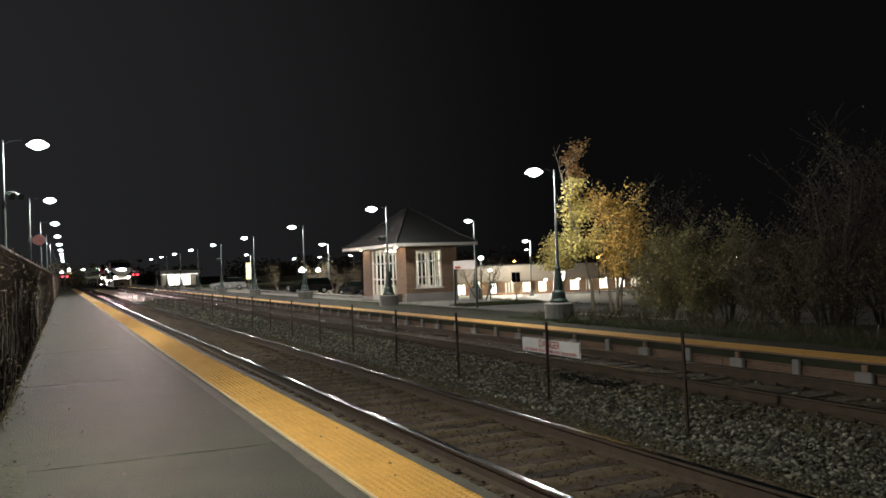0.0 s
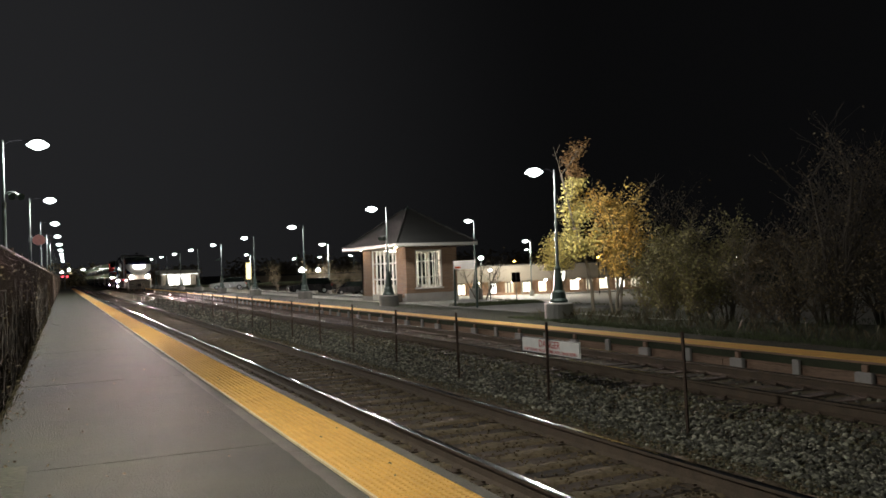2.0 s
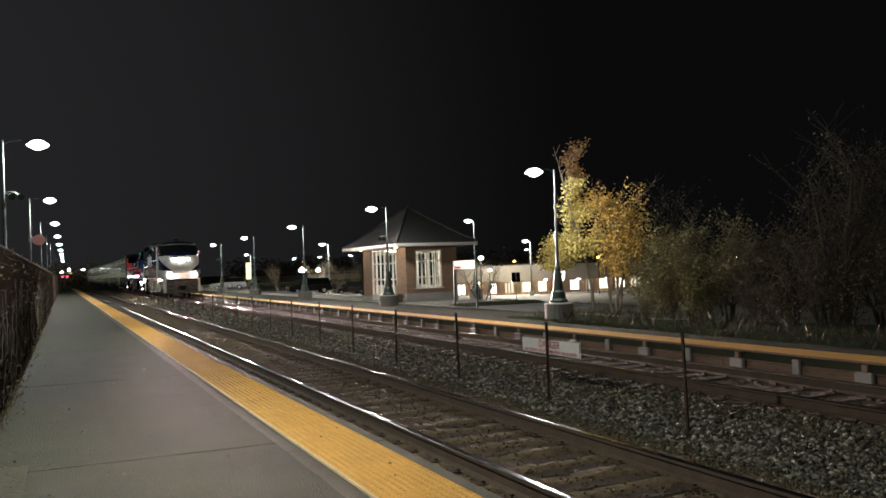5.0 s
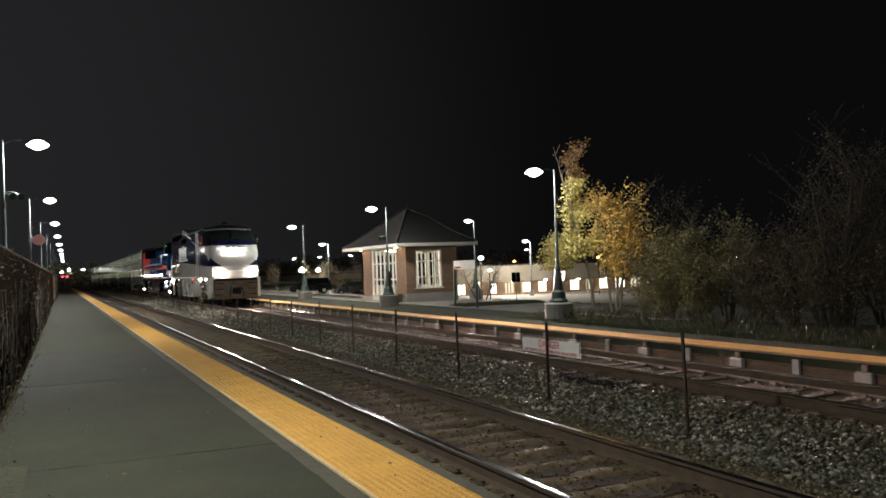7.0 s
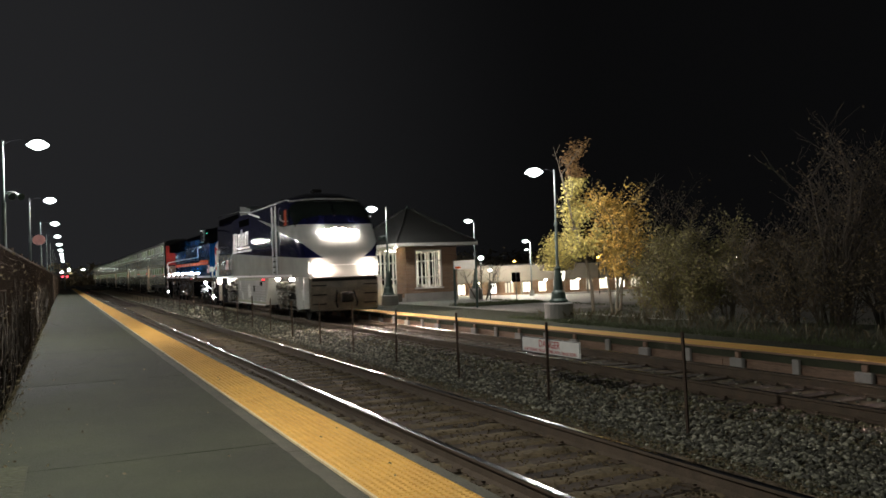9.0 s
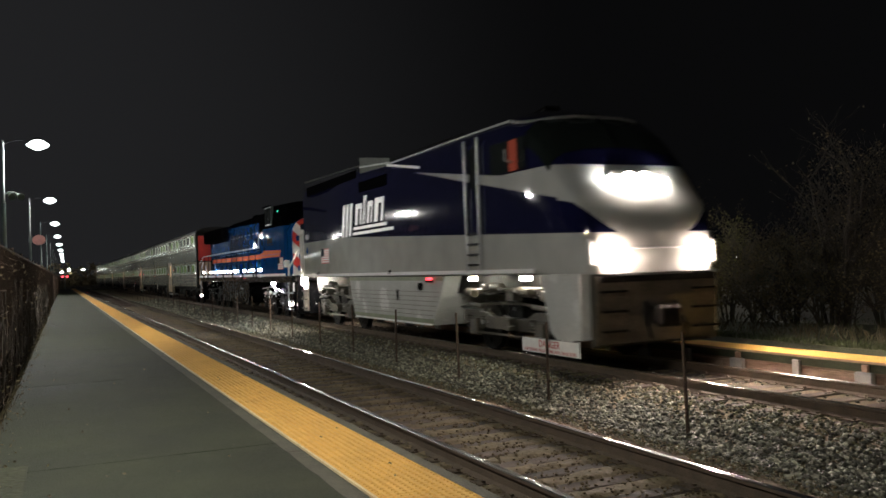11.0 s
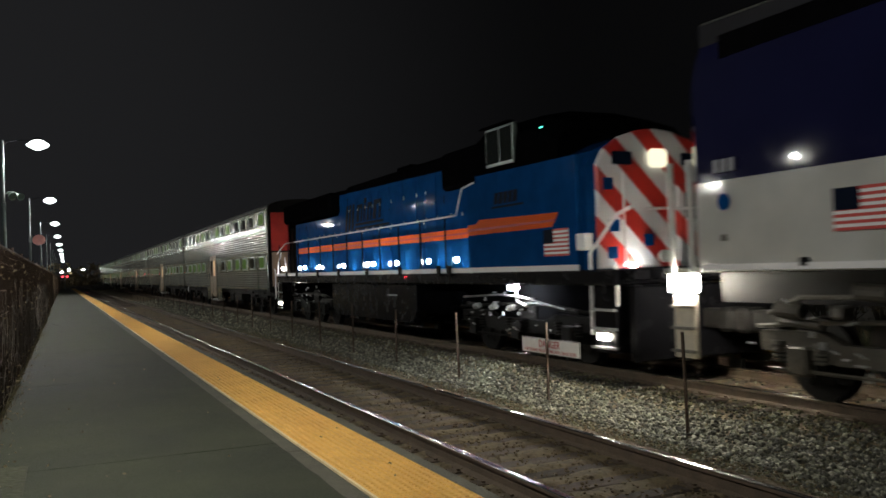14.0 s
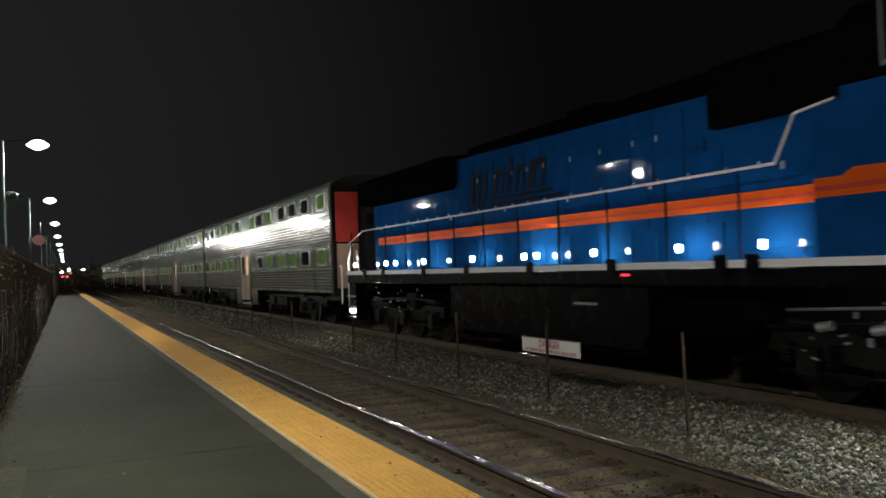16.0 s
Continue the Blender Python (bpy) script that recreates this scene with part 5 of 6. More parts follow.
def build_car(first):
    label = "fluted stainless steel double-deck passenger car with red end" if first else "fluted stainless steel double-deck passenger car"
    c = thing("passenger_car", label, "train car", group="passenger cars")
    L = 25.45
    prof = [(-1.45, 1.08), (-1.50, 1.1)]
    for za, zb in ((1.14, 1.93), (2.66, 3.55)):
        z = za
        while z < zb:
            prof += [(-1.475, z), (-1.53, z + 0.022), (-1.53, z + 0.05), (-1.475, z + 0.07)]
            z += 0.10
        prof += [(-1.512, zb + 0.03), (-1.512, 2.62 if za < 2 else 4.42)]
    prof += [(-1.49, 4.52), (-1.38, 4.64), (-1.1, 4.75), (-0.7, 4.82), (0, 4.85)]
    prof += [(-x, zz) for x, zz in reversed(prof[:-1])]
    # 1: roof, 2: recess between flutes with painted-in shade, 0: plain steel
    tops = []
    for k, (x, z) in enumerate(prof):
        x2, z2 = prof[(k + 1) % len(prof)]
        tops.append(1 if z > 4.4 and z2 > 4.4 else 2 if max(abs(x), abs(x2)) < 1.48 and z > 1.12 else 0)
    # the shell is made of sheets, none of them quite in one plane with the next
    rng = random.Random(52)
    edges = [0.12, 2.05, 3.85, 5.55, 7.5, 9.5, 11.3, 12.4, 14.6, 16.0, 17.7, 19.6, 21.5, 23.3, L]
    for ya, yb in zip(edges, edges[1:]):
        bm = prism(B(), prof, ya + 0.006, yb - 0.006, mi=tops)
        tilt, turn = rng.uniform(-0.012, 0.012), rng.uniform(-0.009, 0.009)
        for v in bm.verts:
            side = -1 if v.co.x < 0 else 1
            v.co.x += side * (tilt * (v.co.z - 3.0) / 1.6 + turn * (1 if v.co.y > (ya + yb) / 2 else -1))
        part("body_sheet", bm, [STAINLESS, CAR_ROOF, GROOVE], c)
        if yb < L:
            for s in (-1, 1):
                part("seam_strip", box(B(), s * 1.53 - 0.006, s * 1.53 + 0.006, yb - 0.014, yb + 0.014, 1.14, 4.4), STAINLESS, c)
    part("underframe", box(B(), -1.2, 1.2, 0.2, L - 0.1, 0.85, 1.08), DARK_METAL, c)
    # end wall facing the engines
    arch = [(-1.47, 1.0), (-1.47, 4.5), (-1.36, 4.64), (-1.09, 4.76), (-0.69, 4.83), (0.0, 4.86)]
    part("end_wall", prism(B(), arch + [(-a, b) for a, b in reversed(arch[:-1])], 0.0, 0.118), DARK_METAL, c, "grimy dark end wall")
    for s in (-1, 1):
        part("end_panel", box(B(), s * 0.98 - 0.38, s * 0.98 + 0.38, -0.03, -0.002, 2.72, 4.3, 0.02), CAR_RED if first else DARK_METAL, c, "red painted end panel" if first else "")
        part("lower_end_panel", box(B(), s * 0.98 - 0.36, s * 0.98 + 0.36, -0.025, -0.002, 1.25, 2.66, 0.02), CAR_DOOR, c, "rusty lower end panel")
    part("end_door", box(B(), -0.55, 0.55, -0.5, -0.001, 1.1, 3.6, 0.04), DARK_METAL, c)
    part("diaphragm", box(B(), -0.6, 0.6, -0.36, -0.02, 1.0, 1.3, 0.04), DARK_METAL, c)
    for x in (-1.25, 1.25):
        grab_rail(c, [(x, -0.06, 0.75), (x, -0.16, 0.8), (x, -0.16, 1.9), (x, -0.03, 1.95)], LOGO_WHITE, 0.025)
    # doors amidships
    for s in (-1, 1):
        d = part("door", box(B(), s * 1.53 - 0.012, s * 1.53 + 0.012, 12.58, 14.46, 0.62, 2.85, 0.01), CAR_DOOR, c, "tan sliding double door in a dark recess")
        for ya, yb in ((12.86, 13.29), (13.75, 14.18)):
            part("pane", box(B(), s * 1.548 - 0.005, s * 1.548 + 0.005, ya, yb, 1.75, 2.6), CAR_GLASS_WARM if ya < 13 else TRAIN_GLASS, d)
        part("seam", box(B(), s * 1.546 - 0.003, s * 1.546 + 0.003, 13.505, 13.535, 0.64, 2.83), BLACK_PAINT, d)
        for ya, yb in ((11.2, 12.5), (14.54, 15.8)):
            part("side_skirt", box(B(), s * 1.49 - 0.02, s * 1.49 + 0.02, ya, yb, 0.45, 1.12, 0.01), STAINLESS, c)
        part("step", box(B(), s * 1.3 - 0.22, s * 1.3 + 0.22, 12.6, 14.44, 0.42, 0.5), STEEL, c)
    # windows: frame and pane, both decks
    fmesh = mesh_of("window_frame", box(B(), -0.02, 0.02, -0.46, 0.46, -0.27, 0.27, 0.015), FRAME_STEEL)
    pdark = mesh_of("pane", octagon_pane(), TRAIN_GLASS)
    plit = mesh_of("pane", octagon_pane(), CAR_GLASS)
    rng = random.Random(17)
    rows = [(4.06, y) for y in (1.0, 3.0, 4.7, 6.4, 8.65, 10.35, 11.9, 15.2, 16.85, 18.6, 20.5, 22.4, 24.3)]
    rows += [(2.26, y) for y in (1.0, 3.0, 4.7, 6.4, 8.5, 10.3, 16.85, 18.6, 20.5, 22.4, 24.3)]
    for zc, y in rows:
        for s in (-1, 1):
            f = new("window", fmesh)
            f.parent, f.location = c, (s * 1.524, y, zc)
            p = new("pane", plit if rng.random() < 0.62 else pdark)
            p.parent, p.location = f, (s * 0.0225, 0, 0)
    # trucks and underfloor boxes
    for yc in (3.6, 21.6):
        truck(c, yc, (yc - 1.2, yc + 1.2), DARK_METAL, 1.75)
        for a in (-1.2, 1.2):
            wheelset(c, yc + a, 0.46)
    for ya, yb in ((6.8, 8.6), (8.9, 9.9), (15.3, 17.0), (17.3, 19.0)):
        part("equipment_box", box(B(), -1.3, 1.3, ya, yb, 0.5, 0.86, 0.04), DARK_METAL, c)
    return c


LEAD_ENGINE, LEAD_WHEELS = build_lead_engine()
SECOND_ENGINE, SECOND_WHEELS = build_second_engine()
CARS = [build_car(True)]
plain_car = build_car(False)
CARS.append(plain_car)
for _ in range(4):
    CARS.append(copy_thing(plain_car, pose(0, 0, 0)))


# ---------------------------------------------------------------- plants
LEAF_GOLD = varied(mat("golden_leaf", (0.74, 0.50, 0.14), 0.6, var=0.3, scale=3, fine=20, bump=0.0), 0.45, True)
LEAF_GREEN = varied(mat("yellow_green_leaf", (0.78, 0.67, 0.25), 0.6, var=0.3, scale=3, fine=20, bump=0.0), 0.45, True)
LEAF_RUST = varied(mat("rusty_leaf", (0.26, 0.145, 0.055), 0.7, var=0.3, scale=3, fine=20, bump=0.0), 0.5, True)
LEAF_OLIVE = varied(mat("olive_leaf", (0.27, 0.24, 0.10), 0.7, var=0.3, scale=3, fine=20, bump=0.0), 0.5, True)
LEAF_DULL = varied(mat("dull_brown_leaf", (0.20, 0.155, 0.085), 0.7, var=0.3, scale=3, fine=20, bump=0.0), 0.5, True)
BARK = mat("grey_brown_bark", (0.20, 0.17, 0.13), 0.9, var=0.35, scale=6, fine=40, bump=0.5, stretch=(1, 1, 0.3))
BARK_DARK = mat("dark_twig_bark", (0.09, 0.075, 0.06), 0.9, var=0.35, scale=6, fine=40, bump=0.3)
GRASS = varied(mat("autumn_grass", (0.085, 0.105, 0.045), 0.8, var=0.3, scale=2, fine=20, bump=0.0), 0.5, True)
DRY_GRASS = varied(mat("dry_weeds", (0.12, 0.10, 0.055), 0.8, var=0.3, scale=2, fine=20, bump=0.0), 0.5, True)
for leafy in (LEAF_GOLD, LEAF_GREEN, LEAF_DULL, GRASS, DRY_GRASS):
    leafy.node_tree.nodes["Principled BSDF"].inputs["Subsurface Weight"].default_value = 0.0


def leaf_mesh(spots, rng, size, material, name):
    V, F = [], []
    for p in spots:
        s = size * rng.uniform(0.6, 1.3)
        a = Vector((rng.gauss(0, 1), rng.gauss(0, 1), rng.gauss(0, 0.6))).normalized()
        b = a.orthogonal().normalized()
        b = (b * math.cos(rng.uniform(0, 6.28)) + a.cross(b) * math.sin(rng.uniform(0, 6.28))).normalized()
        n = a.cross(b) * 0.25
        k = len(V)
        V += [tuple(p - a * s), tuple(p + b * s * 0.55 + n * s), tuple(p + a * s), tuple(p - b * s * 0.55 + n * s)]
        F += [(k, k + 1, k + 2), (k, k + 2, k + 3)]
    me = bpy.data.meshes.new(name)
    me.from_pydata(V, [], F)
    me.materials.append(material)
    return me


def tree(name, label, category, x, y, h, spread, stems, seed, leaf_mat, leaves, leaf=0.07, bark=None, low=0.25, top_leaf=None, group="", slim=9.0, bare=0.0, reach=1.0):
    """Several tapered stems with limbs and twigs, and a crown of single leaves round the twigs."""
    rng = random.Random(seed)
    t = thing(name, label, category, pose(x, y, ground_z(x) - 0.05), group)
    bm = B()
    twigs = []

    def limb(p, d, length, r, depth):
        n = 5 if depth == 0 else 3
        for k in range(n):
            q = p + d * (length / n)
            r2 = max(0.004, r * (1 - 0.8 / n * (1 if depth else 0.9)))
            rod(bm, p, q, r, r2, 6 if depth == 0 else 4, caps=False)
            p, r = q, r2
            d = (d + Vector((rng.gauss(0, 0.13), rng.gauss(0, 0.13), 0.05))).normalized()
            if depth >= 1:
                twigs.append(p.copy())
            if depth < 2 and (depth == 1 or p.z > h * low):
                for _ in range(3 if depth == 0 else 2):
                    a = rng.uniform(0, 2 * math.pi)
                    o = Vector((math.cos(a), math.sin(a), rng.uniform(0.25, 0.9))).normalized()
                    limb(p, (o + d * 0.45).normalized(), length * (reach * rng.uniform(0.22, 0.42) if depth == 0 else rng.uniform(0.3, 0.55)), r * 0.55, depth + 1)
    for s in range(stems):
        a = rng.uniform(0, 2 * math.pi)
        lean = spread / h * rng.uniform(0.2, 0.75) if stems > 1 else 0.03
        d = Vector((math.cos(a) * lean, math.sin(a) * lean, 1)).normalized()
        base = Vector((math.cos(a) * 0.12, math.sin(a) * 0.12, 0)) * (1 if stems > 1 else 0)
        limb(base, d, h * rng.uniform(0.72, 0.92) if stems > 1 else h * 0.92, (0.022 * h / stems ** 0.5 if stems > 1 else 0.011 * h) + 0.01, 0)
    part("trunk", bm, bark or BARK, t)
    if leaves:
        spots = []
        for _ in range(leaves):
            p = rng.choice(twigs)
            spots.append(p + Vector((rng.gauss(0, 0.1), rng.gauss(0, 0.1), rng.gauss(0, 0.1))))
        spots = [p for p in spots if p.z > bare and math.hypot(p.x, p.y) < slim * (1.15 - 0.5 * p.z / h) * rng.uniform(0.45, 1.7)]
        if top_leaf:
            hi = [p for p in spots if p.z > h * 0.87]
            spots = [p for p in spots if p.z <= h * 0.87]
            ob = new("crown_top", leaf_mesh(hi, rng, leaf, top_leaf, "crown_top"))
            ob.parent = t
            tagged(ob, kind="stuff")
        ob = new("crown", leaf_mesh(spots, rng, leaf, leaf_mat, "crown"))
        ob.parent = t
    return t


def build_trees():
    tree("tree", "slender tree with golden-green autumn leaves lit by a lamp", "tree", 15.75, 23.2, 5.15, 0.5, 1, 11, LEAF_GREEN, 7500, 0.055, BARK, 0.2, LEAF_RUST, slim=1.0, bare=1.1, reach=0.62)
    tree("tree", "bushy tree with golden autumn leaves", "tree", 16.2, 22.6, 4.0, 0.8, 4, 12, LEAF_GOLD, 8500, 0.052, BARK, 0.2, slim=1.2, bare=0.5, reach=0.75)
    tree("tree", "leafy golden-brown small tree behind the platform", "tree", 15.55, 24.9, 2.5, 0.5, 4, 13, LEAF_GREEN, 5000, 0.05, BARK, 0.4, slim=0.95, bare=1.5, reach=0.8)
    tree("tree", "half-bare tree with yellowish leaves", "tree", 17.0, 21.2, 2.6, 1.2, 5, 14, LEAF_OLIVE, 5000, 0.045, BARK, 0.15)
    rng = random.Random(77)
    spots = [(16.3, 21.2, 1.8), (17.3, 20.2, 2.5), (16.4, 19.8, 1.9), (17.5, 19.2, 2.7), (16.2, 18.4, 1.6), (17.2, 17.6, 2.2), (16.4, 16.6, 1.5), (17.6, 15.8, 2.2), (15.8, 15.0, 1.1), (16.8, 14.4, 1.7), (17.8, 13.6, 2.3), (16.4, 12.6, 1.6),
             (17.2, 11.6, 2.4), (18.2, 12.4, 3.2), (16.2, 11.0, 2.0), (17.8, 10.0, 2.9), (19.5, 15.5, 3.2), (20.0, 12.6, 4.0), (19.4, 18.2, 3.0), (18.6, 15.9, 4.5), (20.2, 14.6, 4.5), (19.6, 17.4, 4.3), (18.9, 11.6, 3.9), (18.2, 22.2, 3.9), (21.5, 16.8, 4.5)]
    for k, (x, y, h) in enumerate(spots):
        near = k < 5
        tree("shrub", "tangled half-bare shrub with dull autumn leaves", "shrub", x + rng.uniform(-.3, .3), y, h, 1.3, 6 if near else 5, 100 + k, LEAF_OLIVE if near else LEAF_DULL, 2800 if near else 650, 0.042, BARK if k < 8 else BARK_DARK, 0.12, group="thicket beside the platform")
    # bare trees in the parking lot
    for k, (x, y, h) in enumerate(((29.5, 104.0, 3.6), (33.0, 108.0, 4.0), (37.0, 112.0, 3.6), (40.5, 118, 4.2), (26.5, 112, 3.4))):
        tree("tree", "small bare tree on a parking lot island", "tree", x, y, h, 3.2, 5, 200 + k, LEAF_DULL, 300, 0.1, BARK, 0.2, group="parking lot trees")
    tree("tree", "small bare ornamental tree beside the station", "tree", 18.3, 36.2, 2.3, 1.6, 4, 301, LEAF_DULL, 60, 0.06, BARK_DARK, 0.3)
    tree("tree", "bare tree standing over the fence", "tree", -3.4, 20.0, 5.4, 2.6, 3, 302, LEAF_DULL, 500, 0.07, BARK_DARK, 0.3)


def blades(name, label, category, material, spots, rng, h0, h1, w):
    V, F = [], []
    for x, y, z in spots:
        h, a, l = rng.uniform(h0, h1), rng.uniform(0, 6.28), rng.gauss(0, 0.35)
        dx, dy = math.cos(a) * w, math.sin(a) * w
        k = len(V)
        V += [(x - dx, y - dy, z), (x + dx, y + dy, z), (x + dx * .5 - dy / w * l * h * .4, y + dy * .5 + dx / w * l * h * .4, z + h * .6), (x - dy / w * l * h, y + dx / w * l * h, z + h * rng.uniform(.8, 1))]
        F += [(k, k + 1, k + 2), (k, k + 2, k + 3)]
    me = bpy.data.meshes.new(name)
    me.from_pydata(V, [], F)
    me.materials.append(material)
    return tagged(new(name, me), label, category, kind="stuff")


def build_weeds():
    rng = random.Random(31)
    g = [(12.4 + abs(rng.gauss(0, 0.5)), rng.uniform(5, 23), 0.15) for _ in range(9000)] + [(rng.uniform(12.4, 18), rng.uniform(6, 24), 0.15) for _ in range(6000)]
    g += [(rng.uniform(18.25, 19.1), rng.uniform(24, 36), 0.15) for _ in range(1500)]
    g += [(rng.uniform(14.6, 18.2), rng.uniform(30.3, 31.8), 0.235) for _ in range(3000)]
    blades("grass", "rough dark green grass behind the platform", "grass", GRASS, g, rng, 0.04, 0.13, 0.005)
    g = [(13.0 + abs(rng.gauss(0, 1.2)), rng.uniform(6, 23), 0.17) for _ in range(1500)]
    blades("weeds", "tall dry weeds under the shrubs", "weeds", DRY_GRASS, g, rng, 0.12, 0.36, 0.003)
    g = []
    for _ in range(5200):
        y = 7 + 40 * rng.random() ** 1.6
        g.append((fence_x(y) + abs(rng.gauss(0, 0.035)), y, PLAT_Z))
    blades("fence_weeds", "dry weeds and grass along the fence foot", "weeds", DRY_GRASS, g, rng, 0.02, 0.14, 0.003)
    # bare vines on the fence
    bm = B()
    for _ in range(420):
        y = 6 + 34 * rng.random() ** 1.5
        p = Vector((fence_x(y) + 0.05, y, PLAT_Z + rng.uniform(0, 0.6)))
        d = Vector((0.02, rng.uniform(-1, 1), rng.uniform(0.2, 1.2))).normalized()
        for k in range(5):
            q = p + d * rng.uniform(0.12, 0.28)
            q.x = fence_x(q.y) + rng.uniform(0.032, 0.06)
            if q.z > PLAT_Z + 2.1:
                break
            rod(bm, p, q, 0.006, 0.005, 4, caps=False)
            p, d = q, (d + Vector((0, rng.gauss(0, 0.5), rng.gauss(0.05, 0.4)))).normalized()
    single("vines", bm, BARK_DARK, "bare tangled vines climbing the fence", "vines", "stuff")
    lv = []
    for _ in range(700):
        y = 6 + 40 * rng.random() ** 1.5
        z = rng.random() ** 2.6
        lv.append(Vector((fence_x(y) + 0.03 + abs(rng.gauss(0, 0.015)), y, PLAT_Z + 2.0 * z)))
    ob = new("vine_leaves", leaf_mesh(lv, rng, 0.035, LEAF_DULL, "vine_leaves"))
    tagged(ob, "withered brown vine leaves on the fence", "leaves", kind="stuff")
    # fallen leaves on the platform and its edge
    lv = [Vector((rng.uniform(-0.6, 2.5), 4.5 + 14 * rng.random() ** 1.4, PLAT_Z + 0.012)) for _ in range(70)] + [Vector((fence_x(y) + abs(rng.gauss(0, 0.12)), y, PLAT_Z + 0.012)) for y in (7 + 30 * rng.random() ** 1.5 for _ in range(500))]
    ob = new("fallen_leaves", leaf_mesh(lv, rng, 0.016, LEAF_DULL, "fallen_leaves"))
    tagged(ob, "scattered small fallen leaves on the platform", "leaves", kind="stuff")


def build_far_woods():
    """Dark rows of far trees: uneven clumps of leaves."""
    rng = random.Random(9)
    spots = []
    for x0, x1, y, hh in ((-60, 24, 300, 9), (60, 330, 330, 10), (24, 60, 420, 9), (-40, -8, 120, 7), (120, 260, 150, 8)):
        n = int((x1 - x0) * 1.2)
        for _ in range(n):
            cx, h = rng.uniform(x0, x1), hh * rng.uniform(0.5, 1.1)
            for _ in range(46):
                spots.append(Vector((cx + rng.gauss(0, 1.6), y + rng.gauss(0, 4), -2 + h * rng.random() ** 0.8)))
    ob = new("far_woods", leaf_mesh(spots, rng, 0.75, LEAF_DULL, "far_woods"))
    tagged(ob, "dark far row of trees", "woods", kind="stuff")


# ---------------------------------------------------------------- station house
INNER_LINING = mat("dim_inner_wall", (0.42, 0.38, 0.32), 0.8, var=0.35, scale=1.5, fine=12, bump=0.1)


def build_station():
    st = thing("station_house", "small brick station house with tall windows and hip roof", "building", pose(0, 0, 0.2))
    x0, x1, y0, y1, h = 14.9, 17.55, 37.3, 43.7, 2.62
    T = 0.22

    def wall_box(a, b, c, d, e, f, material=BRICK, name="wall"):
        part(name, box(B(), a, b, c, d, e, f), material, st)
    # wall towards the platform end, with its window
    wx0, wx1, wz0, wz1 = 15.38, 16.76, 0.68, 2.46
    wall_box(x0, wx0, y0, y0 + T, 0.42, h)
    wall_box(wx1, x1, y0, y0 + T, 0.42, h)
    wall_box(wx0, wx1, y0, y0 + T, 0.42, wz0)
    wall_box(wx0, wx1, y0, y0 + T, wz1, h)
    wall_box(x0 - 0.02, x1 + 0.02, y0 - 0.03, y0 + T, 0.0, 0.418, STONE_BASE, "plinth")
    # wall along the platform: pier, glazed bay, pier
    wall_box(x0, x0 + T, y0 + T + 0.002, 38.55, 0.2, h)
    wall_box(x0, x0 + T, 42.15, y1, 0.2, h)
    wall_box(x0 - 0.02, x0 + T, y0 + T + 0.002, 38.55, 0.0, 0.198, STONE_BASE, "plinth")
    wall_box(x0 - 0.02, x0 + T, 42.15, y1, 0.0, 0.198, STONE_BASE, "plinth")
    # back walls
    wall_box(x1 - T, x1, y0 + T + 0.002, y1 - T - 0.002, 0.0, h)
    wall_box(x0, x1, y1 - T, y1, 0.0, h)
    part("inner_lining", box(B(), x1 - T - 0.02, x1 - T - 0.004, y0 + T + 0.01, y1 - T - 0.01, 0.03, h - 0.05), INNER_LINING, st)
    part("inner_lining", box(B(), x0 + T, x1 - T - 0.03, y1 - T - 0.02, y1 - T - 0.004, 0.03, h - 0.05), INNER_LINING, st)
    part("floor", box(B(), x0 + 0.01, x1 - 0.01, y0 + 0.01, y1 - 0.01, -0.1, 0.02), CONCRETE, st)
    part("ceiling", box(B(), x0 + T, x1 - T, y0 + T, y1 - T, h - 0.04, h - 0.003), INNER_LINING, st)
    for y in (38.8, 40.6, 42.4):
        part("ceiling_light", box(B(), 15.9, 16.4, y - 0.5, y + 0.5, h - 0.09, h - 0.043), emit("waiting_room_light", (1.0, 0.93, 0.8), 30.0), st, "glowing ceiling light")
    for y in (38.1, 39.55, 41.0, 42.4):
        iw = part("inner_window", box(B(), x1 - T - 0.05, x1 - T - 0.022, y - 0.55, y + 0.55, 0.75, 2.35), TRAIN_GLASS, st, "dark window in the far wall")
        for d in (-0.52, 0.0, 0.52):
            part("mullion", box(B(), x1 - T - 0.09, x1 - T - 0.052, y + d - 0.03, y + d + 0.03, 0.75, 2.35), TRIM, iw)
    iw = part("inner_window", box(B(), x0 + 0.55, x1 - 0.75, y1 - T - 0.05, y1 - T - 0.022, 0.75, 2.35), TRAIN_GLASS, st, "dark window in the far wall")
    for xx in (x0 + 0.6, x0 + 1.2, x1 - 0.8):
        part("mullion", box(B(), xx - 0.03, xx + 0.03, y1 - T - 0.09, y1 - T - 0.052, 0.75, 2.35), TRIM, iw)
    part("bench", box(B(), 16.7, 17.2, 38.2, 42.2, 0.4, 0.46, 0.01), BARK, st)
    # window with frame, mullions and panes
    win = part("window", box(B(), wx0 - 0.05, wx1 + 0.05, y0 - 0.04, y0 + 0.06, wz0 - 0.07, wz0 - 0.004), TRIM, st, "tall cream-framed window")

    def bars(parent, pts):
        for p in pts:
            part("mullion", box(B(), *p), TRIM, parent)
    w = wx1 - wx0
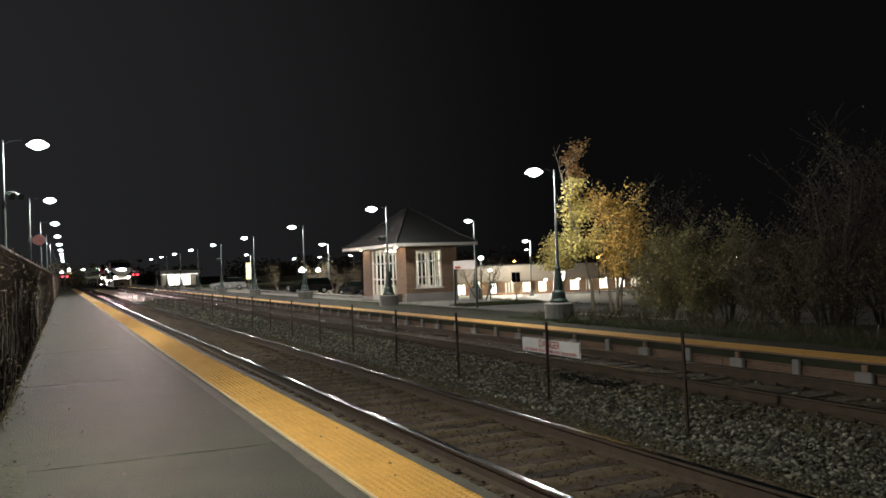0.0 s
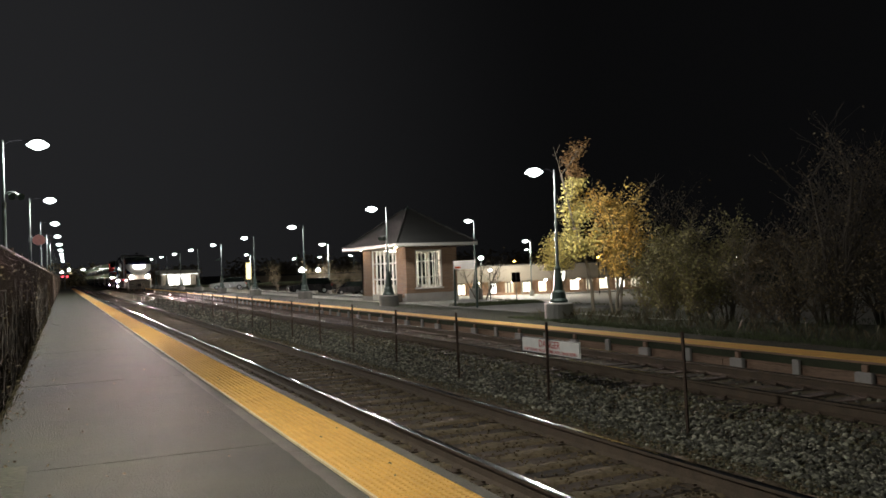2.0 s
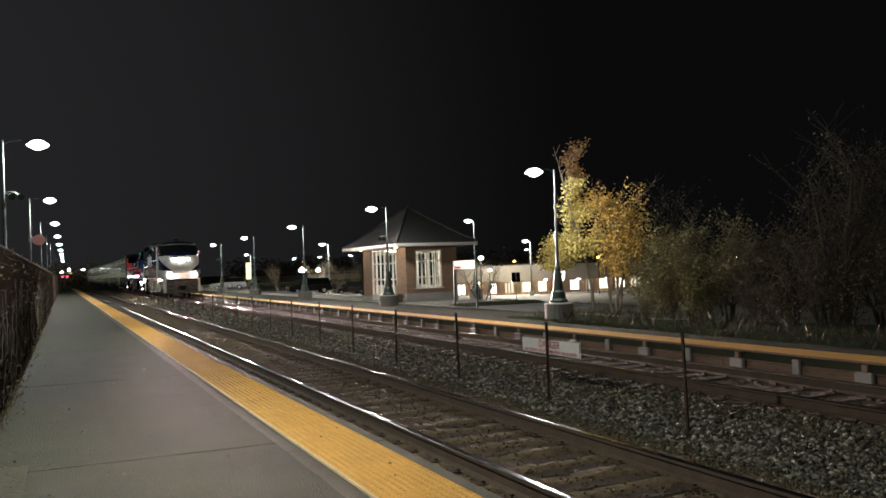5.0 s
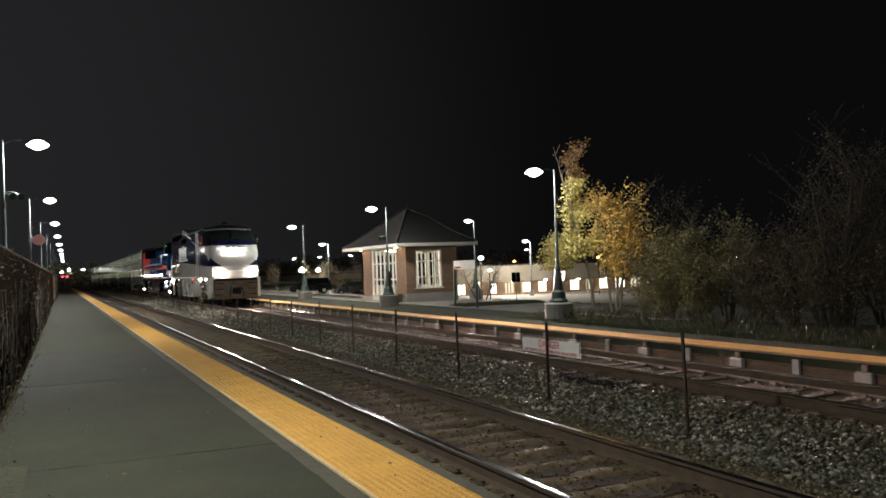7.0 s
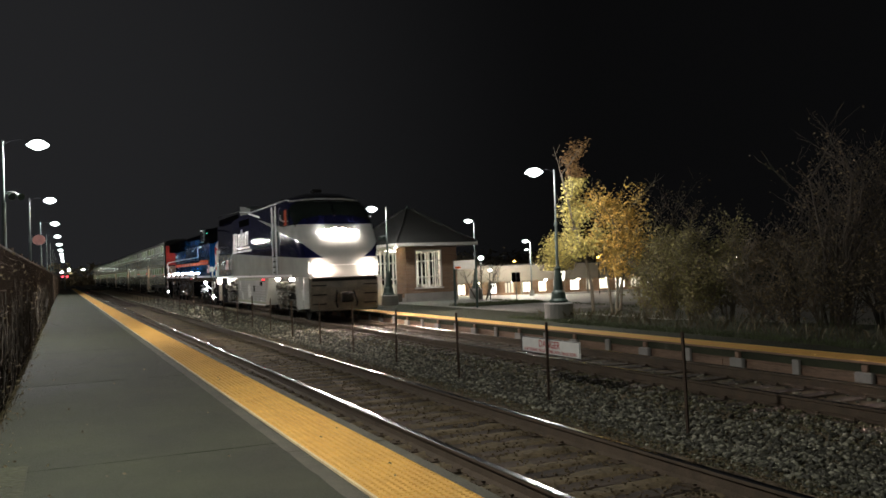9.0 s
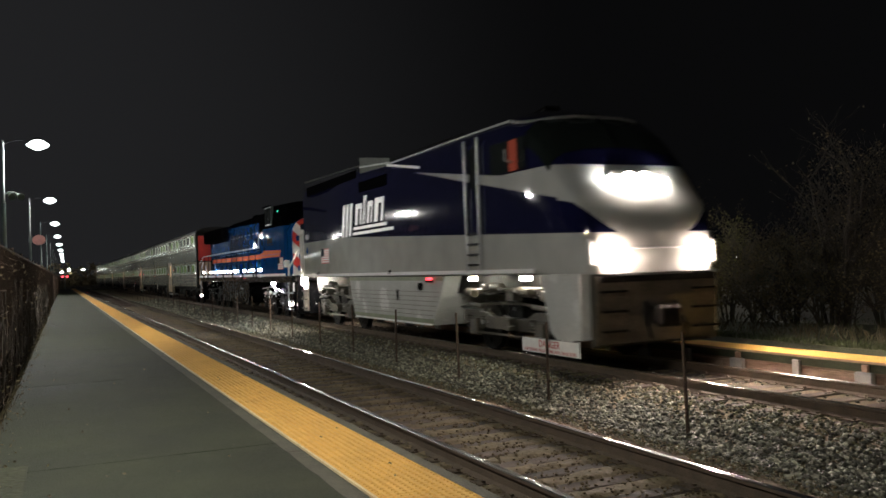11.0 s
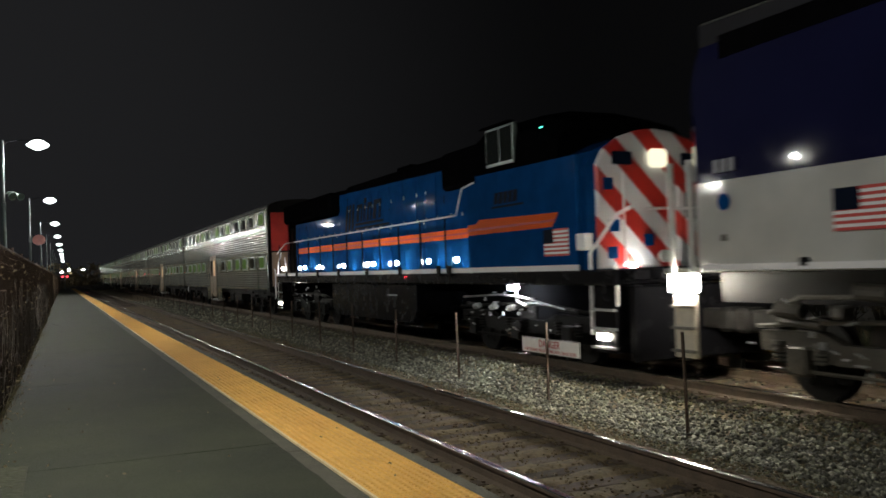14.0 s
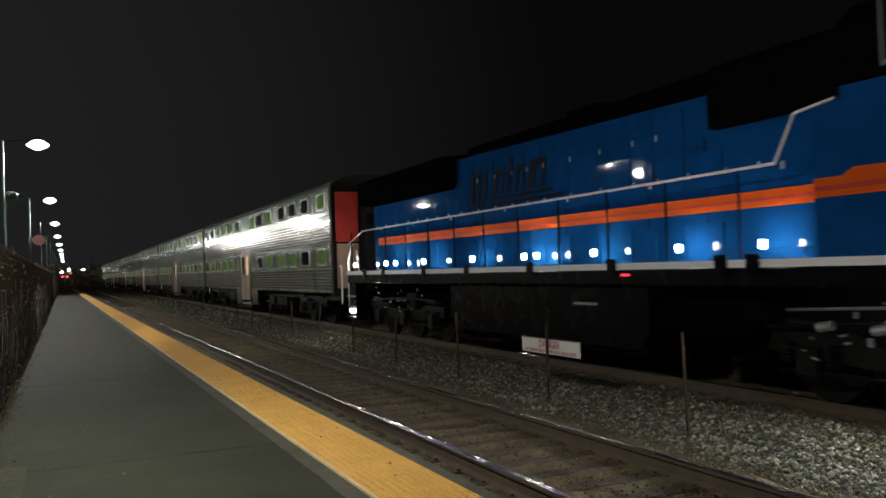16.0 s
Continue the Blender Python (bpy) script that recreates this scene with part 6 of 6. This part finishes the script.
    bars(win, [(wx0, wx0 + 0.07, y0 + 0.02, y0 + 0.1, wz0, wz1), (wx1 - 0.07, wx1, y0 + 0.02, y0 + 0.1, wz0, wz1), (wx0 + 0.071, wx1 - 0.071, y0 + 0.02, y0 + 0.1, wz1 - 0.07, wz1),
               (wx0 + 0.071, wx1 - 0.071, y0 + 0.02, y0 + 0.1, 1.9, 1.95), (wx0 + 0.071, wx1 - 0.071, y0 + 0.02, y0 + 0.1, 1.15, 1.2)])
    for k in (1, 2, 3):
        xx = wx0 + w * k / 4 + (0.05 if k == 2 else 0)
        bars(win, [(xx - 0.025, xx + 0.025, y0 + 0.018, y0 + 0.098, wz0 + 0.002, wz1 - 0.071)])
    pane = part("pane", box(B(), wx0 + 0.02, wx1 - 0.02, y0 + 0.055, y0 + 0.063, wz0 + 0.01, wz1 - 0.01), WINDOW_GLASS, win)
    pane.visible_shadow = False
    bay = part("glazed_bay", box(B(), x0 + 0.02, x0 + 0.12, 38.56, 42.14, 0.0, 0.3), TRIM, st, "tall glazed entrance bay")
    for k in range(7):
        y = 38.56 + 3.52 * k / 6
        part("mullion", box(B(), x0 + 0.03, x0 + 0.11, y, y + 0.06, 0.301, h), TRIM, bay)
    for z in (1.05, 1.85, h - 0.09):
        part("transom", box(B(), x0 + 0.035, x0 + 0.105, 38.56, 42.14, z, z + 0.06), TRIM, bay)
    pane = part("pane", box(B(), x0 + 0.066, x0 + 0.074, 38.58, 42.12, 0.3, h - 0.05), WINDOW_GLASS, bay)
    pane.visible_shadow = False
    # roof: eave slab, hip with a slight flare, finial
    ex0, ex1, ey0, ey1 = 14.15, 18.35, 36.55, 44.75
    part("eave", box(B(), ex0, ex1, ey0, ey1, h + 0.002, h + 0.16, 0.02), TRIM, st, "pale eave board")
    bm = B()
    rings = []
    for k, (f, z) in enumerate(((0.0, h + 0.161), (0.26, h + 0.60), (0.6, h + 1.28), (0.94, h + 1.98))):
        cx, cy = 16.4, 40.6
        rings.append([bm.verts.new((cx + (px - cx) * (1 - f) * (1.01 if k == 0 else 1), cy + (py - cy) * (1 - f), z)) for px, py in ((ex0, ey0), (ex1, ey0), (ex1, ey1), (ex0, ey1))])
    for a, b in zip(rings, rings[1:]):
        for k in range(4):
            bm.faces.new((a[k], a[(k + 1) % 4], b[(k + 1) % 4], b[k]))
    bm.faces.new(rings[-1])
    part("roof", bm, SHINGLE, st, "grey-green shingled hip roof")
    for k in range(4):
        bm = B()
        pts = [((ex0, ex1, ex1, ex0)[k], (ey0, ey0, ey1, ey1)[k])]
        px, py = pts[0]
        path = [Vector((16.4 + (px - 16.4) * (1 - f), 40.6 + (py - 40.6) * (1 - f), z + 0.02)) for f, z in ((0.0, h + 0.161), (0.26, h + 0.60), (0.6, h + 1.28), (0.94, h + 1.98))]
        part("ridge_cap", path_rod(bm, path, 0.05), SHINGLE, st)
    part("finial", turned(B(), [(0.14, h + 1.9), (0.1, h + 2.06), (0.03, h + 2.12), (0.015, h + 2.2)], 10, 16.4, 40.6), POST_GREEN, st)
    for y in (37.9, 43.0):
        part("soffit_light", turned(B(), [(0.05, h - 0.03), (0.05, h - 0.002)], 12, 14.62, y), emit("warm_soffit_light", (1.0, 0.78, 0.5), 110.0), st, "glowing soffit light")
    part("bin", box(B(), 14.55, 14.86, 37.75, 38.1, 0.02, 0.4, 0.03), BARK_DARK, st)


# ---------------------------------------------------------------- small things on the far platform
def build_far_furniture():
    bd = thing("notice_board", "white notice board between two dark posts", "sign", pose(14.5, 30.1, 0.2))
    for y in (-0.98, 0.98):
        part("post", box(B(), -0.035, 0.035, y - 0.035, y + 0.035, -0.1, 1.88, 0.006), POST_GREEN, bd)
    panel = part("panel", box(B(), -0.03, 0.03, -0.94, 0.94, 1.5, 1.84, 0.008), WHITE_SIGN, bd, "plain white panel")
    part("mark", box(B(), -0.036, -0.031, 0.3, 0.85, 1.53, 1.61), ORANGE, panel)
    bs = thing("road_sign", "dark square sign on a thin post, seen from behind", "sign", pose(39.0, 70.0, ground_z(39)))
    part("post", rod(B(), (0, 0, -0.1), (0, 0, 2.8), 0.04), POST_GREY, bs)
    part("panel", box(B(), -0.45, 0.45, -0.02, 0.02, 1.85, 2.75, 0.01), BLACK_PAINT, bs)
    # stepped concrete kerb of the lot
    for y0, y1, x in ((24, 36, 19.2), (46, 90, 19.2)):
        k = thing("kerb", "pale concrete kerb at the edge of the lot", "kerb", kind="structure")
        part("kerb_stone", box(B(), x, x + 0.16, y0, y1, ground_z(x) - 0.2, ground_z(x) + 0.14, 0.02), CONCRETE, k)


# ---------------------------------------------------------------- distance: shops, house, cars, lamps
SHOP_GLOW = emit("lit_shop_window", (1.0, 0.93, 0.74), 2.6)
SHOP_DIM = emit("dim_shop_window", (0.95, 0.85, 0.62), 0.9)
SHOP_BRIGHT = emit("bright_shop_window", (1.0, 0.98, 0.92), 3.0)
SIGN_YELLOW = emit("lit_yellow_sign", (1.0, 0.83, 0.35), 2.2)
SIGN_WHITE = emit("lit_white_sign", (1.0, 0.97, 0.85), 3.2)
AMBER = emit("amber_lamp_glow", (1.0, 0.55, 0.12), 14.0)
CAR_PAINT = mat("black_car_paint", (0.015, 0.014, 0.016), 0.22, var=0.2, scale=2, fine=30, bump=0.0)
CAR_PALE = mat("silver_car_paint", (0.35, 0.35, 0.35), 0.25, 0.4, var=0.1, scale=2, fine=30, bump=0.0)


def build_shops():
    sh = thing("shopping_strip", "long low cream shopping strip with lit windows", "building", pose(0, 96, 0))
    x0, x1 = 43.5, 84.0
    zb, zf, zt = -2.5, -0.25, 1.72
    part("roof", box(B(), x0, x1, -1.6, 14, zt, zt + 0.12), SHINGLE, sh)
    part("fascia", box(B(), x0, x1, -1.7, -1.4, zf, zt - 0.004, 0.02), STUCCO, sh, "cream fascia band")
    part("canopy", box(B(), x0, x1, -1.39, 0, zf, zf + 0.12), STUCCO, sh)
    part("pavement", box(B(), x0, x1, -2.4, 0.0, zb - 0.2, zb + 0.42, 0.02), CONCRETE, sh)
    rng = random.Random(6)
    x = x0
    k = 0
    while x < x1 - 2.9:
        w = rng.uniform(1.0, 1.7)
        gap = rng.uniform(0.8, 1.3)
        part("pier", box(B(), x, x + gap, 0.0, 0.3, zb, zf), BRICK, sh)
        part("stall_riser", box(B(), x + gap, x + gap + w, 0.02, 0.28, zb, zb + 0.75), BRICK, sh)
        part("wall", box(B(), x + gap, x + gap + w, 0.02, 0.28, zf - 0.25, zf), STUCCO, sh)
        win = part("window", box(B(), x + gap, x + gap + w, 0.16, 0.2, zb + 0.75, zf - 0.25), (SHOP_GLOW, SHOP_DIM, SHOP_BRIGHT, SHOP_DIM, SHOP_GLOW)[k % 5], sh, "lit shop window")
        for j in range(1, 3):
            part("mullion", box(B(), x + gap + w * j / 3 - 0.03, x + gap + w * j / 3 + 0.03, 0.08, 0.155, zb + 0.75, zf - 0.25), DARK_METAL, win)
        if k % 2 == 0:
            part("column", rod(B(), (x + 0.3, -1.5, zb + 0.42), (x + 0.3, -1.5, zf), 0.16, 0.14, 10), STUCCO, sh)
        if k % 2 == 1:
            part("downlight", turned(B(), [(0.16, zf - 0.12), (0.16, zf - 0.004)], 8, x + gap + w / 2, -0.8), emit("canopy_downlight", (1.0, 0.9, 0.68), 80.0), sh, "canopy downlight")
        x += w + gap
        k += 1
    part("back_wall", box(B(), x0, x1, 13.7, 14, zb, zt - 0.01), STUCCO, sh)
    part("end_wall", box(B(), x0, x0 + 0.3, 0.31, 13.69, zb, zt - 0.01), STUCCO, sh)
    part("lit_sign", box(B(), 58.5, 59.8, -1.86, -1.71, -0.45, 0.75, 0.03), SIGN_WHITE, sh, "small glowing white shop sign")


def build_far_buildings():
    hs = thing("house", "pale gabled house across the parking lot", "building", pose(51.5, 232, -2.3))
    part("wall", box(B(), -3.8, 3.8, 0, 9, -0.2, 3.5), STUCCO, hs)
    part("roof", prism(B(), [(-4.3, 3.4), (0.6, 5.5), (4.3, 3.4)], -0.4, 9.4), SHINGLE, hs)
    part("gable", prism(B(), [(-3.8, 3.5), (0.6, 5.38), (3.8, 3.5)], -0.02, 0.1), STUCCO, hs)
    for x in (-2.0, 1.6):
        part("window", box(B(), x - 0.5, x + 0.5, -0.05, -0.004, 1.0, 2.2), TRAIN_GLASS, hs)
    gs = thing("petrol_station", "brightly lit low roadside building", "building", pose(29.2, 236, -1.0))
    part("wall", box(B(), -4.5, 4.5, 1.0, 8, -0.3, 3.2), STUCCO, gs)
    part("roof", box(B(), -5.2, 5.2, -2.5, 8.4, 3.4, 4.4, 0.05), TRIM, gs)
    for k in range(3):
        part("window", box(B(), -2.8 + 2.0 * k, -1.1 + 2.0 * k, 0.9, 0.99, 0.5, 3.1), SHOP_BRIGHT, gs, "bright shop window")
    for x in (-4.6, 4.6):
        part("column", box(B(), x - 0.15, x + 0.15, -2.2, -1.9, -0.3, 3.4), TRIM, gs)
    part("soffit", box(B(), -4.5, 4.5, -2.2, 0.8, 3.3, 3.39), SHOP_BRIGHT, gs, "glowing canopy underside")
    ts = thing("roadside_sign", "tall glowing yellow roadside sign on a post", "sign", pose(28.25, 140, -1.5))
    part("post", box(B(), -0.15, 0.15, -0.1, 0.1, -0.2, 2.4), POST_GREY, ts)
    part("panel", box(B(), -0.36, 0.36, -0.15, 0.15, 2.45, 5.1, 0.03), SIGN_YELLOW, ts, "glowing yellow panel")
    low = thing("low_building", "long dim low building behind the lot", "building", pose(70, 250, -2.3))
    part("wall", box(B(), -14, 60, 0, 10, -0.2, 3.2), STUCCO, low)
    part("roof", box(B(), -14.5, 60.5, -0.5, 10.5, 3.2, 3.6), SHINGLE, low)


def car(m, paint, label):
    c = thing("car", label, "car", m, "parked cars")
    body = B()
    pts = [(-2.35, 0.32), (2.35, 0.32), (2.4, 0.6), (2.35, 0.9), (1.3, 1.0), (0.75, 1.06), (-2.2, 1.06), (-2.4, 0.7)]
    prism(body, pts, -0.9, 0.9)
    bmesh.ops.bevel(body, geom=body.edges[:], offset=0.05, segments=2, affect="EDGES")
    part("body", body, paint, c)
    gl = B()
    lo = [(-2.25, 1.05), (0.95, 1.05)]
    hi = [(-2.0, 1.66), (0.1, 1.68)]
    vs = [gl.verts.new((x, s * w, z)) for (x, z), w in ((lo[0], 0.84), (lo[1], 0.84), (hi[1], 0.68), (hi[0], 0.68)) for s in (-1, 1)]
    for a, b in ((0, 2), (2, 4), (4, 6), (6, 0)):
        gl.faces.new((vs[a], vs[b], vs[b + 1], vs[a + 1]))
    gl.faces.new((vs[0], vs[6], vs[4], vs[2]))
    gl.faces.new((vs[1], vs[3], vs[5], vs[7]))
    part("cabin_glass", gl, TRAIN_GLASS, c)
    part("roof", box(B(), -2.02, 0.12, -0.69, 0.69, 1.665, 1.72, 0.02), paint, c)
    for x in (-1.45, 1.5):
        for s in (-1, 1):
            w = part("wheel", rod(B(), (x, s * 0.72, 0.34), (x, s * 0.93, 0.34), 0.34, 0.34, 16), BLACK_PAINT, c)
            part("rim", rod(B(), (x, s * 0.931, 0.34), (x, s * 0.945, 0.34), 0.2, 0.18, 10), STEEL, w)
    for s in (-1, 1):
        part("headlight", box(B(), 2.33, 2.42, s * 0.65 - 0.18, s * 0.65 + 0.18, 0.66, 0.82, 0.02), STEEL, c)
        part("tail_light", box(B(), -2.43, -2.34, s * 0.7 - 0.12, s * 0.7 + 0.12, 0.75, 1.0, 0.02), RED_PAINT, c)
    return c


def far_lamp(x, y, z, glow, r, label, base=None, watts=0.0):
    lamp = thing("far_street_lamp", label, "street lamp", pose(x, y, 0), "far street lamps")
    g = ground_z(x) if base is None else base
    part("pole", rod(B(), (0, 0.1, g - 0.2), (0, 0.1, z + r), 0.06, 0.05, 6), DARK_METAL, lamp)
    part("globe", turned(B(), [(r * 0.4, z - r * 0.7), (r, z - r * 0.2), (r, z + r * 0.2), (r * 0.4, z + r * 0.7)], 10), glow, lamp, "glowing globe")
    if watts:
        d = bpy.data.lights.new("lamp_light", "POINT")
        d.energy, d.color, d.shadow_soft_size = watts, (1.0, 0.97, 0.9), 0.2
        ob = new("lamp_light", d)
        ob.parent, ob.location = lamp, (0, 0, z - r - 0.25)


def build_distance():
    car(pose(25.2, 92, ground_z(25.2), 0, 0, 176), CAR_PAINT, "black estate car parked across the lot")
    car(pose(35.6, 110, ground_z(35.6), 0, 0, 185), CAR_PAINT, "dark car parked further off in the lot")
    car(pose(21.0, 118, ground_z(21.0), 0, 0, 170), CAR_PALE, "silver car parked beside the platform lot")
    car(pose(44.0, 130, ground_z(44.0), 0, 0, 95), CAR_PALE, "silver car parked under a lot lamp")
    platform_lamp(pose(23.7, 47.7, -0.05, 0, 0, 35), -1, watts=LAMP_WATTS, tall=0.38)
    for x, y, z in ((28.1, 96.4, 5.0), (52.5, 182.6, 5.0), (56.3, 172.4, 5.0), (50.2, 196.0, 5.0), (51.0, 89.0, 4.65), (30, 150, 5.2), (92, 160, 5)):
        g = ground_z(x)
        parking_lamp(pose(x + 0.7, y, g), z - g, watts=4200.0 if y < 155 else 0.0)
    for x, y, z in ((20.9, 78.6, 2.0), (30.2, 105.8, 2.0)):
        far_lamp(x, y, z, LAMP_GLOW_FAR, 0.32, "low globe lamp in the lot")
    far_lamp(40.46, 80.0, 2.62, LAMP_GLOW, 0.3, "bright globe lamp before the shops", None, 800.0)
    far_lamp(41.5, 80.0, 1.3, LAMP_GLOW_FAR, 0.2, "small lantern on a post")
    far_lamp(71.2, 84.0, -0.5, AMBER, 0.2, "amber lamp behind the thicket")
    far_lamp(60.8, 88.0, 2.35, AMBER, 0.22, "amber lamp behind the trees")
    far_lamp(94.0, 100.0, 1.75, LAMP_GLOW_FAR, 0.24, "white lamp behind the thicket")
    far_lamp(75.0, 135.0, 2.4, AMBER, 0.25, "amber lamp beyond the shop roof", -2.3)
    for x, y, z in ((2.95, 294.3, 5.0), (7.37, 307.3, 5.0), (0.9, 290, 4.2)):
        far_lamp(x, y, z, LAMP_GLOW_FAR, 0.5, "far white street lamp beyond the crossing")
    # crossing signals beyond the platform end
    for x, y in ((1.0, 171.0), (13.6, 176.0)):
        s = thing("crossing_signal", "railway crossing signal with glowing red lamps", "railway signal", pose(x, y, -0.1), "crossing signals")
        part("mast", rod(B(), (0, 0, -0.2), (0, 0, 3.6), 0.06), STEEL, s)
        part("crossbuck", box(B(), -0.6, 0.6, -0.03, 0.0, 3.1, 3.3), LOGO_WHITE, s)
        for d in (-0.4, 0.4):
            part("lamp", rod(B(), (d, -0.1, 2.5), (d, -0.16, 2.5), 0.17, 0.17, 12), RED_LIGHT, s, "glowing red lamp")
            part("visor", rod(B(), (d, -0.09, 2.5), (d, -0.06, 2.5), 0.27, 0.27, 12), BLACK_PAINT, s)
    road = thing("road", "cross street at the level crossing", "road", kind="structure")
    part("surface", box(B(), -80, 80, 168, 178, -0.5, -0.02), ASPHALT, road)


build_ground()
build_trees()
build_far_woods()
build_station()
build_far_furniture()
build_shops()
build_far_buildings()
build_distance()
build_lamps()
build_middle_fence()
build_weeds()
build_left_fence()
build_ballast()
build_track(NEAR_RAILS, "near railway track with dirty wooden ties", 2.2, 90)
build_track(FAR_RAILS, "far railway track with polished rails", 3.0, 90)
build_near_platform()
build_far_platform()


# ---------------------------------------------------------------- motion of the train
def train_y(t):
    """Distance along the track of the front of the first passenger car; the train brakes into the station."""
    d = (t - 12.0) / 4
    return 47.382 - 28.5643 * d + 6.92069 * d ** 2 + 0.32886 * d ** 3 - 0.12896 * d ** 4 - 0.06331 * d ** 5


def motions():
    times = [0.5 * k for k in range(33)]
    for ob, off in [(LEAD_ENGINE, -0.45), (SECOND_ENGINE, 0.0)] + [(c, 25.9 * k) for k, c in enumerate(CARS)]:
        walk(ob, [(t, pose(TRACK_X, train_y(t) + off, 0)) for t in times])
    ticks = [k / 30 for k in range(0, 211)] + [7 + 2 * k / 30 for k in range(1, 136)]
    for ob in LEAD_WHEELS + SECOND_WHEELS:
        x, y, z = ob.location
        walk(ob, [(t, pose(x, y, z, math.degrees((train_y(0) - train_y(t)) / 0.5))) for t in ticks])


motions()
